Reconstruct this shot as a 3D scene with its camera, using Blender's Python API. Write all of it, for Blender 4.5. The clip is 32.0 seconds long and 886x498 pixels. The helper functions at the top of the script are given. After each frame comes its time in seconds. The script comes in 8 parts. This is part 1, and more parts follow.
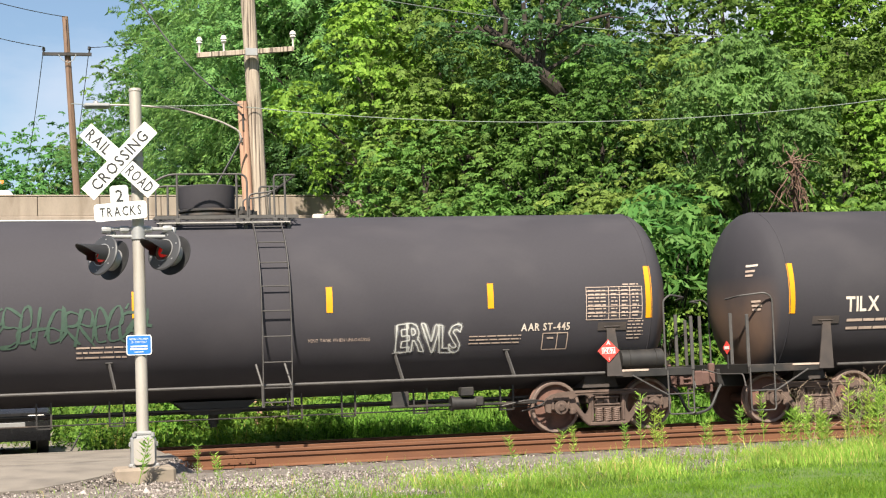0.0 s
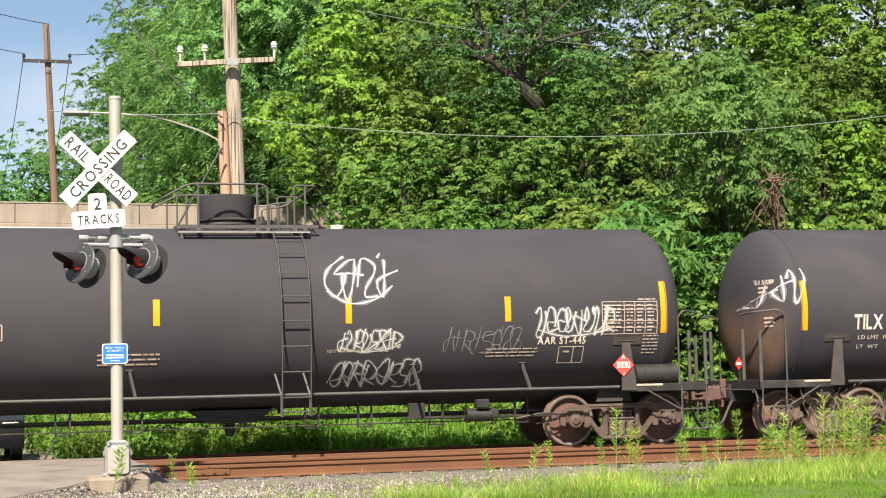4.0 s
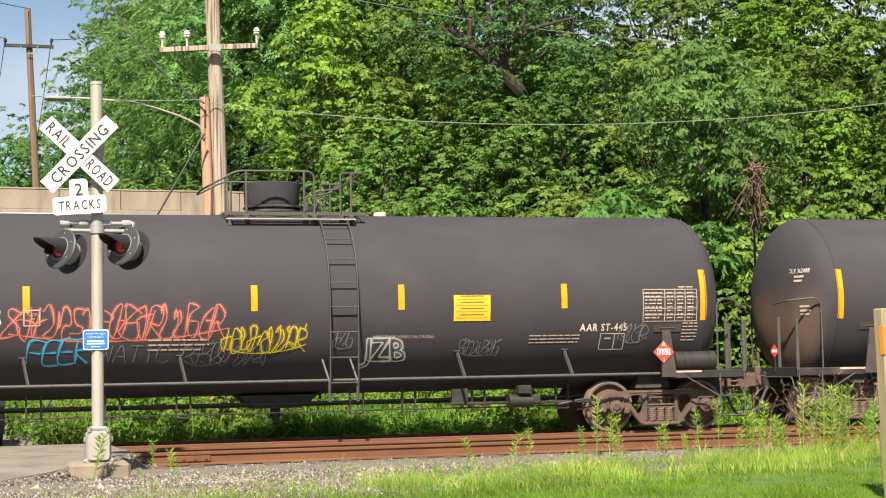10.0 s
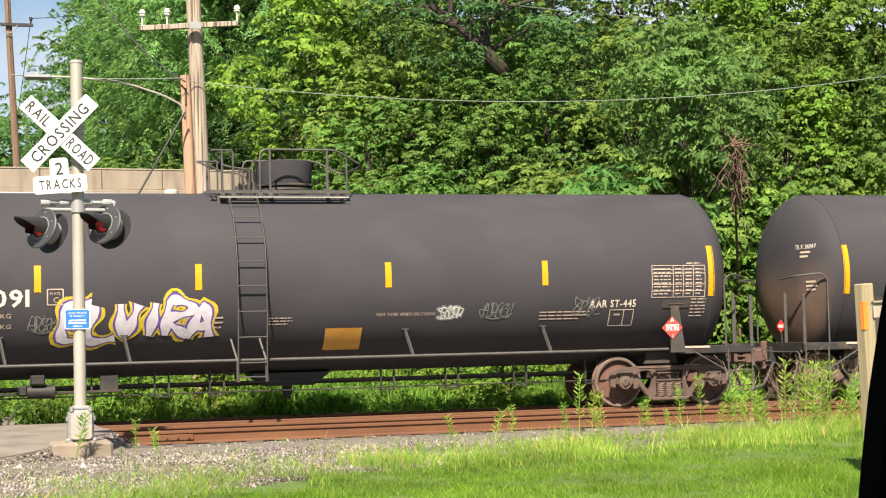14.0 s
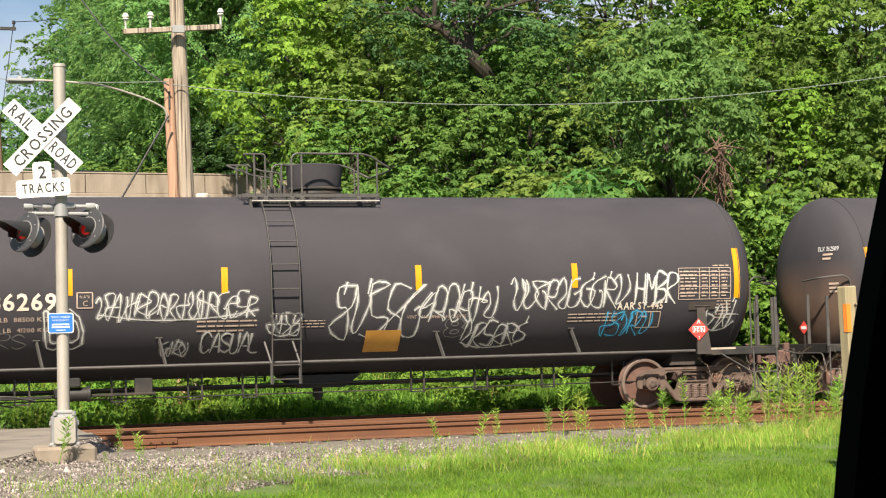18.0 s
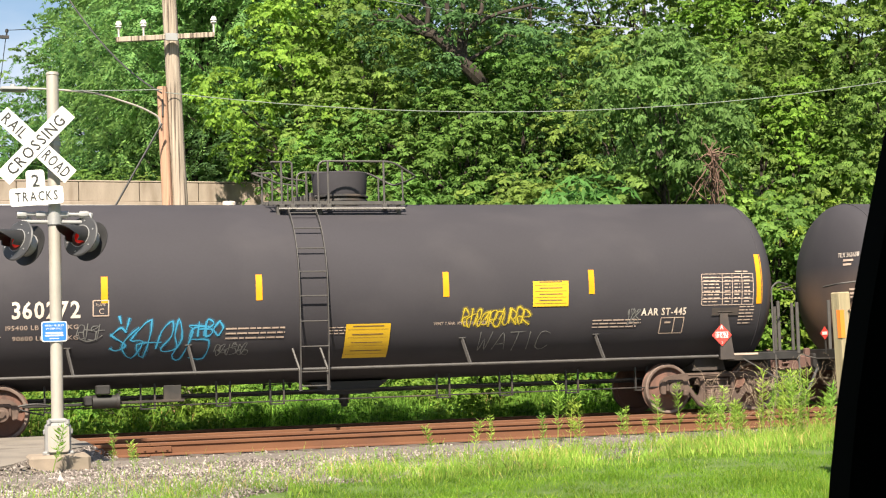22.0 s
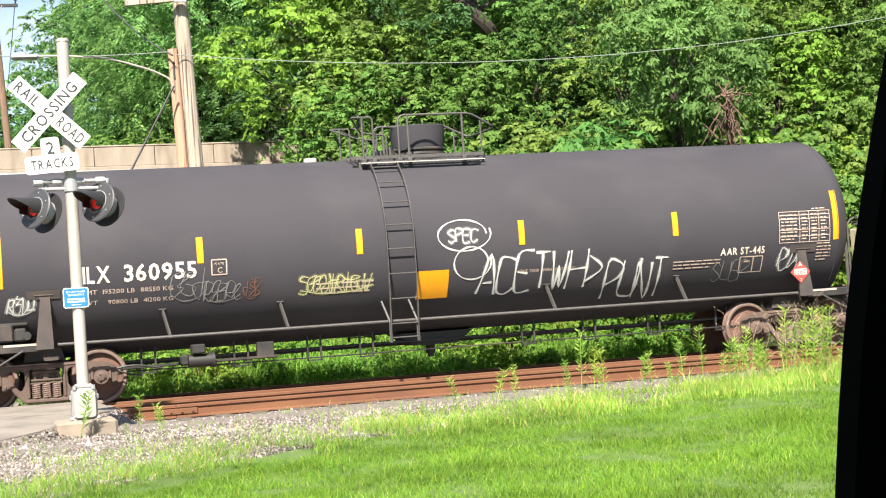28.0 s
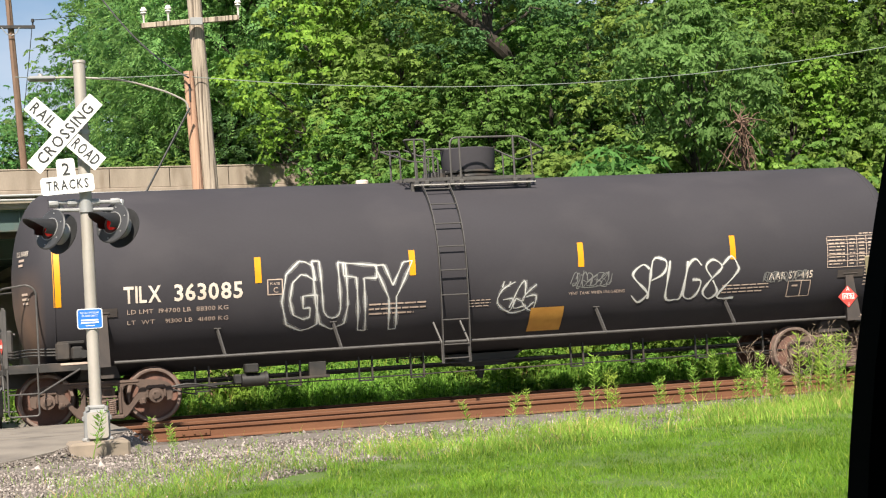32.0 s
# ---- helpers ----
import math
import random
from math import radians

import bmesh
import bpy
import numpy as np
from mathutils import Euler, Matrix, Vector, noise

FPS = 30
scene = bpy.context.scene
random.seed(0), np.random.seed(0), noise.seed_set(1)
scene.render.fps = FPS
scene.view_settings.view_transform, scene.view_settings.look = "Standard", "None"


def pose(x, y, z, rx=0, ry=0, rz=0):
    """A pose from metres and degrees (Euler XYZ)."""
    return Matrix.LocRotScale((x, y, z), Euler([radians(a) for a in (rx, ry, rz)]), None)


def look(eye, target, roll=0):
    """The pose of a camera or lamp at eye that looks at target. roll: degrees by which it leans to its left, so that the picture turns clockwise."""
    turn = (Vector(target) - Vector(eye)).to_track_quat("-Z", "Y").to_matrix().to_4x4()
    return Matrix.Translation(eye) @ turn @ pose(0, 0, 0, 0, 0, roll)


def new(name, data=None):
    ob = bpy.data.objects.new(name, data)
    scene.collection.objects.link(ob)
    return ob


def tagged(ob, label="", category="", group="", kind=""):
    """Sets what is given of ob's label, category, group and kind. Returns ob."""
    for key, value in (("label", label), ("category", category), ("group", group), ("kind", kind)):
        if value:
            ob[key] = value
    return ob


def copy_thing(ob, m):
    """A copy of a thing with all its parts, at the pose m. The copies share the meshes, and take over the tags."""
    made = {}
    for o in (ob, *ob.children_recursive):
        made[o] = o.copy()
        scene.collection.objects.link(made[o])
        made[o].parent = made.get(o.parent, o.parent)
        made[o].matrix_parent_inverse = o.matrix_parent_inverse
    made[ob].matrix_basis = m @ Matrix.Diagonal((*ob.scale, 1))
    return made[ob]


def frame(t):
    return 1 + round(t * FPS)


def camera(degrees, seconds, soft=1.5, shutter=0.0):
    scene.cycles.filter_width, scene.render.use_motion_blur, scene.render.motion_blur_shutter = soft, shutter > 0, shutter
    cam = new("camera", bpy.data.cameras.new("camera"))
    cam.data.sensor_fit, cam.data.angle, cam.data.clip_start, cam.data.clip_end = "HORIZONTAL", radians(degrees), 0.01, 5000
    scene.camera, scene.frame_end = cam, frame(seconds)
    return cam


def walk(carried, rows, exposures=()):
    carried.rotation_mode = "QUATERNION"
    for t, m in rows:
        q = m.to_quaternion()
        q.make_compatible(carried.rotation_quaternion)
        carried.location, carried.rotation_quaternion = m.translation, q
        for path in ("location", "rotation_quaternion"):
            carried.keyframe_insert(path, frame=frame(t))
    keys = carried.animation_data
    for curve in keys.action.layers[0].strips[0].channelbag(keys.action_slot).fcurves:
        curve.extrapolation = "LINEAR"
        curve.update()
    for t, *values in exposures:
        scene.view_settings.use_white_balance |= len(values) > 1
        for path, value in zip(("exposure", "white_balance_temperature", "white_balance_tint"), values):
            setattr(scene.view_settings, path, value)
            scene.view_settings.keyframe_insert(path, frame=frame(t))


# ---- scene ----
# ---- camera ----
# seconds, yaw, pitch, roll (degrees), sideways drift of the hand (metres)
PATH = [
    (0.0, -14.658, 4.135, -2.073, -0.024),
    (0.5, -14.814, 4.155, -1.996, -0.024),
    (1.0, -14.892, 4.201, -1.881, -0.024),
    (1.5, -15.019, 4.229, -1.649, -0.023),
    (2.0, -15.096, 4.291, -1.641, -0.023),
    (2.5, -15.174, 4.349, -1.522, -0.023),
    (3.0, -15.241, 4.505, -1.450, -0.023),
    (3.5, -15.352, 4.549, -1.397, -0.023),
    (5.5, -15.588, 4.567, -1.035, -0.022),
    (6.0, -15.661, 4.542, -0.968, -0.022),
    (6.5, -15.729, 4.605, -0.982, -0.021),
    (7.0, -15.780, 4.652, -1.055, -0.021),
    (7.5, -15.809, 4.702, -1.081, -0.021),
    (8.0, -15.843, 4.710, -1.041, -0.021),
    (8.5, -15.870, 4.662, -0.996, -0.021),
    (9.0, -15.929, 4.557, -0.932, -0.020),
    (9.5, -16.000, 4.374, -0.962, -0.020),
    (10.0, -16.035, 4.109, -1.097, -0.020),
    (10.5, -16.094, 3.830, -1.244, -0.016),
    (11.0, -16.136, 3.605, -1.315, -0.012),
    (11.5, -16.201, 3.399, -1.393, -0.013),
    (12.0, -16.256, 3.230, -1.427, -0.013),
    (12.5, -16.310, 3.154, -1.416, -0.013),
    (13.0, -16.422, 3.176, -1.386, -0.013),
    (13.5, -16.521, 3.260, -1.393, -0.013),
    (14.0, -16.626, 3.317, -1.404, -0.012),
    (14.5, -16.719, 3.342, -1.427, -0.012),
    (16.5, -16.989, 3.179, -1.481, -0.009),
    (17.0, -17.039, 3.257, -1.506, -0.009),
    (17.5, -17.132, 3.383, -1.519, -0.009),
    (18.0, -17.174, 3.416, -1.536, -0.008),
    (18.5, -17.228, 3.408, -1.674, -0.008),
    (19.0, -17.274, 3.423, -1.665, -0.008),
    (19.5, -17.273, 3.429, -1.694, -0.008),
    (20.0, -17.312, 3.407, -1.675, -0.008),
    (20.5, -17.321, 3.422, -1.712, -0.008),
    (21.0, -17.346, 3.515, -1.702, -0.009),
    (21.5, -17.378, 3.617, -1.723, -0.008),
    (22.0, -17.396, 3.658, -1.716, -0.008),
    (22.1, -17.390, 3.665, -1.740, -0.008),
    (22.2, -17.370, 3.460, -1.900, -0.008),
    (22.3, -17.340, 3.080, -2.100, -0.007),
    (22.4, -17.290, 2.620, -2.280, -0.007),
    (22.5, -17.247, 2.343, -2.410, -0.007),
    (23.0, -17.021, 2.325, -2.868, -0.007),
    (23.5, -16.848, 2.302, -3.680, -0.002),
    (24.0, -16.676, 2.291, -4.140, 0.002),
    (24.5, -16.547, 2.333, -4.294, 0.005),
    (25.0, -16.430, 2.255, -4.318, 0.007),
    (25.1, -16.440, 2.100, -4.310, 0.007),
    (25.2, -16.450, 1.860, -4.300, 0.007),
    (25.3, -16.460, 1.760, -4.290, 0.007),
    (25.4, -16.480, 1.670, -4.280, 0.006),
    (25.5, -16.495, 1.648, -4.279, 0.006),
    (27.5, -16.659, 1.815, -4.121, 0.001),
    (28.0, -16.680, 2.022, -3.901, 0.000),
    (28.5, -16.663, 2.203, -3.787, 0.000),
    (29.0, -16.684, 2.319, -3.745, 0.000),
    (29.5, -16.592, 2.406, -3.690, 0.000),
    (30.0, -16.520, 2.557, -3.653, 0.000),
    (30.5, -16.483, 2.708, -3.618, 0.000),
    (31.0, -16.392, 2.783, -3.540, 0.000),
    (31.5, -16.309, 2.823, -3.497, 0.001),
    (32.0, -16.251, 2.871, -3.466, 0.001),
]
EYE = (0.0, -24.22, 1.145)
cam = camera(30.0, 32.0, soft=1.15)


def held(yaw, pitch, roll, drift):
    return pose(EYE[0] + drift, EYE[1], EYE[2], 90 + pitch, 0, yaw) @ pose(0, 0, 0, 0, 0, roll)


walk(cam, [(t, held(a, b, c, d)) for t, a, b, c, d in PATH], exposures=((0, 1.21, 6400, 10), (1, 1.24, 6420, 10), (2, 1.29, 6440, 10), (3, 1.23, 6460, 10), (6, 1.24, 6700, 10), (7, 1.29, 6706, 10), (10, 1.16, 6725, 10), (12, 1.37, 6738, 10), (13, 1.39, 6744, 10), (14, 1.27, 6750, 10), (17, 1.30, 6700, 10), (18, 1.11, 6694, 10), (20, 1.26, 6681, 10), (21, 1.33, 6675, 10), (22, 1.35, 6669, 10), (24, 1.39, 6656, 10), (25, 1.36, 6650, 10), (28, 1.68, 6250, 10), (29, 1.60, 6250, 10), (30, 1.31, 6420, 10), (31, 1.02, 6410, 10), (32, 1.07, 6400, 10)))

# ---- world and sun ----
SUN_DIR = Vector((-0.27, -0.64, 0.72)).normalized()
world = bpy.data.worlds.new("world")
scene.world = world
world.use_nodes = True
wn, wl = world.node_tree.nodes, world.node_tree.links
sky = wn.new("ShaderNodeTexSky")
sky.sky_type = "NISHITA"
sky.sun_disc = False
sky.sun_elevation = math.asin(SUN_DIR.z)
sky.sun_rotation = math.atan2(SUN_DIR.x, SUN_DIR.y)
sky.air_density, sky.dust_density, sky.ozone_density = 1.0, 0.8, 1.2
tc = wn.new("ShaderNodeTexCoord")
cl = wn.new("ShaderNodeTexNoise")
cl.inputs["Scale"].default_value = 2.6
cl.inputs["Detail"].default_value = 7
cl.inputs["Roughness"].default_value = 0.55
mp = wn.new("ShaderNodeMapping")
mp.inputs["Scale"].default_value = (1, 1, 2.6)
mp.inputs["Location"].default_value = (0.3, 0.1, 0.9)
cr = wn.new("ShaderNodeValToRGB")
cr.color_ramp.elements[0].position, cr.color_ramp.elements[1].position = 0.47, 0.70
mx = wn.new("ShaderNodeMix")
mx.data_type = "RGBA"
mx.inputs["B"].default_value = (6.0, 6.5, 7.5, 1)
wl.new(tc.outputs["Generated"], mp.inputs["Vector"])
wl.new(mp.outputs["Vector"], cl.inputs["Vector"])
wl.new(cl.outputs["Fac"], cr.inputs["Fac"])
wl.new(cr.outputs["Color"], mx.inputs["Factor"])
wl.new(sky.outputs["Color"], mx.inputs["A"])
bg = wn["Background"]
wl.new(mx.outputs["Result"], bg.inputs["Color"])
bg.inputs["Strength"].default_value = 0.056

sun = new("sun", bpy.data.lights.new("sun", "SUN"))
sun.data.energy, sun.data.angle, sun.data.color = 5.2, radians(1.2), (1.0, 0.90, 0.76)
sun.matrix_world = look(SUN_DIR * 60, (0, 0, 0))


# ---- materials ----
def mat(name, a, b=None, rough=0.7, metal=0.0, scale=6.0, fine=90.0, bump=0.15, bump_dist=0.01,
        stain=None, stain_at=(0.52, 0.7), stain_scale=1.3, coords="Object", stretch=(1, 1, 1), tone=0.0, spec=0.5, dust=None):
    """A surface in two tones mixed by noise at two scales, with fine relief, and stains if a colour is given."""
    m = bpy.data.materials.new(name)
    m.use_nodes = True
    n, l = m.node_tree.nodes, m.node_tree.links
    p = n["Principled BSDF"]
    b = b or tuple(c * 0.75 for c in a)
    co = n.new("ShaderNodeTexCoord")
    mg = n.new("ShaderNodeMapping")
    mg.inputs["Scale"].default_value = stretch
    l.new(co.outputs[coords], mg.inputs["Vector"])
    big = n.new("ShaderNodeTexNoise")
    big.inputs["Scale"].default_value, big.inputs["Detail"].default_value = scale, 5
    sm = n.new("ShaderNodeTexNoise")
    sm.inputs["Scale"].default_value, sm.inputs["Detail"].default_value = fine, 3
    for t in (big, sm):
        l.new(mg.outputs["Vector"], t.inputs["Vector"])
    add = n.new("ShaderNodeMath")
    add.operation = "MULTIPLY_ADD"
    l.new(sm.outputs["Fac"], add.inputs[0])
    add.inputs[1].default_value = 0.35
    l.new(big.outputs["Fac"], add.inputs[2])
    ramp = n.new("ShaderNodeValToRGB")
    ramp.color_ramp.elements[0].position, ramp.color_ramp.elements[1].position = 0.48, 0.88
    ramp.color_ramp.elements[0].color, ramp.color_ramp.elements[1].color = (*a, 1), (*b, 1)
    l.new(add.outputs[0], ramp.inputs["Fac"])
    col = ramp.outputs["Color"]
    if stain:
        sn = n.new("ShaderNodeTexNoise")
        sn.inputs["Scale"].default_value, sn.inputs["Detail"].default_value = stain_scale, 6
        l.new(mg.outputs["Vector"], sn.inputs["Vector"])
        sr = n.new("ShaderNodeValToRGB")
        sr.color_ramp.elements[0].position, sr.color_ramp.elements[1].position = stain_at
        l.new(sn.outputs["Fac"], sr.inputs["Fac"])
        mix = n.new("ShaderNodeMix")
        mix.data_type = "RGBA"
        l.new(sr.outputs["Color"], mix.inputs["Factor"])
        l.new(col, mix.inputs["A"])
        mix.inputs["B"].default_value = (*stain, 1)
        col = mix.outputs["Result"]
    if dust:
        # road dust thrown up on the ends of a long body
        sx = n.new("ShaderNodeSeparateXYZ")
        l.new(co.outputs["Object"], sx.inputs[0])
        ab = n.new("ShaderNodeMath")
        ab.operation = "ABSOLUTE"
        l.new(sx.outputs["X"], ab.inputs[0])
        dr = n.new("ShaderNodeMapRange")
        dr.inputs["From Min"].default_value, dr.inputs["From Max"].default_value = 7.80, 7.98
        dr.inputs["To Max"].default_value = 1.0
        l.new(ab.outputs[0], dr.inputs["Value"])
        dz = n.new("ShaderNodeMapRange")
        dz.inputs["From Min"].default_value, dz.inputs["From Max"].default_value = 2.75, 2.0
        l.new(sx.outputs["Z"], dz.inputs["Value"])
        dm = n.new("ShaderNodeMath")
        dm.operation = "MULTIPLY"
        l.new(dr.outputs[0], dm.inputs[0])
        l.new(dz.outputs[0], dm.inputs[1])
        dn = n.new("ShaderNodeMath")
        dn.operation = "MULTIPLY"
        l.new(dm.outputs[0], dn.inputs[0])
        dk = n.new("ShaderNodeMapRange")
        dk.inputs["From Min"].default_value, dk.inputs["From Max"].default_value = 0.3, 0.6
        dk.inputs["To Min"].default_value, dk.inputs["To Max"].default_value = 0.35, 0.95
        l.new(big.outputs["Fac"], dk.inputs["Value"])
        l.new(dk.outputs[0], dn.inputs[1])
        md = n.new("ShaderNodeMix")
        md.data_type = "RGBA"
        l.new(dn.outputs[0], md.inputs["Factor"])
        l.new(col, md.inputs["A"])
        md.inputs["B"].default_value = (*dust, 1)
        col = md.outputs["Result"]
    if tone:
        oi = n.new("ShaderNodeObjectInfo")
        hs = n.new("ShaderNodeHueSaturation")
        mr = n.new("ShaderNodeMapRange")
        mr.inputs["To Min"].default_value, mr.inputs["To Max"].default_value = 1 - tone, 1 + tone
        l.new(oi.outputs["Random"], mr.inputs["Value"])
        l.new(mr.outputs["Result"], hs.inputs["Value"])
        l.new(col, hs.inputs["Color"])
        col = hs.outputs["Color"]
    l.new(col, p.inputs["Base Color"])
    p.inputs["Metallic"].default_value = metal
    rr = n.new("ShaderNodeMapRange")
    rr.inputs["To Min"].default_value, rr.inputs["To Max"].default_value = max(0.02, rough - 0.1), min(1, rough + 0.12)
    l.new(big.outputs["Fac"], rr.inputs["Value"])
    l.new(rr.outputs["Result"], p.inputs["Roughness"])
    p.inputs["Specular IOR Level"].default_value = spec
    bp = n.new("ShaderNodeBump")
    bp.inputs["Strength"].default_value, bp.inputs["Distance"].default_value = bump, bump_dist
    l.new(add.outputs[0], bp.inputs["Height"])
    l.new(bp.outputs["Normal"], p.inputs["Normal"])
    return m


def leaf_mat(name, a, b, c, trans=0.48, rough=0.55):
    """Foliage whose tone changes from leaf to leaf and from tree to tree."""
    m = bpy.data.materials.new(name)
    m.use_nodes = True
    n, l = m.node_tree.nodes, m.node_tree.links
    p, out = n["Principled BSDF"], n["Material Output"]
    geo, oi = n.new("ShaderNodeNewGeometry"), n.new("ShaderNodeObjectInfo")
    ramp = n.new("ShaderNodeValToRGB")
    e = ramp.color_ramp.elements
    e[0].color, e[1].color = (*a, 1), (*c, 1)
    mid = e.new(0.5)
    mid.color = (*b, 1)
    l.new(geo.outputs["Random Per Island"], ramp.inputs["Fac"])
    co = n.new("ShaderNodeTexCoord")
    nz = n.new("ShaderNodeTexNoise")
    nz.inputs["Scale"].default_value = 0.7
    l.new(co.outputs["Object"], nz.inputs["Vector"])
    hs = n.new("ShaderNodeHueSaturation")
    mr = n.new("ShaderNodeMapRange")
    mr.inputs["From Min"].default_value, mr.inputs["From Max"].default_value = 0.3, 0.7
    mr.inputs["To Min"].default_value, mr.inputs["To Max"].default_value = 0.72, 1.28
    l.new(nz.outputs["Fac"], mr.inputs["Value"])
    wn_ = n.new("ShaderNodeTexWhiteNoise")
    wn_.noise_dimensions = "1D"
    l.new(oi.outputs["Random"], wn_.inputs["W"])
    tr_ = n.new("ShaderNodeMapRange")
    tr_.inputs["To Min"].default_value, tr_.inputs["To Max"].default_value = 0.78, 1.25
    l.new(wn_.outputs["Value"], tr_.inputs["Value"])
    tone_ = n.new("ShaderNodeMath")
    tone_.operation = "MULTIPLY"
    l.new(mr.outputs["Result"], tone_.inputs[0])
    l.new(tr_.outputs["Result"], tone_.inputs[1])
    l.new(tone_.outputs[0], hs.inputs["Value"])
    hr = n.new("ShaderNodeMapRange")
    hr.inputs["To Min"].default_value, hr.inputs["To Max"].default_value = 0.484, 0.528
    l.new(oi.outputs["Random"], hr.inputs["Value"])
    l.new(hr.outputs["Result"], hs.inputs["Hue"])
    l.new(ramp.outputs["Color"], hs.inputs["Color"])
    l.new(hs.outputs["Color"], p.inputs["Base Color"])
    p.inputs["Roughness"].default_value = rough
    p.inputs["Specular IOR Level"].default_value = 0.12
    tr = n.new("ShaderNodeBsdfTranslucent")
    l.new(hs.outputs["Color"], tr.inputs["Color"])
    sh = n.new("ShaderNodeMixShader")
    sh.inputs["Fac"].default_value = trans
    l.new(p.outputs["BSDF"], sh.inputs[1])
    l.new(tr.outputs["BSDF"], sh.inputs[2])
    l.new(sh.outputs["Shader"], out.inputs["Surface"])
    return m


def glow_mat(name, colour, strength):
    m = bpy.data.materials.new(name)
    m.use_nodes = True
    p = m.node_tree.nodes["Principled BSDF"]
    p.inputs["Base Color"].default_value = (*colour, 1)
    p.inputs["Emission Color"].default_value = (*colour, 1)
    p.inputs["Emission Strength"].default_value = strength
    p.inputs["Roughness"].default_value = 0.25
    return m


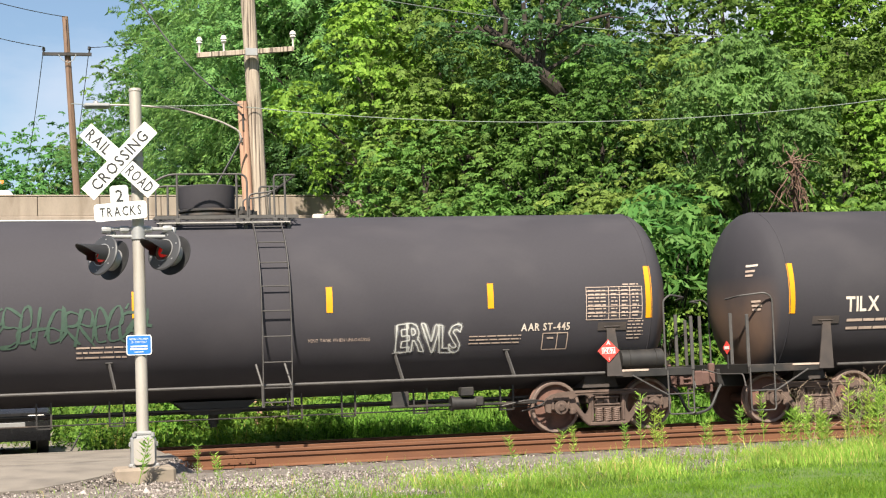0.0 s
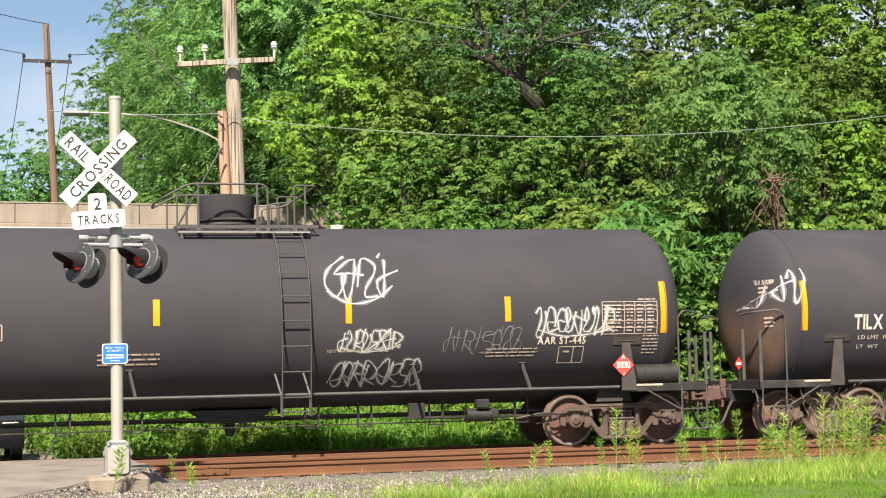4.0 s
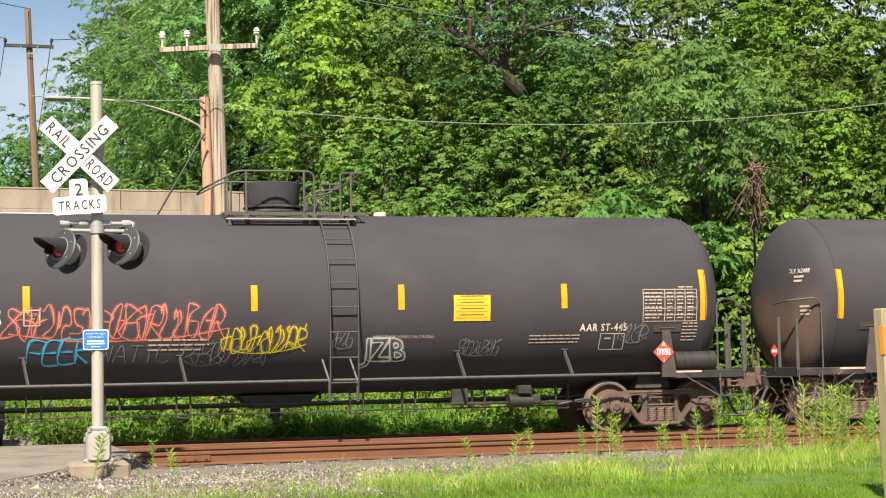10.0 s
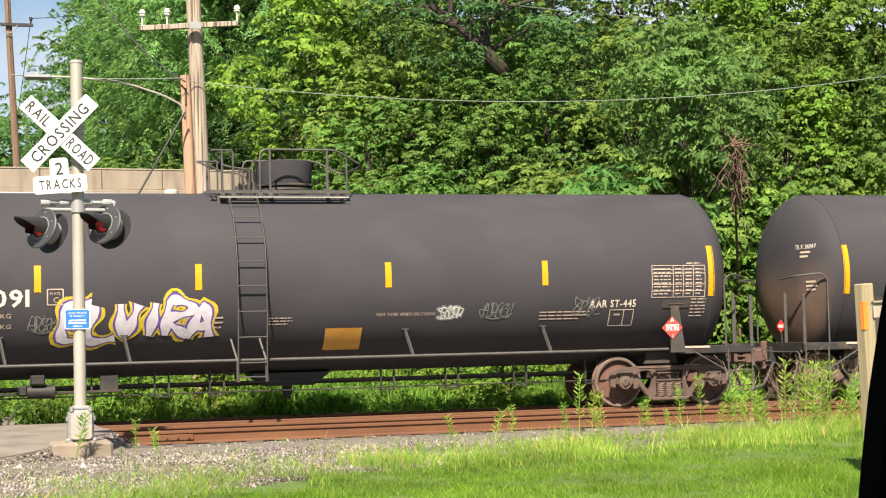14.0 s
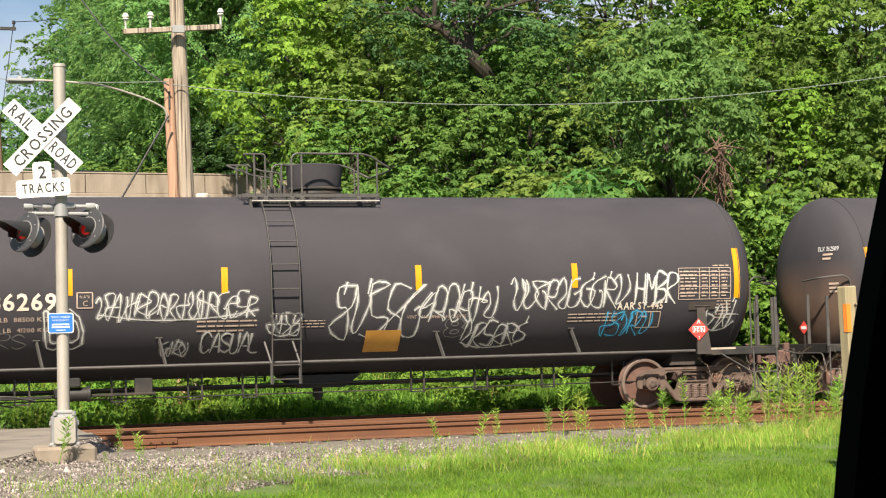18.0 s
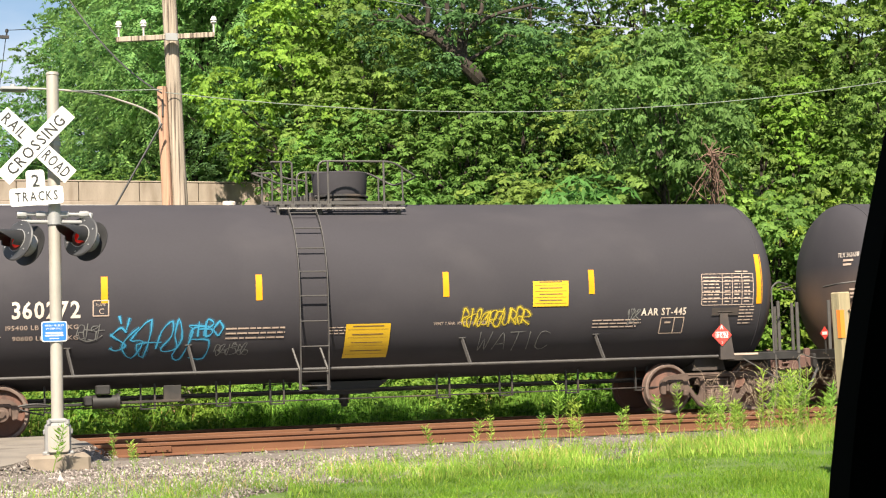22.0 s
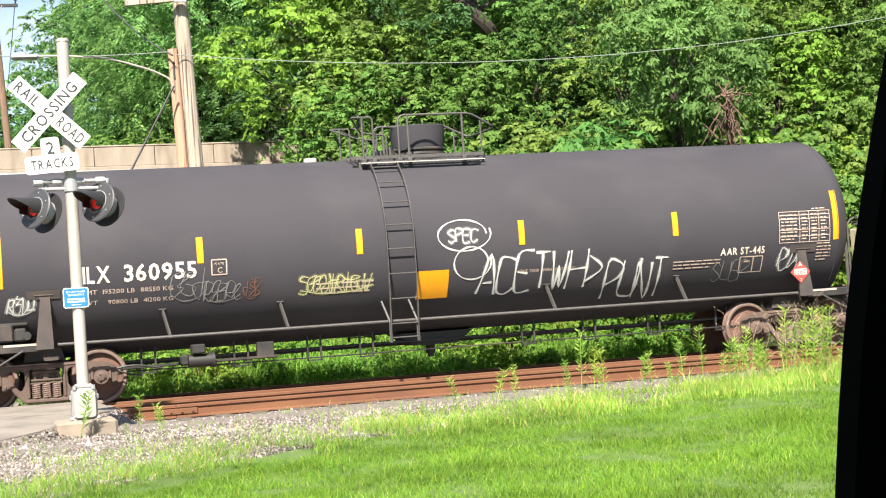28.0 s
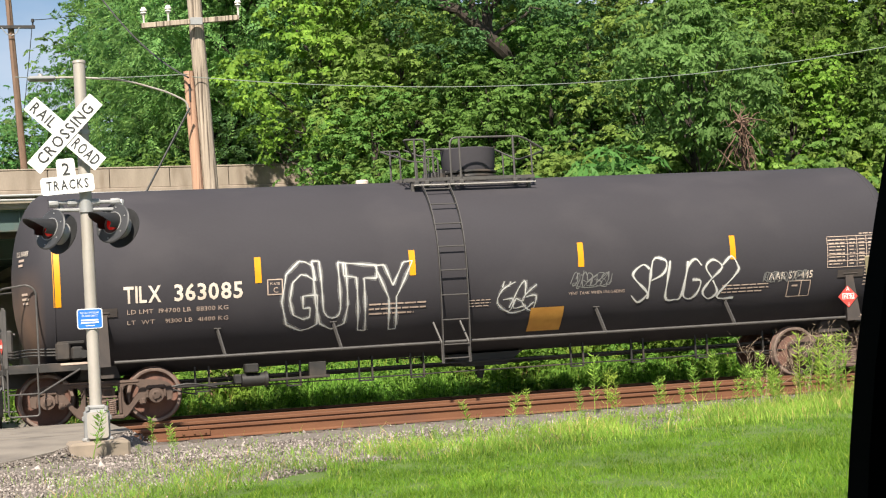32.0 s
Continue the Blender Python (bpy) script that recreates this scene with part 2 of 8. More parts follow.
M = dict(
    tank=mat("tank_black", (0.0355, 0.0333, 0.0385), (0.042, 0.0397, 0.046), rough=0.78, spec=0.22, scale=0.9, fine=40, bump=0.05,
             stain=(0.055, 0.051, 0.056), stain_at=(0.5, 0.9), stain_scale=1.4, stretch=(0.5, 1, 0.6), tone=0.10, dust=(0.155, 0.098, 0.068)),
    frame=mat("frame_black", (0.013, 0.0122, 0.0122), (0.024, 0.022, 0.02), rough=0.6, scale=5, stain=(0.072, 0.054, 0.042), tone=0.15),
    saddle=mat("saddle_dusty", (0.036, 0.030, 0.028), (0.06, 0.048, 0.042), rough=0.75, scale=4, stain=(0.085, 0.06, 0.045), stain_at=(0.55, 0.75)),
    grate=mat("grating_grey", (0.046, 0.043, 0.042), (0.07, 0.065, 0.06), rough=0.6, scale=7),
    truck=mat("cast_steel_rust", (0.072, 0.048, 0.037), (0.105, 0.071, 0.055), rough=0.85, scale=5, fine=60, bump=0.3,
              stain=(0.035, 0.024, 0.019), stain_at=(0.54, 0.76), stain_scale=3, tone=0.15),
    wheel=mat("wheel_rust", (0.108, 0.05, 0.035), (0.135, 0.072, 0.053), rough=0.8, scale=4, bump=0.2,
              stain=(0.055, 0.033, 0.027), stain_at=(0.5, 0.72), stain_scale=4, tone=0.15),
    tread=mat("wheel_tread", (0.19, 0.14, 0.115), (0.13, 0.092, 0.076), rough=0.6, metal=0.2, scale=8),
    spring=mat("spring_steel", (0.12, 0.08, 0.064), (0.18, 0.125, 0.1), rough=0.7, scale=12),
    coupler=mat("coupler_rust", (0.08, 0.041, 0.033), (0.115, 0.066, 0.053), rough=0.85, scale=6, bump=0.3),
    rail=mat("rail_rust", (0.108, 0.04, 0.016), (0.14, 0.06, 0.027), rough=0.85, scale=3, fine=70, bump=0.25,
             stain=(0.105, 0.043, 0.021), stain_scale=2.2, stretch=(0.4, 1, 1)),
    railtop=mat("rail_head", (0.105, 0.055, 0.036), (0.135, 0.078, 0.055), rough=0.6, metal=0.2, scale=2, stretch=(0.3, 1, 1)),
    tie=mat("old_tie", (0.063, 0.049, 0.0385), (0.105, 0.084, 0.07), rough=0.95, scale=3, stretch=(6, 1, 6), bump=0.4),
    yellow=mat("reflective_yellow", (0.66, 0.29, 0.004), (0.61, 0.25, 0.004), rough=0.4, scale=4, bump=0.03),
    paleyellow=mat("placard_yellow", (0.621, 0.398, 0.0217), (0.578, 0.347, 0.0145), rough=0.5, scale=4, bump=0.03),
    faded=mat("faded_orange", (0.55, 0.28, 0.05), (0.46, 0.22, 0.04), rough=0.6, scale=5, bump=0.03),
    decal=mat("decal_white", (0.648, 0.576, 0.504), (0.495, 0.414, 0.342), rough=0.6, scale=3, bump=0.02),
    decaldim=mat("decal_faded", (0.478, 0.374, 0.302), (0.333, 0.25, 0.208), rough=0.7, scale=6, bump=0.02),
    redsign=mat("placard_red", (0.62, 0.06, 0.045), (0.5, 0.05, 0.04), rough=0.5, scale=6, bump=0.02),
    white=mat("sign_white", (0.60, 0.60, 0.585), (0.54, 0.54, 0.525), rough=0.45, scale=2, bump=0.02),
    black=mat("sign_black", (0.012, 0.012, 0.012), (0.02, 0.02, 0.02), rough=0.5, scale=4, bump=0.03),
    blue=mat("sign_blue", (0.008, 0.115, 0.44), (0.012, 0.14, 0.49), rough=0.45, scale=4, bump=0.02),
    alu=mat("mast_metal", (0.40, 0.37, 0.33), (0.31, 0.285, 0.25), rough=0.5, metal=0.25, scale=2.5, fine=50, bump=0.08,
            stain=(0.288, 0.248, 0.208), stain_at=(0.55, 0.75), stretch=(1, 1, 0.4)),
    galv=mat("galvanised", (0.34, 0.34, 0.333), (0.272, 0.272, 0.272), rough=0.45, metal=0.4, scale=6),
    lampblack=mat("signal_black", (0.012, 0.012, 0.0126), (0.018, 0.018, 0.0192), rough=0.55, scale=6, bump=0.05),
    lampgrey=mat("signal_grey", (0.03, 0.031, 0.034), (0.042, 0.043, 0.047), rough=0.5, scale=6, bump=0.05),
    redlens=glow_mat("red_lens", (0.55, 0.012, 0.01), 0.10),
    concrete=mat("concrete", (0.262, 0.229, 0.184), (0.201, 0.173, 0.14), rough=0.9, scale=1.2, fine=30, bump=0.25,
                 stain=(0.122, 0.106, 0.0893), stain_at=(0.54, 0.75), stain_scale=0.8, stretch=(1, 1, 0.5)),
    parapet=mat("parapet_concrete", (0.275, 0.228, 0.182), (0.205, 0.168, 0.132), rough=0.9, scale=1.6, fine=30, bump=0.25,
                stain=(0.15, 0.115, 0.085), stain_at=(0.52, 0.72), stain_scale=1.1, stretch=(1.6, 1, 0.45)),
    base=mat("mast_footing", (0.27, 0.217, 0.165), (0.203, 0.165, 0.128), rough=0.95, scale=4, bump=0.4, stain=(0.15, 0.128, 0.0975)),
    road=mat("pale_pavement", (0.205, 0.18, 0.15), (0.155, 0.136, 0.114), rough=0.95, scale=1.5, fine=60, bump=0.35,
             stain=(0.115, 0.1, 0.086), stain_at=(0.5, 0.72), stain_scale=1.6),
    teal=mat("girder_teal", (0.045, 0.078, 0.072), (0.06, 0.094, 0.088), rough=0.6, scale=1.2, stain=(0.084, 0.07, 0.056), stretch=(1, 1, 0.4)),
    wood=mat("pole_grey", (0.40, 0.335, 0.265), (0.22, 0.18, 0.14), rough=0.9, scale=4, fine=30, bump=0.8, stretch=(8, 8, 0.2), stain=(0.085, 0.065, 0.05), stain_at=(0.52, 0.62), stain_scale=3.2),
    woodred=mat("pole_orange", (0.44, 0.275, 0.185), (0.33, 0.185, 0.12), rough=0.9, scale=4, bump=0.5, stretch=(7, 7, 0.22), stain=(0.12, 0.065, 0.045), stain_at=(0.56, 0.68), stain_scale=3.2),
    woodfar=mat("pole_brown", (0.192, 0.12, 0.08), (0.136, 0.088, 0.064), rough=0.9, scale=5, bump=0.4, stretch=(5, 5, 0.35)),
    postwood=mat("post_wood", (0.32, 0.264, 0.16), (0.232, 0.192, 0.12), rough=0.9, scale=5, bump=0.5, stretch=(5, 5, 0.35)),
    orange=mat("tag_orange", (0.9, 0.22, 0.03), (0.8, 0.19, 0.03), rough=0.5, scale=6, bump=0.02),
    glassins=mat("insulator", (0.62, 0.60, 0.55), (0.5, 0.48, 0.44), rough=0.2, scale=9, bump=0.0),
    wire=mat("cable_black", (0.03, 0.03, 0.03), (0.05, 0.05, 0.05), rough=0.6),
    wiregrey=mat("cable_grey", (0.20, 0.23, 0.20), (0.15, 0.17, 0.15), rough=0.5),
    pillar=mat("car_trim_black", (0.005, 0.005, 0.005), (0.007, 0.007, 0.007), rough=0.9, scale=9, bump=0.05, spec=0.05),
    ballast=mat("ballast", (0.18, 0.155, 0.132), (0.10, 0.086, 0.073), rough=0.95, scale=14, fine=60, bump=0.8, bump_dist=0.03),
    soil=mat("grassy_ground", (0.058, 0.105, 0.016), (0.085, 0.13, 0.026), rough=1.0, scale=1.5, fine=25, bump=0.6, bump_dist=0.04),
    bark=mat("bark", (0.045, 0.034, 0.026), (0.024, 0.019, 0.015), rough=0.95, scale=4, bump=0.6, stretch=(4, 4, 0.7)),
    deadwood=mat("dead_twig", (0.36, 0.28, 0.20), (0.27, 0.20, 0.14), rough=0.9, scale=9),
    rustwood=mat("dead_foliage", (0.145, 0.085, 0.058), (0.09, 0.055, 0.04), rough=0.9, scale=9),
    carpaint=mat("car_dark", (0.012, 0.012, 0.013), (0.016, 0.016, 0.017), rough=0.25, scale=3, bump=0.0),
    glassdark=mat("car_glass", (0.02, 0.022, 0.024), (0.025, 0.027, 0.03), rough=0.08, scale=2, bump=0.0),
    vanwhite=mat("van_white", (0.637, 0.637, 0.646), (0.578, 0.578, 0.586), rough=0.4, scale=2, bump=0.02),
    trailergrey=mat("trailer_grey", (0.378, 0.36, 0.333), (0.315, 0.297, 0.279), rough=0.6, scale=2, bump=0.05),
)
GREEN = dict(
    locust=leaf_mat("leaf_locust", (0.108, 0.222, 0.07), (0.152, 0.29, 0.086), (0.205, 0.355, 0.1)),
    maple=leaf_mat("leaf_maple", (0.112, 0.194, 0.044), (0.15, 0.245, 0.053), (0.194, 0.295, 0.064)),
    lime=leaf_mat("leaf_lime", (0.141, 0.25, 0.037), (0.184, 0.309, 0.044), (0.244, 0.365, 0.055)),
    deep=leaf_mat("leaf_deep", (0.066, 0.138, 0.05), (0.088, 0.172, 0.06), (0.118, 0.212, 0.07)),
    pale=leaf_mat("leaf_pale", (0.132, 0.215, 0.056), (0.172, 0.265, 0.072), (0.218, 0.315, 0.095)),
    sumac=leaf_mat("leaf_sumac", (0.10, 0.215, 0.05), (0.125, 0.25, 0.06), (0.16, 0.295, 0.075)),
    under=leaf_mat("leaf_under", (0.1, 0.19, 0.03), (0.15, 0.262, 0.04), (0.215, 0.33, 0.052)),
    weed=leaf_mat("leaf_weed", (0.19, 0.29, 0.04), (0.26, 0.37, 0.055), (0.33, 0.43, 0.075)),
    shoot=leaf_mat("leaf_shoot", (0.24, 0.38, 0.06), (0.31, 0.46, 0.075), (0.38, 0.52, 0.10), trans=0.5),
    grass=leaf_mat("grass_blade", (0.098, 0.187, 0.014), (0.143, 0.247, 0.02), (0.207, 0.303, 0.035), trans=0.3),
    straw=leaf_mat("straw", (0.458, 0.324, 0.127), (0.549, 0.39, 0.161), (0.397, 0.246, 0.115), trans=0.2),
)


# ---- mesh tools ----
def box(bm, c, s, m=None, bevel=0.0):
    r = bmesh.ops.create_cube(bm, size=1, matrix=(m or Matrix()) @ Matrix.Translation(c) @ Matrix.Diagonal((*s, 1)))
    if bevel:
        es = {e for v in r["verts"] for e in v.link_edges}
        bmesh.ops.bevel(bm, geom=list(es), offset=bevel, segments=1, affect="EDGES")
    return bm


def rod(bm, a, b, r, n=8, r2=None, caps=True):
    a, b = Vector(a), Vector(b)
    d = b - a
    q = d.to_track_quat("Z", "Y").to_matrix().to_4x4()
    bmesh.ops.create_cone(bm, cap_ends=caps, segments=n, radius1=r, radius2=r if r2 is None else r2, depth=d.length,
                          matrix=Matrix.Translation((a + b) / 2) @ q)
    return bm


def tube(bm, pts, r, n=8, closed=False, taper=None):
    """A round bar swept along the points."""
    pts = [Vector(p) for p in pts]
    rings = []
    for i, p in enumerate(pts):
        if closed:
            d = pts[(i + 1) % len(pts)] - pts[i - 1]
        else:
            d = pts[min(i + 1, len(pts) - 1)] - pts[max(i - 1, 0)]
        q = d.to_track_quat("Z", "Y").to_matrix()
        rr = r if taper is None else r + (taper - r) * i / (len(pts) - 1)
        rings.append([bm.verts.new(p + q @ Vector((rr * math.cos(2 * math.pi * k / n), rr * math.sin(2 * math.pi * k / n), 0))) for k in range(n)])
    for i in range(len(rings) - (0 if closed else 1)):
        a, b = rings[i], rings[(i + 1) % len(rings)]
        # keep the seams of neighbouring rings together
        o = min(range(n), key=lambda s: sum((a[k].co - b[(k + s) % n].co).length for k in range(0, n, 2)))
        for k in range(n):
            bm.faces.new((a[k], a[(k + 1) % n], b[(k + 1 + o) % n], b[(k + o) % n]))
    if not closed:
        bm.faces.new(list(reversed(rings[0])))
        bm.faces.new(rings[-1])
    return bm


def bend(pts, rad, n=4):
    """The same line of points with rounded corners."""
    pts = [Vector(p) for p in pts]
    out = [pts[0]]
    for a, b, c in zip(pts, pts[1:], pts[2:]):
        u, w = (a - b), (c - b)
        k = min(rad, u.length * 0.45, w.length * 0.45)
        p, q = b + u.normalized() * k, b + w.normalized() * k
        for i in range(n + 1):
            t = i / n
            out.append(p * (1 - t) ** 2 + b * 2 * t * (1 - t) + q * t * t)
    return out + [pts[-1]]


def lathe(bm, profile, n=24, m=None):
    """Turns (radius, height) pairs round the z axis."""
    m = m or Matrix()
    rings = []
    for r, z in profile:
        rings.append([bm.verts.new(m @ Vector((r * math.cos(2 * math.pi * k / n), r * math.sin(2 * math.pi * k / n), z))) for k in range(n)] if r > 1e-6
                     else [bm.verts.new(m @ Vector((0, 0, z)))])
    for a, b in zip(rings, rings[1:]):
        for k in range(n):
            j = (k + 1) % n
            if len(a) == 1 and len(b) > 1:
                bm.faces.new((a[0], b[j], b[k]))
            elif len(b) == 1 and len(a) > 1:
                bm.faces.new((a[k], a[j], b[0]))
            elif len(a) > 1:
                bm.faces.new((a[k], a[j], b[j], b[k]))
    return bm


def slab(bm, outline, depth, m=None, holes=()):
    """A plate in the x-z plane with that outline, holes cut through it, from y = 0 to y = depth."""
    m = m or Matrix()
    loops = []
    edges = []
    for ring in (outline, *holes):
        vs = [bm.verts.new(m @ Vector((x, 0, z))) for x, z in ring]
        edges += [bm.edges.new((vs[i], vs[(i + 1) % len(vs)])) for i in range(len(vs))]
        loops.append(vs)
    f = [g for g in bmesh.ops.triangle_fill(bm, use_beauty=True, use_dissolve=False, edges=edges)["geom"] if isinstance(g, bmesh.types.BMFace)]
    r = bmesh.ops.extrude_face_region(bm, geom=f)
    bmesh.ops.translate(bm, verts=[g for g in r["geom"] if isinstance(g, bmesh.types.BMVert)], vec=m.to_3x3() @ Vector((0, depth, 0)))
    return bm


def mesh_of(name, bm, material, smooth=35):
    bmesh.ops.recalc_face_normals(bm, faces=bm.faces)
    me = bpy.data.meshes.new(name)
    bm.to_mesh(me)
    bm.free()
    me.materials.append(material)
    if smooth:
        me.shade_smooth()
        me.set_sharp_from_angle(angle=radians(smooth))
    return me


def part(name, bm, material, parent=None, label="", m=None, smooth=35):
    ob = new(name, bm if isinstance(bm, bpy.types.Mesh) else mesh_of(name, bm, material, smooth))
    if parent:
        ob.parent = parent
    if m is not None:
        ob.matrix_basis = m
    return tagged(ob, label)


def thing(name, m, label, category, group="", kind=""):
    ob = new(name)
    ob.empty_display_size = 0.2
    ob.matrix_basis = m
    return tagged(ob, label, category, group, kind)


def B():
    return bmesh.new()


def raw(name, verts, faces, material, parent=None, label=""):
    me = bpy.data.meshes.new(name)
    me.from_pydata(verts, [], faces)
    me.materials.append(material)
    ob = new(name, me)
    if parent:
        ob.parent = parent
    return tagged(ob, label)


def quads(name, co, material, parent=None, label="", per=4):
    """One mesh of loose faces, from an array of corners (faces, corners, 3)."""
    co = np.asarray(co, dtype=np.float32)
    n = len(co)
    me = bpy.data.meshes.new(name)
    me.vertices.add(n * per)
    me.vertices.foreach_set("co", co.reshape(-1))
    me.loops.add(n * per)
    me.loops.foreach_set("vertex_index", np.arange(n * per, dtype=np.int32))
    me.polygons.add(n)
    me.polygons.foreach_set("loop_start", np.arange(0, n * per, per, dtype=np.int32))
    me.update(calc_edges=True)
    me.materials.append(material)
    ob = new(name, me)
    if parent:
        ob.parent = parent
    return tagged(ob, label)


CHARS = "ABCDEFGHIJKLMNOPQRSTUVWXYZabcdefghijklmnopqrstuvwxyz0123456789-\"*>!$."


def glyph_set(offset):
    """Flat outlines of the built-in font, letter by letter: points, faces, edges of the outline, left and right."""
    obs = []
    for c in CHARS:
        cu = bpy.data.curves.new("glyph", "FONT")
        cu.body, cu.size, cu.resolution_u, cu.offset = c, 1.0, 2, offset
        ob = bpy.data.objects.new("glyph", cu)
        scene.collection.objects.link(ob)
        obs.append(ob)
    dg = bpy.context.evaluated_depsgraph_get()
    dg.update()
    out = {}
    for c, ob in zip(CHARS, obs):
        me = bpy.data.meshes.new_from_object(ob.evaluated_get(dg))
        fs = [tuple(p.vertices) for p in me.polygons]
        count = {}
        for f in fs:
            for i in range(len(f)):
                k = tuple(sorted((f[i], f[(i + 1) % len(f)])))
                count[k] = count.get(k, 0) + 1
        vs = [(v.co.x, v.co.y) for v in me.vertices]
        out[c] = (vs, fs, [k for k, n in count.items() if n == 1], min(v[0] for v in vs), max(v[0] for v in vs))
        bpy.data.meshes.remove(me)
    for ob in obs:
        cu = ob.data
        bpy.data.objects.remove(ob)
        bpy.data.curves.remove(cu)
    return out


GLYPHS = {0: glyph_set(0.0), 1: glyph_set(0.022), 2: glyph_set(0.011)}
CAP = max(v[1] for v in GLYPHS[0]["H"][0])


def set_text(text, bold=0, gap=0.09):
    """Letters in a row: points with a cap height of 1, faces, outline edges and the width."""
    vs, fs, es, x = [], [], [], 0.0
    for c in text:
        if c == " ":
            x += 0.32
            continue
        v, f, e, lo, hi = GLYPHS[bold][c]
        n = len(vs)
        vs += [((p[0] - lo + x) / CAP, p[1] / CAP) for p in v]
        fs += [tuple(i + n for i in q) for q in f]
        es += [(p + n, q + n) for p, q in e]
        x += hi - lo + gap
    return vs, fs, es, (x - gap) / CAP


def sliced(pts, faces, step=0.08):
    """Cuts flat letters into low bands, so that they can bend round a shell."""
    bm = bmesh.new()
    vs = [bm.verts.new((x, y, 0)) for x, y in pts]
    for f in faces:
        try:
            bm.faces.new([vs[i] for i in f])
        except ValueError:
            pass
    lo, hi = min(y for _, y in pts), max(y for _, y in pts)
    for k in range(1, math.ceil((hi - lo) / step)):
        bmesh.ops.bisect_plane(bm, geom=list(bm.verts) + list(bm.edges) + list(bm.faces), plane_co=(0, lo + k * step, 0), plane_no=(0, 1, 0))
    bm.verts.index_update()
    out = [(v.co.x, v.co.y) for v in bm.verts], [tuple(v.index for v in f.verts) for f in bm.faces]
    bm.free()
    return out


def words(text, height, material, parent, wrap, label="", name="lettering", align="LEFT", bold=0, width=None, gap=0.09, wobble=0.0):
    """Lettering in the built-in font; wrap lays each point (along, up) on its surface."""
    vs, fs, _, w = set_text(text, bold, gap)
    k = width / w if width else height
    off = {"LEFT": 0, "CENTER": -w * k / 2, "RIGHT": -w * k}[align]
    pts = []
    for x, y in vs:
        if wobble:
            x, y = x + wobble * (0.35 * y + 0.25 * math.sin(x * 1.9)), y + wobble * math.sin(x * 2.3 + y)
        pts.append((x * k + off, y * height))
    if height > 0.16:
        pts, fs = sliced(pts, fs)
    pts = [wrap(x, y) for x, y in pts]
    me = bpy.data.meshes.new(name)
    me.from_pydata(pts, [], fs)
    me.materials.append(material)
    ob = new(name, me)
    ob.parent = parent
    return tagged(ob, label)


# ---- ground, road and tracks ----
def ramp01(v, a, b):
    t = min(1, max(0, (v - a) / (b - a)))
    return t * t * (3 - 2 * t)


def ground_z(x, y):
    z = -0.23 - 0.06 * ramp01(-y, 3, 9) - 0.10 * ramp01(y, 6.5, 9)
    bank = ramp01(x, 1.5, 8.5) * ramp01(y, 11, 26) * 2.7
    hill = ramp01(x, 9, 17) * max(0, y - 13) * 0.50
    hill = min(hill, 16) * (1 - ramp01(y, 80, 160))
    far = ramp01(y, 45, 90) * 5.0
    left = ramp01(-x, 6, 16) * ramp01(y, 12, 34) * 4.5
    bumps = 0.03 * noise.noise((x * 0.6, y * 0.6, 0)) + (0.25 * noise.noise((x * 0.15, y * 0.15, 3)) if y > 14 else 0)
    return z + max(bank, hill, far, left) + bumps


def axis_steps(lo, hi, dense_lo, dense_hi, step):
    out = list(np.arange(dense_lo, dense_hi + 1e-6, step))
    d, v = step, dense_hi
    while v < hi:
        d *= 1.35
        v += d
        out.append(min(v, hi))
    d, v = step, dense_lo
    while v > lo:
        d *= 1.35
        v -= d
        out.insert(0, max(v, lo))
    return out


gx, gy = axis_steps(-1500, 1500, -14, 34, 0.8), axis_steps(-600, 2500, -26, 60, 0.8)
gv = [(x, y, ground_z(x, y)) for y in gy for x in gx]
gf = [(j * len(gx) + i, j * len(gx) + i + 1, (j + 1) * len(gx) + i + 1, (j + 1) * len(gx) + i) for j in range(len(gy) - 1) for i in range(len(gx) - 1)]
ground = raw("ground", gv, gf, M["soil"])
tagged(ground, "grassy earth sheet rising to a wooded bank", "ground", kind="structure")
ground.data.shade_smooth()


def strip(name, edges, z, material, label, category, thick=0.25):
    """A flat sheet between a near and a far line of points, with a skirt."""
    bm = B()
    top = [[bm.verts.new((x, y, z(x, y) if callable(z) else z)) for x, y in e] for e in edges]
    for a, b in zip(top, top[1:]):
        for k in range(len(a) - 1):
            bm.faces.new((a[k], a[k + 1], b[k + 1], b[k]))
    bd = [e for e in bm.edges if e.is_boundary]
    r = bmesh.ops.extrude_edge_only(bm, edges=bd)
    bmesh.ops.translate(bm, verts=[g for g in r["geom"] if isinstance(g, bmesh.types.BMVert)], vec=(0, 0, -thick))
    ob = part(name, bm, material)
    return tagged(ob, label, category, kind="structure")


xs = list(np.arange(-60, 90.1, 1.0))
strip("ballast", [[(x, yy) for x in xs] for yy in (-3.0, -1.6, -0.7, 0.75, 2.2, 3.4, 5.0, 6.6, 7.4, 8.4)],
      lambda x, y: (-0.205 if -1.8 < y < 7.0 else -0.38) + 0.02 * noise.noise((x * 1.3, y * 1.3, 7)),
      M["ballast"], "grey crushed stone ballast under both tracks", "ballast")
strip("road", [[(-13, -24), (-9.5, -24)], [(-12, -12), (-8.2, -12)], [(-9.5, -4.6), (-5.5, -4.6)], [(-7.8, -3.0), (0.2, -3.0)], [(-7.5, -2.4), (1.0, -2.4)], [(-7.5, -1.0), (1.7, -1.0)], [(-7.5, -0.06), (2.25, -0.06)]],
      lambda x, y: -0.20 + 0.208 * ramp01(y, -3.6, -1.4), M["road"], "pale worn pavement leading over the crossing", "road")
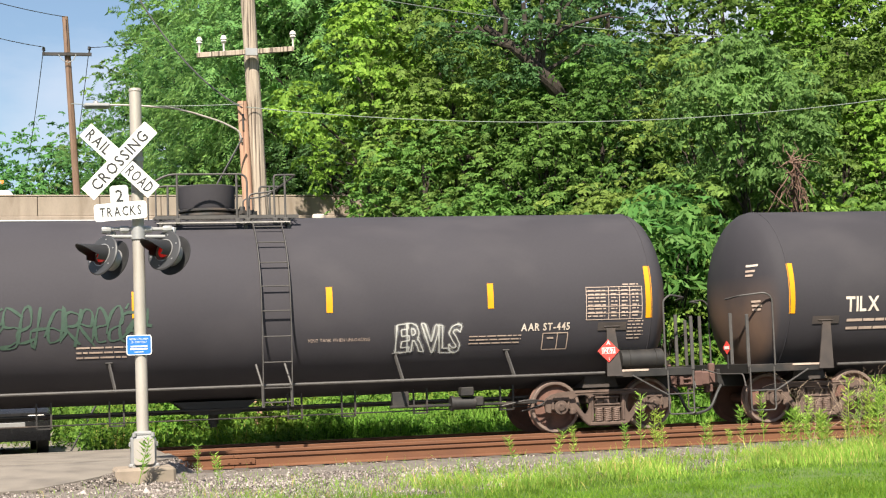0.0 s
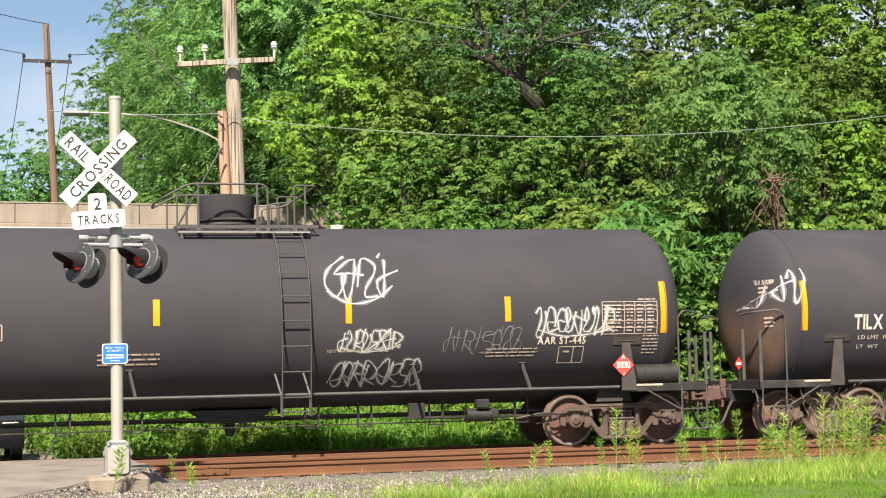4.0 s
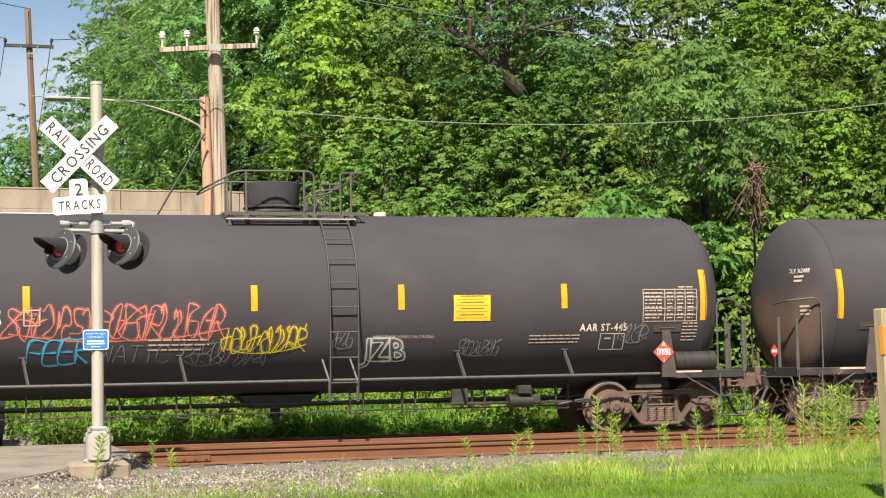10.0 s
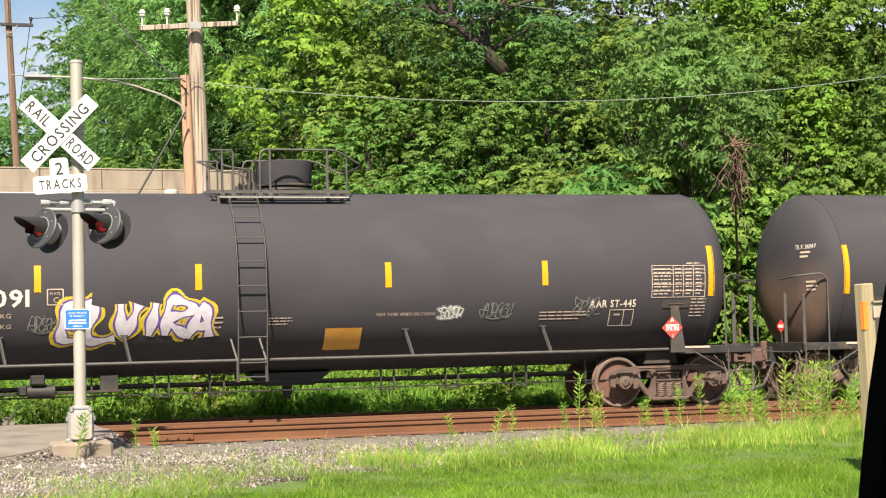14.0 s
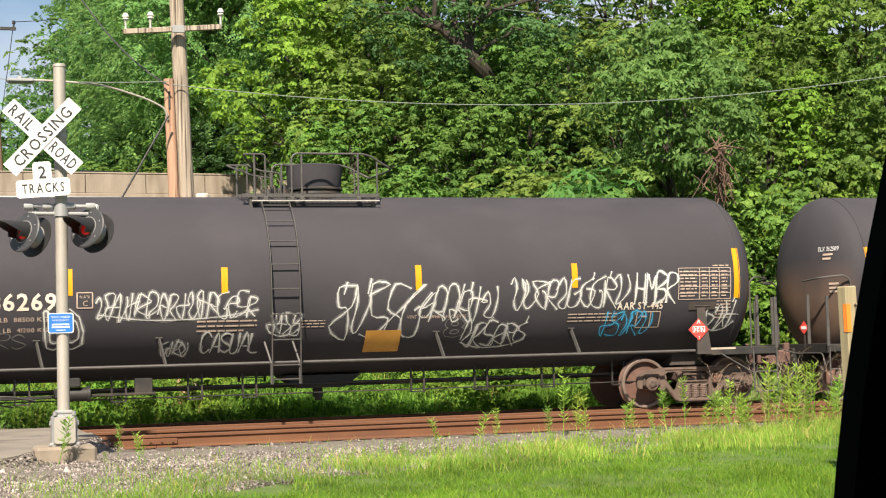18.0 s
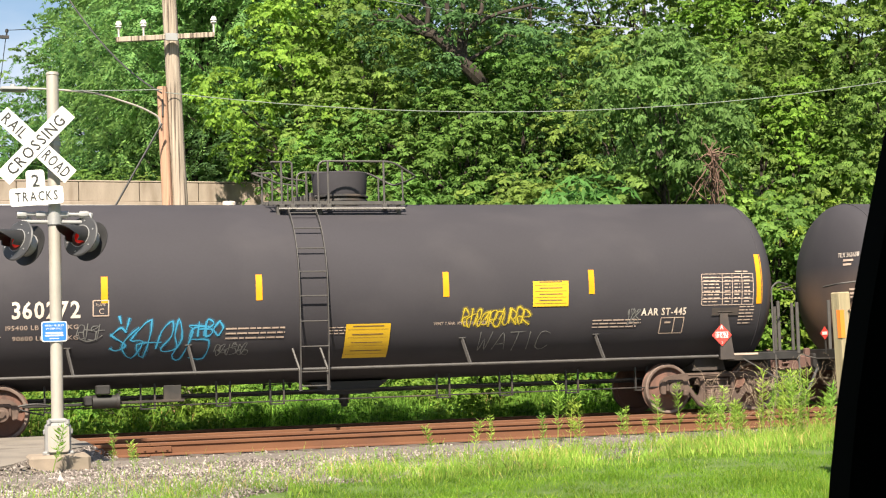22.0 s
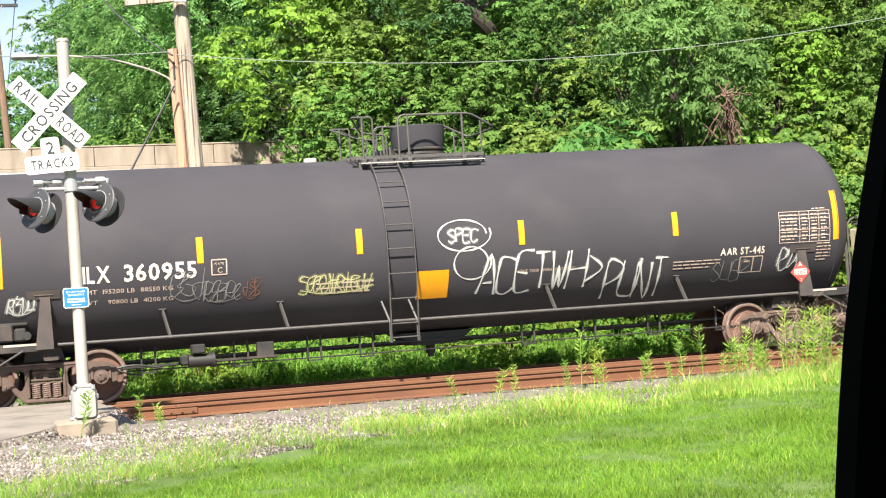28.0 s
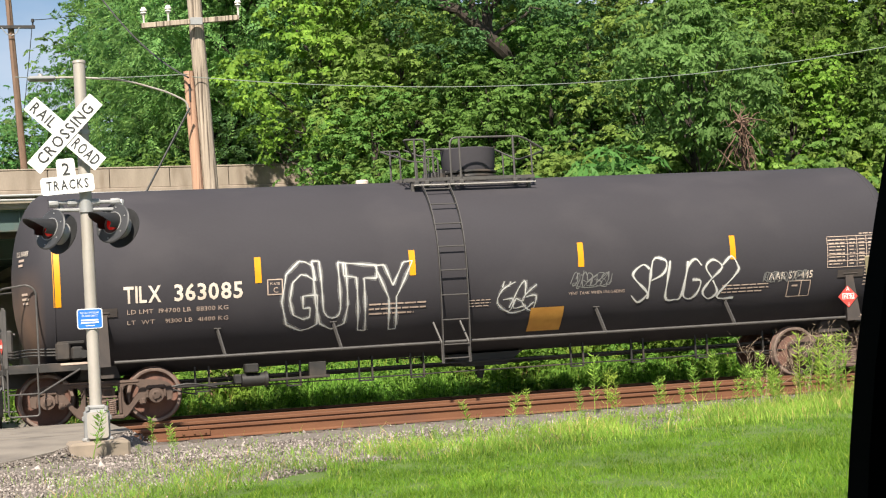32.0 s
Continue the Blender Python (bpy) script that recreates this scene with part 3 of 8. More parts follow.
strip("crossing_panel", [[(-7.5, 0.09), (2.25, 0.09)], [(-7.5, 1.42), (2.25, 1.42)]], 0.006, M["road"], "pale crossing panel between the rails", "crossing panel")
strip("crossing_panel", [[(-7.5, 1.60), (2.2, 1.60)], [(-7.5, 3.98), (2.2, 3.98)]], 0.0, M["road"], "pale crossing panel between the two tracks", "crossing panel")
strip("crossing_panel", [[(-7.5, 4.6), (2.2, 4.6)], [(-7.5, 5.4), (2.2, 5.4)]], -0.09, M["road"], "pale crossing panel between the rails", "crossing panel")
strip("road", [[(-7.5, 6.05), (2.2, 6.05)], [(-7.0, 9.5), (2.2, 9.5)], [(-6.0, 16), (1.6, 16)], [(-6, 34), (1.6, 34)], [(-6, 60), (1.6, 60)]],
      lambda x, y: -0.08 - 0.22 * ramp01(y, 6, 11), M["road"], "pale pavement running under the bridge", "road")

def grass_edge(x):
    """Where the lawn gives way to the gravel."""
    return np.interp(x, (-4, 0, 2, 3.3, 5, 6.5, 8.2, 10.3, 12.6, 16, 20), (-10.4, -9.4, -7.8, -6.6, -5.5, -4.9, -4.3, -3.6, -2.4, -1.8, -1.6))


def road_side(y):
    """The right edge of the pavement on the near side."""
    return float(np.interp(y, (-12, -4.6, -3.0, -2.4, -1.0, -0.06), (-8.2, -5.5, 0.2, 1.0, 1.7, 2.25)))


def gravel_z(x, y):
    """Gravel spread over the ground, level with the pavement along its edge."""
    low = -0.222 if y > -1.8 else ground_z(x, y) + 0.012
    low -= 0.3 * ramp01(float(grass_edge(x)) - y, 0.2, 1.3)
    d = ramp01(x - road_side(y), 0.0, 0.5)
    return (-0.21 + 0.20 * ramp01(y, -3.6, -1.4)) * (1 - d) + low * d


ys = [-10.5, -9.0, -7.5, -6.0, -5.0, -4.2, -3.4, -2.8, -2.2, -1.7, -1.2, -0.7, -0.36]
strip("gravel_bed", [[(road_side(y) + 0.01 + (17.0 - road_side(y)) * (k / 40) ** 1.5, y) for k in range(41)] for y in ys], gravel_z, M["ballast"], "grey crushed stone spread beside the track and the road", "gravel", 0.12)

RAIL = [(-0.07, -0.19), (0.07, -0.19), (0.07, -0.178), (0.012, -0.155), (0.009, -0.055), (0.036, -0.042), (0.037, -0.008), (0.03, 0.0),
        (-0.03, 0.0), (-0.037, -0.008), (-0.036, -0.042), (-0.009, -0.055), (-0.012, -0.155), (-0.07, -0.178)]


def rail_line(y, z, joints, label):
    """Bolted rails in a row, each a part, with joint bars and bolts."""
    line = thing("rail", pose(0, y, z), label, "rail", "rails", "structure")
    for a, b in zip(joints, joints[1:]):
        bm = B()
        ends = [[bm.verts.new((x, p[0], p[1])) for p in RAIL] for x in (a + 0.004, b - 0.004)]
        for k in range(len(RAIL)):
            j = (k + 1) % len(RAIL)
            bm.faces.new((ends[0][k], ends[0][j], ends[1][j], ends[1][k]))
        bm.faces.new(ends[0])
        bm.faces.new(ends[1])
        part("rail_length", bm, M["rail"], line)
        bm = B()
        box(bm, ((a + b) / 2, 0, 0.0005), (b - a - 0.01, 0.045, 0.002))
        part("running_surface", bm, M["railtop"], line, "worn brown top of the rail")
        if -20 < a < 40:
            bm = B()
            for s in (-1, 1):
                box(bm, (a, s * 0.028, -0.10), (0.62, 0.026, 0.085), bevel=0.006)
                for k in range(4):
                    rod(bm, (a - 0.24 + k * 0.16, s * 0.03, -0.10), (a - 0.24 + k * 0.16, s * 0.062, -0.10), 0.016, 6)
            part("joint_bar", bm, M["rail"], line, "bolted rusty joint bar")
    return line


TRAIN_Y, TRAIN_Z = 5.02, -0.076
rail_line(0.0, 0.0, [-58, -46, -34, -22, -9.3, 3.05, 14.9, 26.8, 38.7, 50, 62, 74, 88], "rusty steel rail of the empty near track")
rail_line(1.505, 0.0, [-58, -46, -34, -22, -10.0, 2.1, 13.2, 25.1, 37, 49, 61, 73, 88], "rusty steel rail of the empty near track")
rail_line(TRAIN_Y - 0.7525, TRAIN_Z, [-58, -46, -34, -22, -10.0, 2.1, 14.0, 26, 38, 50, 62, 74, 88], "rusty steel rail beneath the train")
rail_line(TRAIN_Y + 0.7525, TRAIN_Z, [-58, -46, -34, -22, -10.0, 2.1, 14.0, 26, 38, 50, 62, 74, 88], "rusty steel rail beneath the train")

tie_bm = B()
box(tie_bm, (0, 0, 0), (0.22, 2.6, 0.18), bevel=0.012)
tie_me = mesh_of("tie", tie_bm, M["tie"])
for yc, zc in ((0.7525, -0.282), (TRAIN_Y, TRAIN_Z - 0.282)):
    for k in range(46):
        x = 2.6 + k * 0.55 + random.uniform(-0.05, 0.05)
        ob = new("railroad_tie", tie_me)
        ob.matrix_basis = pose(x, yc + random.uniform(-0.05, 0.05), zc + random.uniform(-0.008, 0.008), 0, 0, random.uniform(-1.5, 1.5))
        tagged(ob, "weathered dark wooden railroad tie in the ballast", "railroad tie", "railroad ties")


# ---- tank cars ----
CAR, SPEED, FIRST = 18.04, 9.199, 12.42
R, ZC = 1.60, 2.40          # shell radius, height of its axis over the rail
HALF, HEAD = 7.66, 0.63     # half of the straight shell, depth of a head


def on_shell(x, up, out=0.006, side=-1):
    """A point on the shell: along it, and up round it from the axis height."""
    a = up / R
    r = R + out
    if abs(x) > HALF:
        d = min(0.999, (abs(x) - HALF) / HEAD)
        r = R * math.sqrt(1 - d * d) + out
    return Vector((x, side * r * math.cos(a), ZC + r * math.sin(a)))


def shell_patch(bm, x0, x1, u0, u1, out=0.006, nx=1, nu=4, side=-1):
    g = [[bm.verts.new(on_shell(x0 + (x1 - x0) * i / nx, u0 + (u1 - u0) * j / nu, out, side)) for i in range(nx + 1)] for j in range(nu + 1)]
    for j in range(nu):
        for i in range(nx):
            bm.faces.new((g[j][i], g[j][i + 1], g[j + 1][i + 1], g[j + 1][i]))
    return bm


def up_of(z):
    """How far up round the shell a height over the train's rail lies."""
    return R * math.asin(max(-1, min(1, (z - ZC) / R)))


def shared(name, build, material, smooth=35):
    bm = B()
    build(bm)
    return mesh_of(name, bm, material, smooth)


def side_frame_outline():
    half = [(0.0, 0.745), (0.62, 0.742), (0.86, 0.722), (1.04, 0.685), (1.15, 0.62), (1.175, 0.54), (1.16, 0.37), (1.07, 0.35), (1.05, 0.50), (1.03, 0.545),
            (0.75, 0.545), (0.73, 0.50), (0.715, 0.33), (0.62, 0.32), (0.60, 0.38), (0.41, 0.145), (0.33, 0.10), (0.0, 0.095)]
    o = half + [(-x, z) for x, z in reversed(half[1:-1])]
    win = [(-0.265, 0.17), (0.265, 0.17), (0.265, 0.655), (-0.265, 0.655)]
    tri = [(-0.395, 0.315), (-0.35, 0.40), (-0.34, 0.56), (-0.365, 0.625), (-0.42, 0.65), (-0.55, 0.645), (-0.615, 0.60), (-0.60, 0.535), (-0.475, 0.36), (-0.435, 0.315)]
    return o, [win, tri, [(-x, z) for x, z in reversed(tri)]]


def b_side_frame(bm):
    o, h = side_frame_outline()
    slab(bm, o, 0.10, holes=h)
    bmesh.ops.bevel(bm, geom=[e for e in bm.edges if len(e.link_faces) == 2 and e.calc_face_angle(0) > 0.7], offset=0.013, segments=2, affect="EDGES")
    for s in (-1, 1):
        # roof of the pedestal, column guide and the lug beside the bearing
        box(bm, (s * 0.89, 0.05, 0.60), (0.34, 0.15, 0.07), bevel=0.03)
        box(bm, (s * 0.293, 0.05, 0.41), (0.045, 0.155, 0.46), bevel=0.014)
        box(bm, (s * 0.672, 0.045, 0.375), (0.075, 0.12, 0.11), bevel=0.018)
    box(bm, (0, 0.05, 0.135), (0.70, 0.17, 0.075), bevel=0.022)
    box(bm, (0, 0.055, 0.705), (1.25, 0.14, 0.055), bevel=0.024)


def b_spring(bm):
    pts = []
    for k in range(57):
        a = k / 8 * 2 * math.pi
        pts.append((0.064 * math.cos(a), 0.064 * math.sin(a), 0.175 + 0.235 * k / 56))
    tube(bm, pts, 0.015, 5)
    rod(bm, (0, 0, 0.17), (0, 0, 0.41), 0.04, 8)


def b_bearing(bm):
    m = Matrix.Rotation(radians(90), 4, "X")
    lathe(bm, [(0.0, 0.075), (0.055, 0.075), (0.075, 0.06), (0.085, 0.05), (0.125, 0.045), (0.13, 0.03), (0.13, -0.08)], 16, m)
    for k in range(3):
        a = k * 2 * math.pi / 3
        rod(bm, (0.055 * math.cos(a), -0.07, 0.055 * math.sin(a)), (0.055 * math.cos(a), -0.09, 0.055 * math.sin(a)), 0.016, 6)


def b_adapter(bm):
    box(bm, (0, 0, 0.145), (0.30, 0.18, 0.06), bevel=0.012)
    for s in (-1, 1):
        box(bm, (s * 0.145, 0, 0.06), (0.045, 0.15, 0.2), bevel=0.012)


def b_wheel(bm):
    m = Matrix.Rotation(radians(90), 4, "X")
    lathe(bm, [(0.0, 0.10), (0.11, 0.10), (0.125, 0.07), (0.16, 0.02), (0.28, -0.02), (0.37, -0.012), (0.393, 0.012), (0.402, 0.064)], 40, m)
    lathe(bm, [(0.466, -0.045), (0.485, -0.058), (0.483, -0.07), (0.40, -0.07), (0.38, -0.04), (0.15, -0.06), (0.0, -0.06)], 40, m)


def b_tread(bm):
    lathe(bm, [(0.402, 0.064), (0.408, 0.068), (0.447, 0.068), (0.457, 0.058), (0.4575, 0.05), (0.461, -0.03), (0.466, -0.045)], 40, Matrix.Rotation(radians(90), 4, "X"))


def b_axle(bm):
    rod(bm, (0, -1.0, 0), (0, 1.0, 0), 0.085, 14)


def b_bolster(bm):
    box(bm, (0, 0, 0.56), (0.42, 2.05, 0.16), bevel=0.03)
    for s in (-1, 1):
        box(bm, (0, s * 0.98, 0.605), (0.46, 0.22, 0.035), bevel=0.01)
        box(bm, (0, s * 0.98, 0.475), (0.50, 0.22, 0.04), bevel=0.01)
        box(bm, (0, s * 0.96, 0.53), (0.10, 0.2, 0.12), bevel=0.01)
        for k in (-0.19, 0.19):
            box(bm, (k, s * 0.97, 0.54), (0.05, 0.2, 0.13), bevel=0.01)
        box(bm, (0, s * 1.03, 0.425), (0.52, 0.15, 0.03), bevel=0.008)
    rod(bm, (0, 0, 0.6), (0, 0, 0.8), 0.19, 16)


def b_beam(bm):
    box(bm, (0, 0, 0.34), (0.08, 1.2, 0.08), bevel=0.02)
    for s in (-1, 1):
        box(bm, (0, s * 0.56, 0.40), (0.10, 0.08, 0.26), bevel=0.02)


TRUCK = dict(
    side=shared("side_frame", b_side_frame, M["truck"]), spring=shared("spring", b_spring, M["spring"]), cap=shared("bearing_cap", b_bearing, M["truck"]),
    adapter=shared("bearing_adapter", b_adapter, M["truck"]), wheel=shared("wheel", b_wheel, M["wheel"]), tread=shared("tread", b_tread, M["tread"]),
    axle=shared("axle", b_axle, M["wheel"]), bolster=shared("bolster", b_bolster, M["truck"]), beam=shared("brake_beam", b_beam, M["truck"]))


def truck(car, x):
    for s in (-1, 1):
        f = part("side_frame", TRUCK["side"], None, car, "rusty cast steel side frame", pose(x, s * 1.0 - (0.10 if s < 0 else 0), 0))
        for k in range(3):
            part("spring", TRUCK["spring"], None, f, "", pose((k - 1) * 0.165, 0.03 if s < 0 else 0.07, 0))
        for k in (-0.889, 0.889):
            part("bearing_cap", TRUCK["cap"], None, f, "", pose(k, 0.0 if s < 0 else 0.10, 0.457, 0, 0, 0 if s < 0 else 180))
            part("bearing_adapter", TRUCK["adapter"], None, f, "", pose(k, 0.05, 0.457))
    part("bolster", TRUCK["bolster"], None, car, "", pose(x, 0, 0))
    for k in (-0.40, 0.40):
        part("brake_beam", TRUCK["beam"], None, car, "", pose(x + k, 0, 0))
    for k in (-0.889, 0.889):
        w = part("wheel_set", TRUCK["axle"], None, car, "rusty axle with its two wheels", pose(x + k, 0, 0.457))
        for s in (-1, 1):
            u = part("wheel", TRUCK["wheel"], None, w, "red-brown cast steel wheel", pose(0, s * 0.745, 0, 0, 0, 0 if s < 0 else 180))
            # the bright tread turns with its wheel
            part("tread", TRUCK["tread"], None, w, "worn pale rim and tread", pose(0, s * 0.745, 0, 0, 0, 0 if s < 0 else 180))


def b_shell(bm):
    prof = []
    for k in range(9):
        a = k / 8 * math.pi / 2
        prof.append((R * math.sin(a), -HALF - HEAD * math.cos(a)))
    prof += [(R, -HALF + 2 * HALF * k / 6) for k in range(1, 6)]
    prof += [(r, -z) for r, z in reversed(prof[:9])]
    lathe(bm, prof, 56, Matrix.Translation((0, 0, ZC)) @ Matrix.Rotation(radians(90), 4, "Y"))


def b_sill(bm, e):
    """Stub sill, end deck and draft gear at the end e (-1 or 1)."""
    box(bm, (e * 7.55, 0, 0.86), (2.0, 0.42, 0.34), bevel=0.02)
    box(bm, (e * 7.75, 0, 1.07), (1.4, 2.3, 0.05), bevel=0.008)
    box(bm, (e * 8.47, 0, 1.02), (0.06, 2.9, 0.18), bevel=0.01)
    for s in (-1, 1):
        box(bm, (e * 7.75, s * 1.42, 1.02), (1.5, 0.06, 0.14), bevel=0.008)


def b_saddle(bm, e):
    """A tapered bolster plate on each side under a curved pad welded to the shell."""
    for s in (-1, 1):
        slab(bm, [(-0.12, 0.98), (0.17, 0.98), (0.06, 1.80), (0.10, 1.86), (-0.13, 1.86), (-0.10, 1.80)], 0.03, Matrix.Translation((e * 6.93, s * 1.495 - 0.015, 0)) @ Matrix.Diagonal((e, 1, 1, 1)))
        box(bm, (e * 6.90, s * 1.38, 1.42), (0.025, 0.22, 0.86), bevel=0.006)
        shell_patch(bm, e * 6.93 - 0.27, e * 6.93 + 0.27, up_of(1.80), up_of(1.94), 0.012, 2, 3, s)
        box(bm, (e * 6.93, s * 1.50, 1.862), (0.30, 0.06, 0.025), bevel=0.008)
    slab(bm, [(-0.34, 0.78), (0.34, 0.78), (0.25, 1.12), (-0.25, 1.12)], 1.5, Matrix.Translation((e * 6.94, -0.75, 0)))


def b_coupler(bm, e):
    m = Matrix.Translation((e * 8.78, 0, 0.86)) @ Matrix.Rotation(0 if e > 0 else math.pi, 4, "Z")
    box(bm, (-0.25, 0, 0), (0.5, 0.16, 0.2), m, bevel=0.02)
    box(bm, (0.02, 0.02, 0), (0.24, 0.34, 0.28), m, bevel=0.04)
    box(bm, (0.18, -0.11, 0), (0.16, 0.12, 0.27), m, bevel=0.04)
    box(bm, (0.15, 0.15, 0), (0.20, 0.09, 0.30), m, bevel=0.03)
    box(bm, (-0.20, 0, 0.17), (0.12, 0.10, 0.22), m, bevel=0.02)
    for k in (-0.09, 0.0, 0.09):
        box(bm, (0.10, -0.19, k), (0.15, 0.05, 0.035), m, bevel=0.012)
        box(bm, (-0.08, -0.165, k), (0.035, 0.05, 0.05), m, bevel=0.01)
    rod(bm, m @ Vector((0.16, -0.12, -0.19)), m @ Vector((0.16, -0.12, 0.20)), 0.035, 10)
    box(bm, (-0.12, 0, -0.19), (0.16, 0.12, 0.16), m, bevel=0.02)


def b_hose(bm, e):
    pts = bend([(e * 8.52, -0.30, 0.74), (e * 8.62, -0.34, 0.62), (e * 8.78, -0.34, 0.28), (e * 9.0, -0.12, 0.20), (e * 9.02, 0.0, 0.22)], 0.25, 6)
    tube(bm, pts, 0.028, 7)


def b_lever(bm, e, s):
    tube(bm, bend([(e * 8.53, s * 1.40, 0.70), (e * 8.53, s * 1.30, 0.93), (e * 8.60, s * 0.4, 0.93), (e * 8.74, s * 0.05, 1.02)], 0.08), 0.014, 6)


def b_step(bm, e, s):
    """The steps under a corner of the car."""
    y = s * 1.46
    tube(bm, bend([(e * 8.46, y, 1.04), (e * 8.46, y, 0.26), (e * 7.98, y, 0.26), (e * 7.98, y, 1.04)], 0.05), 0.016, 6)
    rod(bm, (e * 8.46, y, 0.62), (e * 7.98, y, 0.62), 0.014, 6)
    rod(bm, (e * 7.98, y, 0.60), (e * 7.30, y, 0.98), 0.016, 6)


def b_grab(bm, e, s):
    """The tall bent handrail at a corner, and the shorter one in front of it."""
    y = s * 1.44
    tube(bm, bend([(e * 7.95, y, 1.06), (e * 7.95, y, 2.30), (e * 8.08, y, 2.40), (e * 8.48, y * 0.80, 2.36), (e * 8.52, y * 0.45, 2.32)], 0.10), 0.018, 7)
    box(bm, (e * 8.47, y, 1.53), (0.06, 0.04, 0.96), bevel=0.006)
    box(bm, (e * 8.47, y * 0.5, 1.56), (0.06, 0.04, 1.0), bevel=0.006)


def b_siderail(bm, s):
    y = s * 1.53
    rod(bm, (-6.75, y, 1.045), (6.75, y, 1.045), 0.026, 8)


def b_stay(bm, s):
    """A flat stay from the shell down to the side rail."""
    a = on_shell(0, up_of(1.50), 0.0, s)
    b = Vector((0.085, s * 1.53, 1.03))
    q = (b - a).to_track_quat("Z", "Y").to_matrix().to_4x4()
    box(bm, (0, 0, 0), (0.03, 0.055, (b - a).length + 0.02), Matrix.Translation((a + b) / 2) @ q)
    box(bm, (0, s * 1.33, 1.51), (0.12, 0.06, 0.02), bevel=0.004)


def flat_bar(bm, pts, w, d):
    """A flat bar w wide along x and d deep, swept along points in one upright plane."""
    pts = [Vector(p) for p in pts]
    rings = []
    for i, p in enumerate(pts):
        t = (pts[min(i + 1, len(pts) - 1)] - pts[max(i - 1, 0)]).normalized()
        o = Vector((1, 0, 0)).cross(t)
        rings.append([bm.verts.new(p + Vector((a * w / 2, 0, 0)) + o * (b * d / 2)) for a, b in ((-1, -1), (1, -1), (1, 1), (-1, 1))])
    for a, b in zip(rings, rings[1:]):
        for k in range(4):
            bm.faces.new((a[k], a[(k + 1) % 4], b[(k + 1) % 4], b[k]))
    bm.faces.new(list(reversed(rings[0])))
    bm.faces.new(rings[-1])


def b_ladder(bm, s):
    """The two stringers: upright, then bent round the shell to the platform."""
    for dx in (-0.245, 0.245):
        pts = [(dx, s * 1.60, 0.72), (dx, s * 1.66, 1.10), (dx, s * (R + 0.11), 1.9)]
        pts += [(dx, s * (R + 0.11) * math.cos(a), ZC + (R + 0.11) * math.sin(a)) for a in np.linspace(0.0, 1.18, 9)]
        flat_bar(bm, pts, 0.014, 0.06)
    for dx in (-0.245, 0.245):
        rod(bm, (dx - 0.07, s * 1.35, 1.40), (dx, s * 1.60, 1.02), 0.02, 6)
        box(bm, (dx, s * 1.60, 0.86), (0.05, 0.03, 0.36))


def ladder_rungs():
    out = [(1.61, 0.76), (1.645, 1.0), (1.69, 1.43), (1.71, 1.86), (1.712, 2.29)]
    out += [((R + 0.11) * math.cos(a), ZC + (R + 0.11) * math.sin(a)) for a in (0.18, 0.43, 0.68, 0.93, 1.14)]
    return out


def b_rung(bm):
    rod(bm, (-0.245, 0, 0), (0.245, 0, 0), 0.012, 6)


def b_bonnet(bm):
    lathe(bm, [(0.0, 0.475), (0.46, 0.475), (0.495, 0.485), (0.51, 0.47), (0.505, 0.40), (0.49, 0.12), (0.475, 0.07), (0.0, 0.07)], 36)


def b_bonnet_neck(bm):
    lathe(bm, [(0.40, 0.075), (0.50, 0.07), (0.515, 0.055), (0.515, 0.03), (0.44, 0.02), (0.44, -0.005), (0.50, -0.012), (0.505, -0.05), (0.43, -0.06), (0.42, -0.24)], 36)


def b_hinge(bm):
    box(bm, (0, 0, 0), (0.09, 0.10, 0.10), bevel=0.015)
    rod(bm, (0, 0, 0.03), (0.16, 0, 0.05), 0.02, 6)


def b_grating(bm):
    """The walk round the fittings: bearing bars and cross bars, over two angle irons."""
    for s in (-1, 1):
        box(bm, (0.235, s * 0.86, 0.02), (2.47, 0.04, 0.06))
        box(bm, (0.235, s * 0.56, 0.03), (2.47, 0.03, 0.05))
        for k in range(31):
            box(bm, (-0.98 + k * 0.08, s * 0.71, 0.03), (0.012, 0.30, 0.03))
        box(bm, (0.2, s * 0.90, -0.08), (2.2, 0.05, 0.05))
        for x in (-0.62, 0.40, 0.58, 1.05, 1.24):
            box(bm, (x, s * 0.90, -0.06), (0.09, 0.07, 0.12), bevel=0.015)
    for x in (-0.86, 1.35):
        for j in range(10):
            box(bm, (x + 0.015 * (j % 2), -0.45 + j * 0.1, 0.06), (0.24, 0.012, 0.03))
    for x in (-0.9, 0.55, 1.3):
        for s in (-1, 1):
            box(bm, (x, s * 0.80, -0.13), (0.06, 0.10, 0.22))


def b_rail_hoop(bm, s):
    """The long hoop beside the bonnet, which runs round its outer end."""
    y = s * 0.88
    tube(bm, bend([(0.58, y, -0.05), (0.58, y, 0.76), (-0.78, y, 0.76), (-1.26, y * 0.9, 0.50), (-1.30, 0, 0.50)], 0.14), 0.019, 7)
    for x in (0.40, -0.62):
        rod(bm, (x, y, -0.10), (x, y, 0.76), 0.021, 7)
    rod(bm, (-0.98, y * 0.94, 0.0), (-0.98, y * 0.94, 0.64), 0.016, 6)


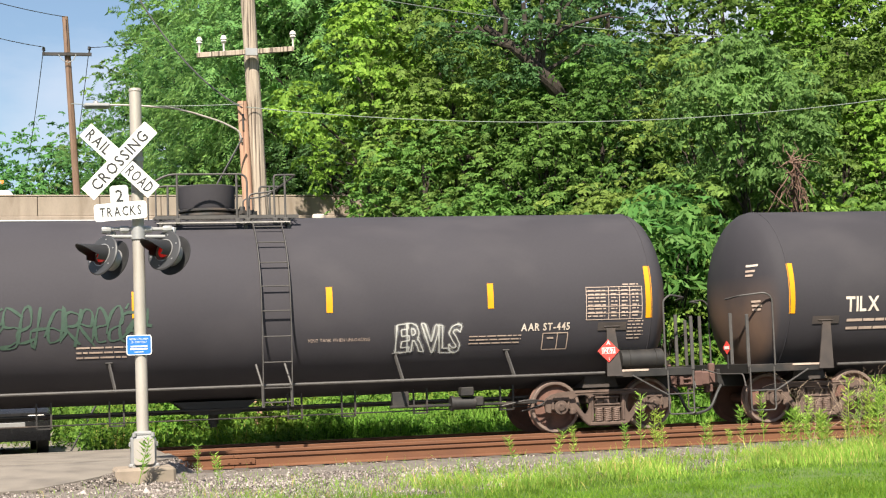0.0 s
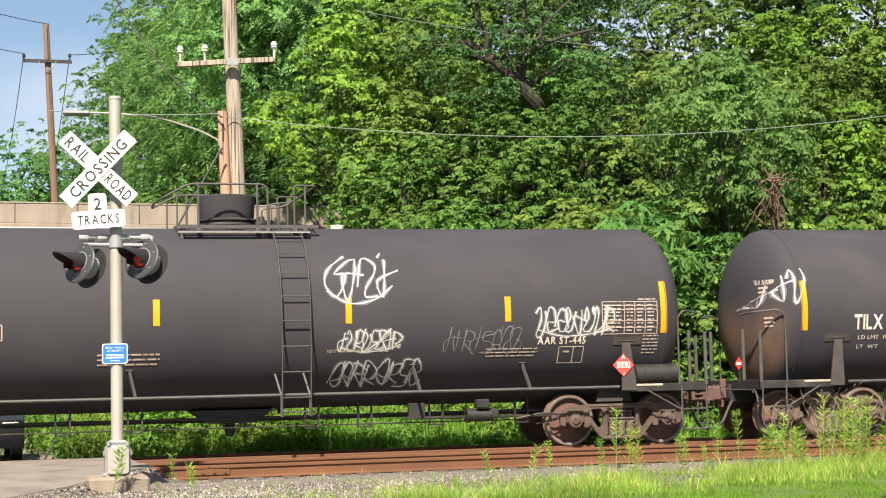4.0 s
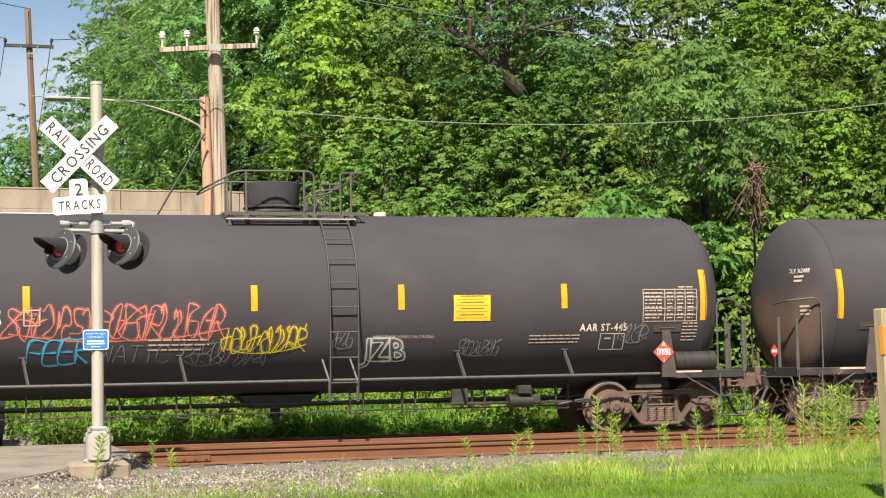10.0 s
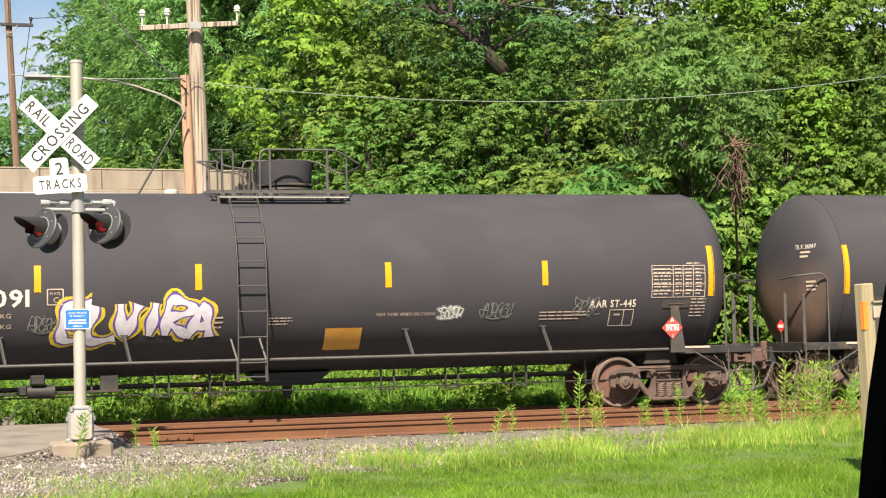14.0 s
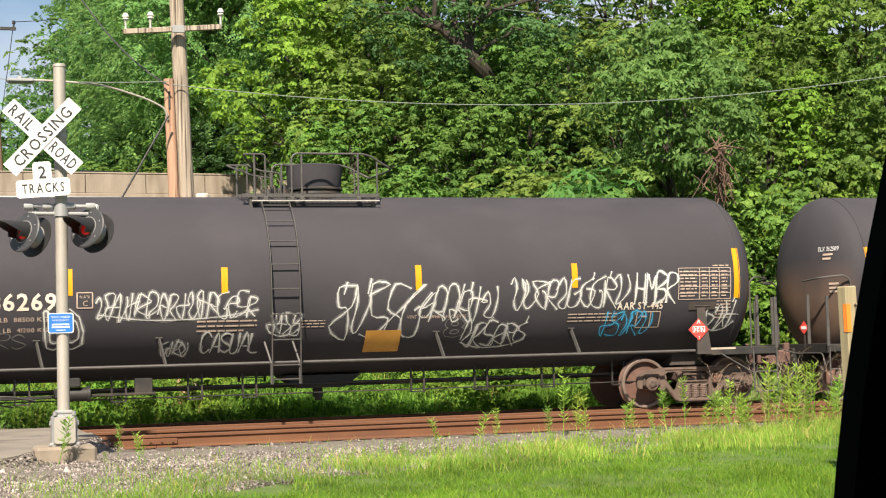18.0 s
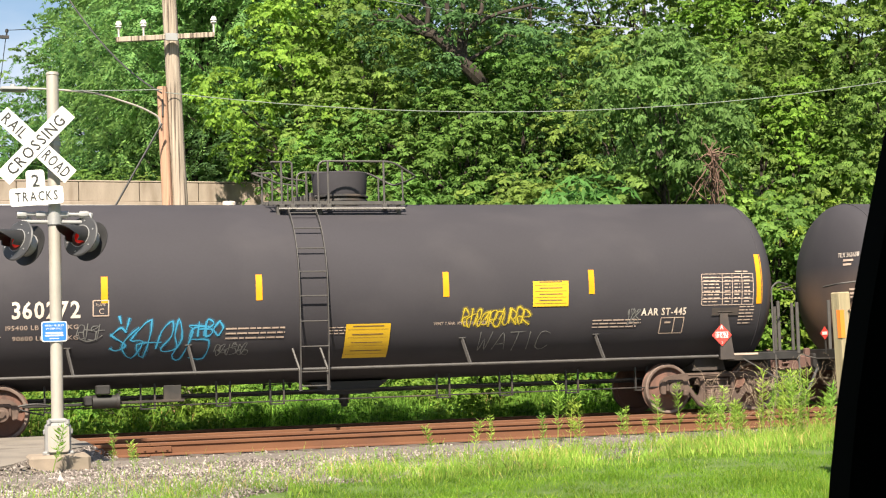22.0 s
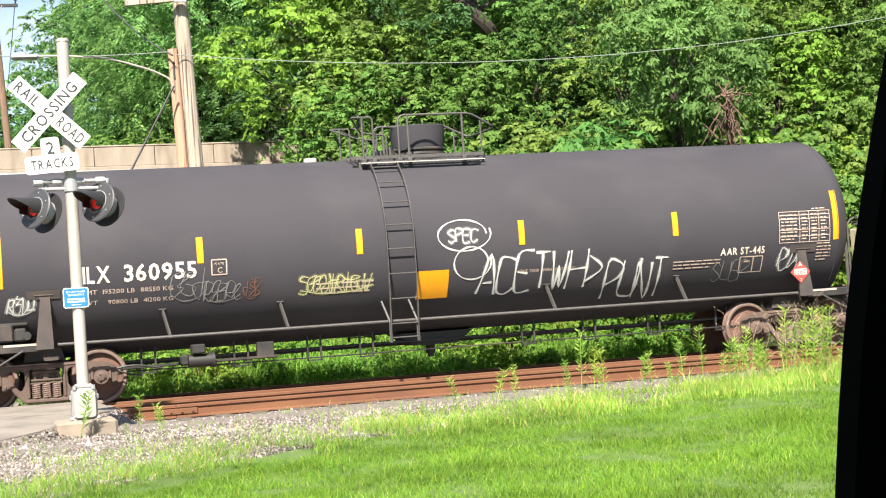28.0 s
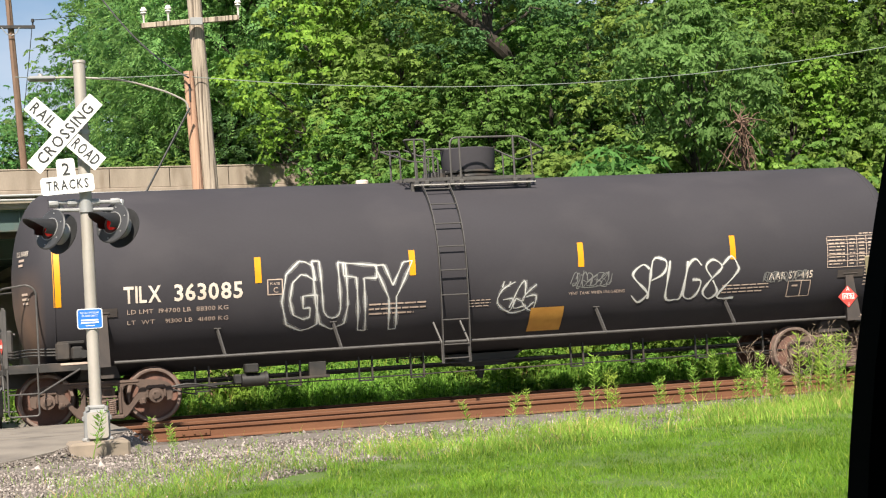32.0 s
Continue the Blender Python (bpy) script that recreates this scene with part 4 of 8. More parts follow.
def b_rail_end(bm, s):
    y = s * 0.88
    tube(bm, bend([(1.05, y, -0.05), (1.05, y, 0.74), (1.44, y, 0.74), (1.10, y * 0.3, 0.50)], 0.06), 0.018, 7)
    rod(bm, (1.24, y, -0.10), (1.24, y, 0.74), 0.02, 7)
    tube(bm, bend([(0.68, y * 0.45, 0.0), (0.68, y * 0.45, 0.46), (1.05, y * 0.45, 0.50), (1.30, y * 0.40, 0.62)], 0.08), 0.016, 6)
    rod(bm, (0.86, y * 0.45, 0.0), (0.86, y * 0.45, 0.48), 0.014, 6)


def b_fittings(bm):
    lathe(bm, [(0.0, 0.05), (0.30, 0.05), (0.32, 0.0), (0.32, -0.22)], 20, Matrix.Translation((0.62, 0, 0)))


def b_valve_body(bm):
    lathe(bm, [(0.0, 0.12), (0.05, 0.12), (0.06, 0.05), (0.09, 0.04), (0.09, -0.1)], 8)


def b_vent(bm):
    lathe(bm, [(0.0, 0.06), (0.10, 0.06), (0.12, 0.04), (0.12, -0.05)], 14)


def b_outlet(bm):
    """Bottom skid and outlet in the middle of the car."""
    slab(bm, [(-0.72, 0.80), (0.72, 0.80), (0.40, 0.57), (-0.40, 0.57)], 0.8, Matrix.Translation((0, -0.4, 0)))
    rod(bm, (0, 0, 0.58), (0, 0, 0.40), 0.09, 12)
    rod(bm, (0, 0, 0.42), (0, 0, 0.34), 0.06, 10)


def b_hanger(bm):
    """A U hanger that carries the pipes."""
    for s in (-0.12, 0.12):
        box(bm, (s, -0.6, 0.66), (0.03, 0.04, 0.44))
    box(bm, (0, -0.6, 0.45), (0.27, 0.04, 0.025))


def b_cylinder(bm, e):
    rod(bm, (e * 4.15, -0.8, 0.60), (e * 4.55, -0.8, 0.60), 0.115, 14)
    rod(bm, (e * 4.10, -0.8, 0.60), (e * 4.15, -0.8, 0.60), 0.135, 14)
    box(bm, (e * 4.38, -0.85, 0.80), (0.24, 0.22, 0.16), bevel=0.02)
    box(bm, (e * 4.62, -0.82, 0.62), (0.16, 0.16, 0.18), bevel=0.03)
    rod(bm, (e * 3.0, -0.8, 0.58), (e * 5.7, -0.8, 0.56), 0.026, 6)
    box(bm, (e * 3.2, -0.75, 0.70), (0.30, 0.10, 0.28), bevel=0.01)


def b_chain(bm, e):
    tube(bm, bend([(e * 5.0, -0.95, 0.52), (e * 5.5, -1.0, 0.62), (e * 5.9, -0.95, 0.55)], 0.2), 0.02, 6)
    tube(bm, bend([(e * 5.35, -1.0, 0.42), (e * 5.65, -1.0, 0.48), (e * 6.0, -0.95, 0.66)], 0.2), 0.016, 6)


def b_reservoir(bm, e):
    rod(bm, (e * 7.15, -1.22, 1.26), (e * 7.95, -1.22, 1.26), 0.185, 20)
    for k in (-1, 1):
        lathe(bm, [(0.0, 0.05), (0.1, 0.04), (0.185, 0.0)], 20, Matrix.Translation((e * 7.55 + k * 0.40, -1.22, 1.26)) @ Matrix.Rotation(radians(90 * k), 4, "Y"))
        rod(bm, (e * 7.55 + k * 0.25, -1.22, 1.26), (e * 7.55 + k * 0.251, -1.22, 1.26), 0.2, 20)


def b_valve(bm, e):
    """Brake control valve on the end deck, with its pipes."""
    box(bm, (e * 7.55, -1.2, 1.28), (0.24, 0.2, 0.30), bevel=0.03)
    box(bm, (e * 7.32, -1.2, 1.24), (0.20, 0.2, 0.22), bevel=0.03)
    box(bm, (e * 7.42, -1.22, 1.42), (0.46, 0.14, 0.07), bevel=0.02)
    rod(bm, (e * 7.22, -1.34, 1.22), (e * 7.22, -1.12, 1.22), 0.07, 10)
    for k in range(3):
        tube(bm, bend([(e * 7.65, -1.2, 1.22 + k * 0.05), (e * 8.1, -1.05, 1.24 + k * 0.05), (e * 8.4, -0.6, 1.2 + k * 0.05)], 0.15), 0.016, 5)


def b_handwheel(bm, e):
    m = Matrix.Translation((e * 8.56, 0.55, 1.62)) @ Matrix.Rotation(radians(90), 4, "Y")
    tube(bm, [m @ Vector((0.27 * math.cos(a), 0.27 * math.sin(a), 0)) for a in np.linspace(0, 2 * math.pi, 21)[:-1]], 0.014, 5, closed=True)
    for k in range(4):
        a = k * math.pi / 4
        rod(bm, m @ Vector((0.27 * math.cos(a), 0.27 * math.sin(a), 0)), m @ Vector((-0.27 * math.cos(a), -0.27 * math.sin(a), 0)), 0.010, 5)
    rod(bm, m @ Vector((0, 0, 0)), m @ Vector((0, 0, -e * 0.3)), 0.03, 8)
    box(bm, (e * 8.40, 0.55, 1.45), (0.2, 0.32, 0.5), bevel=0.03)
    box(bm, (e * 8.42, 0.55, 1.15), (0.06, 0.1, 0.3))


def b_tall_strip(bm, x, s):
    shell_patch(bm, x - 0.06, x + 0.06, up_of(2.0), up_of(2.92), side=s, nu=8)


def b_short_strip(bm, x, s):
    shell_patch(bm, x - 0.055, x + 0.055, up_of(2.235), up_of(2.67), side=s)


def b_head_band(bm, e):
    pts = [(e * (HALF + 0.002), (R + 0.001) * math.cos(a), ZC + (R + 0.001) * math.sin(a)) for a in np.linspace(0, 2 * math.pi, 57)[:-1]]
    tube(bm, pts, 0.010, 5, closed=True)


SHELL = shared("shell", b_shell, M["tank"])


def make_car(flip):
    """flip = 1: brake gear at the far right end, bonnet left of the ladder; -1: the other way round."""
    f = flip
    car = thing("tank_car", pose(0, TRAIN_Y, TRAIN_Z), "black railroad tank car rolling on its track", "tank car", "cars of the train")
    part("shell", SHELL, None, car, "matt black cylindrical tank shell")
    for e in (-1, 1):
        truck(car, e * 6.94)
        for nm, fn, mt in (("stub_sill", b_sill, "frame"), ("saddle", b_saddle, "saddle"), ("coupler", b_coupler, "coupler"), ("air_hose", b_hose, "wire"), ("weld_band", b_head_band, "tank")):
            bm = B()
            fn(bm, e)
            part(nm, bm, M[mt], car)
        for s in (-1, 1):
            for nm, fn, mt in (("corner_step", b_step, "grate"), ("grab_rail", b_grab, "grate"), ("uncoupling_lever", b_lever, "grate")):
                bm = B()
                fn(bm, e, s)
                part(nm, bm, M[mt], car)
            bm = B()
            b_tall_strip(bm, e * 7.62, s)
            part("reflector", bm, M["yellow"], car, "tall yellow reflective strip")
            bm = B()
            box(bm, (e * 7.25, s * 1.455, 1.07), (0.72, 0.012, 0.035))
            part("deck_edge", bm, M["decaldim"], car, "worn pale lettered edge of the deck")
    for s in (-1, 1):
        bm = B()
        b_siderail(bm, s)
        part("side_rail", bm, M["grate"], car)
    stay = {s: shared("stay", lambda bm: b_stay(bm, s), M["grate"]) for s in (-1, 1)}
    for s in (-1, 1):
        for x in (-4.4, -1.85, 3.0, 5.0):
            part("stay", stay[s], None, car, "", pose(x * f, 0, 0))
        lad = B()
        b_ladder(lad, s)
        lad = part("ladder", lad, M["grate"], car, "steel side ladder up to the platform", pose(f * 0.90, 0, 0))
        for y, z in ladder_rungs():
            part("rung", RUNG, None, lad, "", pose(0, s * y, z))
    zt = ZC + R
    m = pose(0, 0, zt - 0.06) @ Matrix.Diagonal((f, 1, 1, 1))
    for nm, fn, mt in (("grating", b_grating, "grate"), ("fittings_plate", b_fittings, "frame")):
        bm = B()
        fn(bm)
        bmesh.ops.transform(bm, matrix=m, verts=bm.verts)
        part(nm, bm, M[mt], car)
    for k in range(7):
        part("valve", VALVE, None, car, "", m @ pose(0.62 + 0.2 * math.cos(k * 0.9), 0.22 * math.sin(k * 0.9), 0.08 + 0.03 * (k % 3)))
    for s in (-1, 1):
        for nm, fn in (("handrail", b_rail_hoop), ("handrail", b_rail_end)):
            bm = B()
            fn(bm, s)
            bmesh.ops.transform(bm, matrix=m, verts=bm.verts)
            part(nm, bm, M["grate"], car)
    bm = B()
    b_bonnet(bm)
    bon = part("bonnet", bm, M["tank"], car, "round black protective bonnet", pose(f * -0.02, 0, zt + 0.09))
    bm = B()
    b_bonnet_neck(bm)
    part("bonnet_neck", bm, M["frame"], bon, "", pose(0, 0, 0))
    bm = B()
    b_hinge(bm)
    part("bonnet_hinge", bm, M["frame"], bon, "", pose(f * 0.43, -0.12, 0.44, 0, 0, 0 if f > 0 else 180))
    bm = B()
    b_vent(bm)
    part("vent_cap", bm, M["decal"], car, "pale round vent cap", pose(f * 2.0, 0.1, zt + 0.02))
    for s in (-1, 1):
        bm = B()
        box(bm, (f * 0.16, s * 0.955, zt - 0.145), (2.3, 0.018, 0.018), bevel=0.004)
        part("deck_support", bm, M["trailergrey"] if s < 0 else M["grate"], car, "angle iron under the walkway")
    bm = B()
    b_outlet(bm)
    part("outlet_skid", bm, M["frame"], car)
    for y, z, r in ((-0.55, 0.66, 0.022), (0.35, 0.60, 0.022), (-0.75, 0.50, 0.012)):
        bm = B()
        rod(bm, (-6.3, y, z), (6.3, y, z), r, 6)
        part("brake_pipe", bm, M["frame"], car)
    hanger = shared("pipe_hanger", b_hanger, M["frame"])
    for x in (-5.6, -4.2, -2.9, -1.7, 1.35, 2.3, 3.6, 5.2):
        part("pipe_hanger", hanger, None, car, "", pose(x * f, 0, 0))
    for nm, fn in (("brake_cylinder", b_cylinder), ("brake_rod", b_chain)):
        bm = B()
        fn(bm, f)
        part(nm, bm, M["frame"], car)
    bm = B()
    (b_reservoir if f > 0 else b_valve)(bm, f)
    part("air_reservoir" if f > 0 else "brake_valve", bm, M["frame"], car)
    bm = B()
    b_handwheel(bm, f)
    part("brake_wheel", bm, M["grate"], car)
    return car


RUNG = shared("rung", b_rung, M["grate"])
VALVE = shared("valve", b_valve_body, M["frame"])


# ---- the train ----
# reporting number, brake gear at the right end (1) or at the left (-1)
CONSIST = [("", 1), ("361094", 1), ("360289", 1), ("362603", 1), ("361100", 1), ("362488", 1), ("360325", 1), ("361147", 1), ("361091", -1),
           ("362509", 1), ("362691", -1), ("362658", 1), ("360272", -1), ("362718", 1), ("", 1), ("360955", -1), ("20318", 1), ("363085", -1)]
proto = {1: make_car(1), -1: make_car(-1)}
# where the short reflectors stand along each car
STRIPS = {2: (-4.3, -0.5, 2.1, 4.87), 6: (-4.35, -0.62, 1.94, 4.93), 8: (-4.4, -1.78, 1.5, 4.38), 10: (-4.48, -1.92, 1.48, 4.4), 12: (-4.4, -1.82, 1.5, 4.25), 15: (-4.35, -1.6, 1.36, 4.33), 16: (-4.27, -1.42, 1.90, 4.93)}


# the train surges a little: seconds, metres ahead of an even speed
SURGE = [(0, -0.05), (1, -0.15), (2, 0.18), (3, 0.13), (6, -0.1), (7, 0.06), (8, 0.1), (9, 0.08), (10, 0.03), (11, -0.08), (12, 0.18), (12.3, 0.15), (13, -0.12), (14, -0.16), (17, -0.03), (19, -0.05), (20, -0.1), (22, -0.15), (24, -0.2), (25, -0.2), (28, -0.02), (29, 0.1), (30, 0.22), (31, 0.27), (32, -0.04)]


def car_x(i, t):
    return FIRST - CAR * i + SPEED * t + CAR / 2 + float(np.interp(t, *zip(*SURGE)))


cars = []
for i, (num, f) in enumerate(CONSIST):
    if proto[f] not in cars:
        car = proto[f]
        car.matrix_basis = pose(car_x(i, 0), TRAIN_Y, TRAIN_Z)
    else:
        car = copy_thing(proto[f], pose(car_x(i, 0), TRAIN_Y, TRAIN_Z))
    cars.append(car)

for o in cars[16].children:
    if o.name.split(".")[0] == "ladder":
        o.location.x -= 0.16

strip_mesh = {s: shared("reflector", lambda bm: b_short_strip(bm, 0, s), M["yellow"]) for s in (-1, 1)}
for i, car in enumerate(cars):
    for x in STRIPS.get(i, (-4.27, -1.42, 1.83, 4.68) if CONSIST[i][1] > 0 else (-4.3, -1.6, 1.52, 4.5)):
        for s in (-1, 1):
            part("reflector", strip_mesh[s], None, car, "short yellow reflective strip", pose(x, 0, 0))


# ---- the crossing signal ----
def turned(x, y, z, az):
    """A frame whose x runs along a sign and whose -y is its face, turned az degrees about the upright."""
    return pose(x, y, z, 0, 0, az)


def plate(bm, w, h, t=0.004, r=0.03, n=4, m=None):
    o = []
    for cx, cz, a0 in ((w / 2 - r, h / 2 - r, 0), (-w / 2 + r, h / 2 - r, 90), (-w / 2 + r, -h / 2 + r, 180), (w / 2 - r, -h / 2 + r, 270)):
        for k in range(n + 1):
            a = radians(a0 + 90 * k / n)
            o.append((cx + r * math.cos(a), cz + r * math.sin(a)))
    return slab(bm, o, t, m)


def flat_words(text, size, material, parent, m, align="CENTER", bold=0, name="lettering", label="", width=None, gap=0.09):
    return words(text, size, material, parent, lambda x, y: m @ Vector((x, -0.004, y)), label, name, align, bold, width, gap)


MX, MY, GZ = 1.61, -1.98, -0.225
mast = thing("crossing_signal", pose(MX, MY, GZ), "railroad crossing signal mast with crossbuck and two pairs of lamps", "crossing signal")
bm = B()
lathe(bm, [(0.0, 5.26), (0.07, 5.26), (0.085, 5.25), (0.088, 5.22), (0.080, 5.215), (0.080, 0.60)], 20)
part("pole", bm, M["alu"], mast, "dull grey metal pole")
bm = B()
box(bm, (0, 0, 0.43), (0.33, 0.28, 0.42), bevel=0.045)
box(bm, (0, 0, 0.66), (0.24, 0.22, 0.06), bevel=0.02)
for sx in (-1, 1):
    rod(bm, (sx * 0.12, -0.12, 0.62), (sx * 0.12, -0.12, 0.675), 0.028, 8)
    box(bm, (sx * 0.165, -0.08, 0.245), (0.07, 0.10, 0.05), bevel=0.015)
    box(bm, (sx * 0.175, -0.05, 0.52), (0.03, 0.08, 0.07), bevel=0.012)
for sx in (-1, 1):
    for sy in (-1, 1):
        rod(bm, (sx * 0.13, sy * 0.11, 0.16), (sx * 0.13, sy * 0.11, 0.24), 0.03, 8)
jb = part("junction_base", bm, M["galv"], mast, "pale grey cast junction base")
bm = B()
plate(bm, 0.27, 0.34, 0.012, 0.04, m=pose(0, -0.165, 0.43))
part("cover_plate", bm, M["alu"], jb)
bm = B()
rod(bm, (0, -0.165, 0.56), (0, -0.18, 0.56), 0.018, 8)
part("cover_bolt", bm, M["lampblack"], jb)
bm = B()
box(bm, (0, 0, 0.075), (0.78, 0.76, 0.30), bevel=0.035)
part("footing", bm, M["base"], mast, "weathered tan concrete footing")

SA = -9.0     # the signs turn a little to the road
cb = pose(-0.235, -0.16, 4.265, 0, -1.0, SA)
for ang, txt in ((-45, (("RAIL", -0.37, 0.36), ("ROAD", 0.36, 0.40))), (45, (("CROSSING", 0.0, 0.98),))):
    bm = B()
    plate(bm, 1.22, 0.228, 0.004, 0.008, 2)
    off = -0.012 if ang > 0 else 0.0
    m = cb @ pose(0, off, 0, 0, -ang, 0)
    blade = part("crossbuck_blade", bm, M["white"], mast, "white reflective blade with black letters", m)
    for word, at, wide in txt:
        flat_words(word, 0.145, M["black"], blade, pose(at, 0, -0.072), width=wide, name="letters", bold=2, gap=0.16)
bm = B()
rod(bm, (-0.19, -0.14, 4.30), (0, -0.06, 4.30), 0.025, 8)
rod(bm, (0, 0, 4.27), (0, 0, 4.33), 0.095, 16)
rod(bm, (0, 0, 3.61), (0, 0, 3.67), 0.095, 16)
rod(bm, (-0.19, -0.14, 3.64), (0, -0.06, 3.64), 0.025, 8)
part("sign_bracket", bm, M["galv"], mast)
tm = pose(-0.235, -0.15, 3.595, 0, -3.5, SA)
bm = B()
plate(bm, 0.69, 0.235, 0.004, 0.045)
ts = part("tracks_sign", bm, M["white"], mast, "white sign that counts the tracks", tm)
bm = B()
plate(bm, 0.24, 0.26, 0.004, 0.045, m=pose(0, 0.005, 0.215))
part("count_plate", bm, M["white"], ts, "white plate with the count")
flat_words("TRACKS", 0.12, M["black"], ts, pose(0, 0, -0.06), width=0.54, bold=2, gap=0.2)
flat_words("2", 0.155, M["black"], ts, pose(0, -0.001, 0.13))
bm = B()
plate(bm, 0.33, 0.265, 0.004, 0.03, m=pose(0, -0.002, 0))
es = part("notice_sign", bm, M["white"], mast, "small blue notice sign with a white border", pose(-0.03, -0.09, 1.825, 0, 0, -6))
bm = B()
plate(bm, 0.305, 0.24, 0.003, 0.024, m=pose(0, -0.005, 0))
part("notice_face", bm, M["blue"], es, "blue reflective face")
flat_words("REPORT PROBLEM", 0.024, M["white"], es, pose(0, -0.003, 0.066), width=0.24)
flat_words("OR EMERGENCY", 0.024, M["white"], es, pose(0, -0.003, 0.026), width=0.21)
for k, (w, z) in enumerate(((0.22, -0.018), (0.23, -0.052), (0.12, -0.092))):
    bm = B()
    box(bm, (0, -0.007, z), (w, 0.003, 0.020 if k < 2 else 0.010))
    part("writing_bar", bm, M["white"], es)
bm = B()
box(bm, (0, 0.045, 0), (0.06, 0.09, 0.04))
part("notice_clamp", bm, M["galv"], es)
# lamps
bm = B()
for z in (3.26, 3.36):
    rod(bm, (-0.42, -0.02, z + 0.01), (0.40, -0.02, z - 0.0), 0.026, 10)
for x in (-0.42, -0.18, 0.12, 0.38):
    lathe(bm, [(0.0, 0.06), (0.045, 0.06), (0.05, 0.03), (0.05, -0.03), (0.045, -0.06), (0, -0.06)], 10, Matrix.Translation((x, -0.02, 3.36)) @ Matrix.Rotation(radians(90), 4, "Y"))
rod(bm, (0, 0, 3.23), (0, 0, 3.40), 0.10, 16)
part("cross_arm", bm, M["galv"], mast, "grey pipe arm that carries the lamps")


def lamp_pair(x, z, az):
    """Two lamps back to back on the arm: background disc, lens, hood and housing each."""
    m0 = pose(x, -0.02, z, 0, 0, az) @ pose(0, 0, 0, -17, 0, 0)
    bm = B()
    rod(bm, m0 @ Vector((0, 0, 0.12)), m0 @ Vector((0, 0, 0.36)), 0.035, 8)
    part("lamp_hanger", bm, M["galv"], mast)
    for back in (0, 1):
        m = m0 @ pose(0, 0, 0, 0, 0, 180 * back) @ pose(0, -0.105, 0)
        bm = B()
        lathe(bm, [(0.15, 0.012), (0.262, 0.012), (0.277, 0.0), (0.277, -0.01), (0.262, -0.012), (0.15, -0.004)], 36, Matrix.Rotation(radians(90), 4, "X"))
        d = part("background_disc", bm, M["lampgrey" if not back else "lampblack"], mast, "round dark backing disc", m)
        bm = B()
        lathe(bm, [(0.0, -0.10), (0.10, -0.10), (0.14, -0.06), (0.155, 0.0), (0.155, 0.02), (0.145, 0.02)], 24, Matrix.Rotation(radians(90), 4, "X"))
        part("lamp_housing", bm, M["galv"], d)
        bm = B()
        lathe(bm, [(0.0, 0.035), (0.045, 0.032), (0.075, 0.022), (0.10, 0.005)], 24, Matrix.Rotation(radians(90), 4, "X"))
        part("lens", bm, M["redlens"], d, "round red lamp lens")
        bm = B()
        # hood: half a tube over the lens, longer at the top
        rings = []
        for a in np.linspace(-35, 215, 17):
            L = (0.15 if back else 0.45) * (0.35 + 0.65 * max(0, math.sin(radians(a))) ** 0.7)
            c, s = math.cos(radians(a)), math.sin(radians(a))
            rings.append([bm.verts.new((0.145 * c, -0.01, 0.145 * s)), bm.verts.new((0.125 * c, -L, 0.125 * s - 0.26 * L)),
                          bm.verts.new((0.117 * c, -L, 0.117 * s - 0.26 * L)), bm.verts.new((0.135 * c, -0.01, 0.135 * s))])
        for p, q in zip(rings, rings[1:]):
            for k in range(3):
                bm.faces.new((p[k], p[k + 1], q[k + 1], q[k]))
        part("hood", bm, M["lampblack"], d, "long black hood")
        bm = B()
        for k in range(6):
            a = k * math.pi / 3 + 0.4
            rod(bm, (0.215 * math.cos(a), -0.02, 0.215 * math.sin(a)), (0.215 * math.cos(a), -0.008, 0.215 * math.sin(a)), 0.011, 6)
        tagged(part("disc_bolts", bm, M["galv"], d), kind="stuff")


lamp_pair(-0.40, 2.99, -52)
lamp_pair(0.40, 3.04, -46)


# ---- poles and wires ----
def pole_thing(name, base, top, r0, r1, material, label, category, dig=0.4):
    base, top = Vector(base), Vector(top)
    p = thing(name, Matrix.Translation(base), label, category, "utility poles")
    bm = B()
    d = top - base
    pts = [d * t for t in np.linspace(-dig / d.length, 1, 9)]
    tube(bm, pts, r0, 16, taper=r1)
    part("shaft", bm, material, p, "weathered cracked wooden shaft")
    return p


up = pole_thing("utility_pole", (5.25, 10.42, ground_z(5.25, 10.42)), (4.86, 10.42, 11.4), 0.185, 0.145, M["wood"], "tall weathered grey wooden utility pole with a cross-arm", "utility pole")
base = Vector(up.matrix_basis.translation)
bm = B()
a, b = Vector((3.82, 10.42, 7.88)) - base, Vector((5.84, 10.18, 8.0)) - base
q = (b - a).to_track_quat("X", "Z").to_matrix().to_4x4()
box(bm, (0, -0.18, 0), ((b - a).length, 0.09, 0.11), Matrix.Translation((a + b) / 2) @ q, bevel=0.01)
part("cross_arm", bm, M["wood"], up, "pale weathered wooden cross-arm")
bm = B()
box(bm, ((a + b) / 2) + Vector((0.1, -0.25, 0.0)), (0.26, 0.03, 0.16), bevel=0.01)
part("arm_clamp", bm, M["galv"], up)
for t in (0.02, 0.27, 0.985):
    bm = B()
    c = a + (b - a) * t
    lathe(bm, [(0.0, 0.36), (0.04, 0.35), (0.065, 0.30), (0.075, 0.27), (0.05, 0.255), (0.07, 0.22), (0.045, 0.2), (0.022, 0.15), (0.022, -0.05)], 12, Matrix.Translation(c + Vector((0, -0.18, 0.04))))
    part("insulator", bm, M["glassins"], up, "pale glossy insulator")
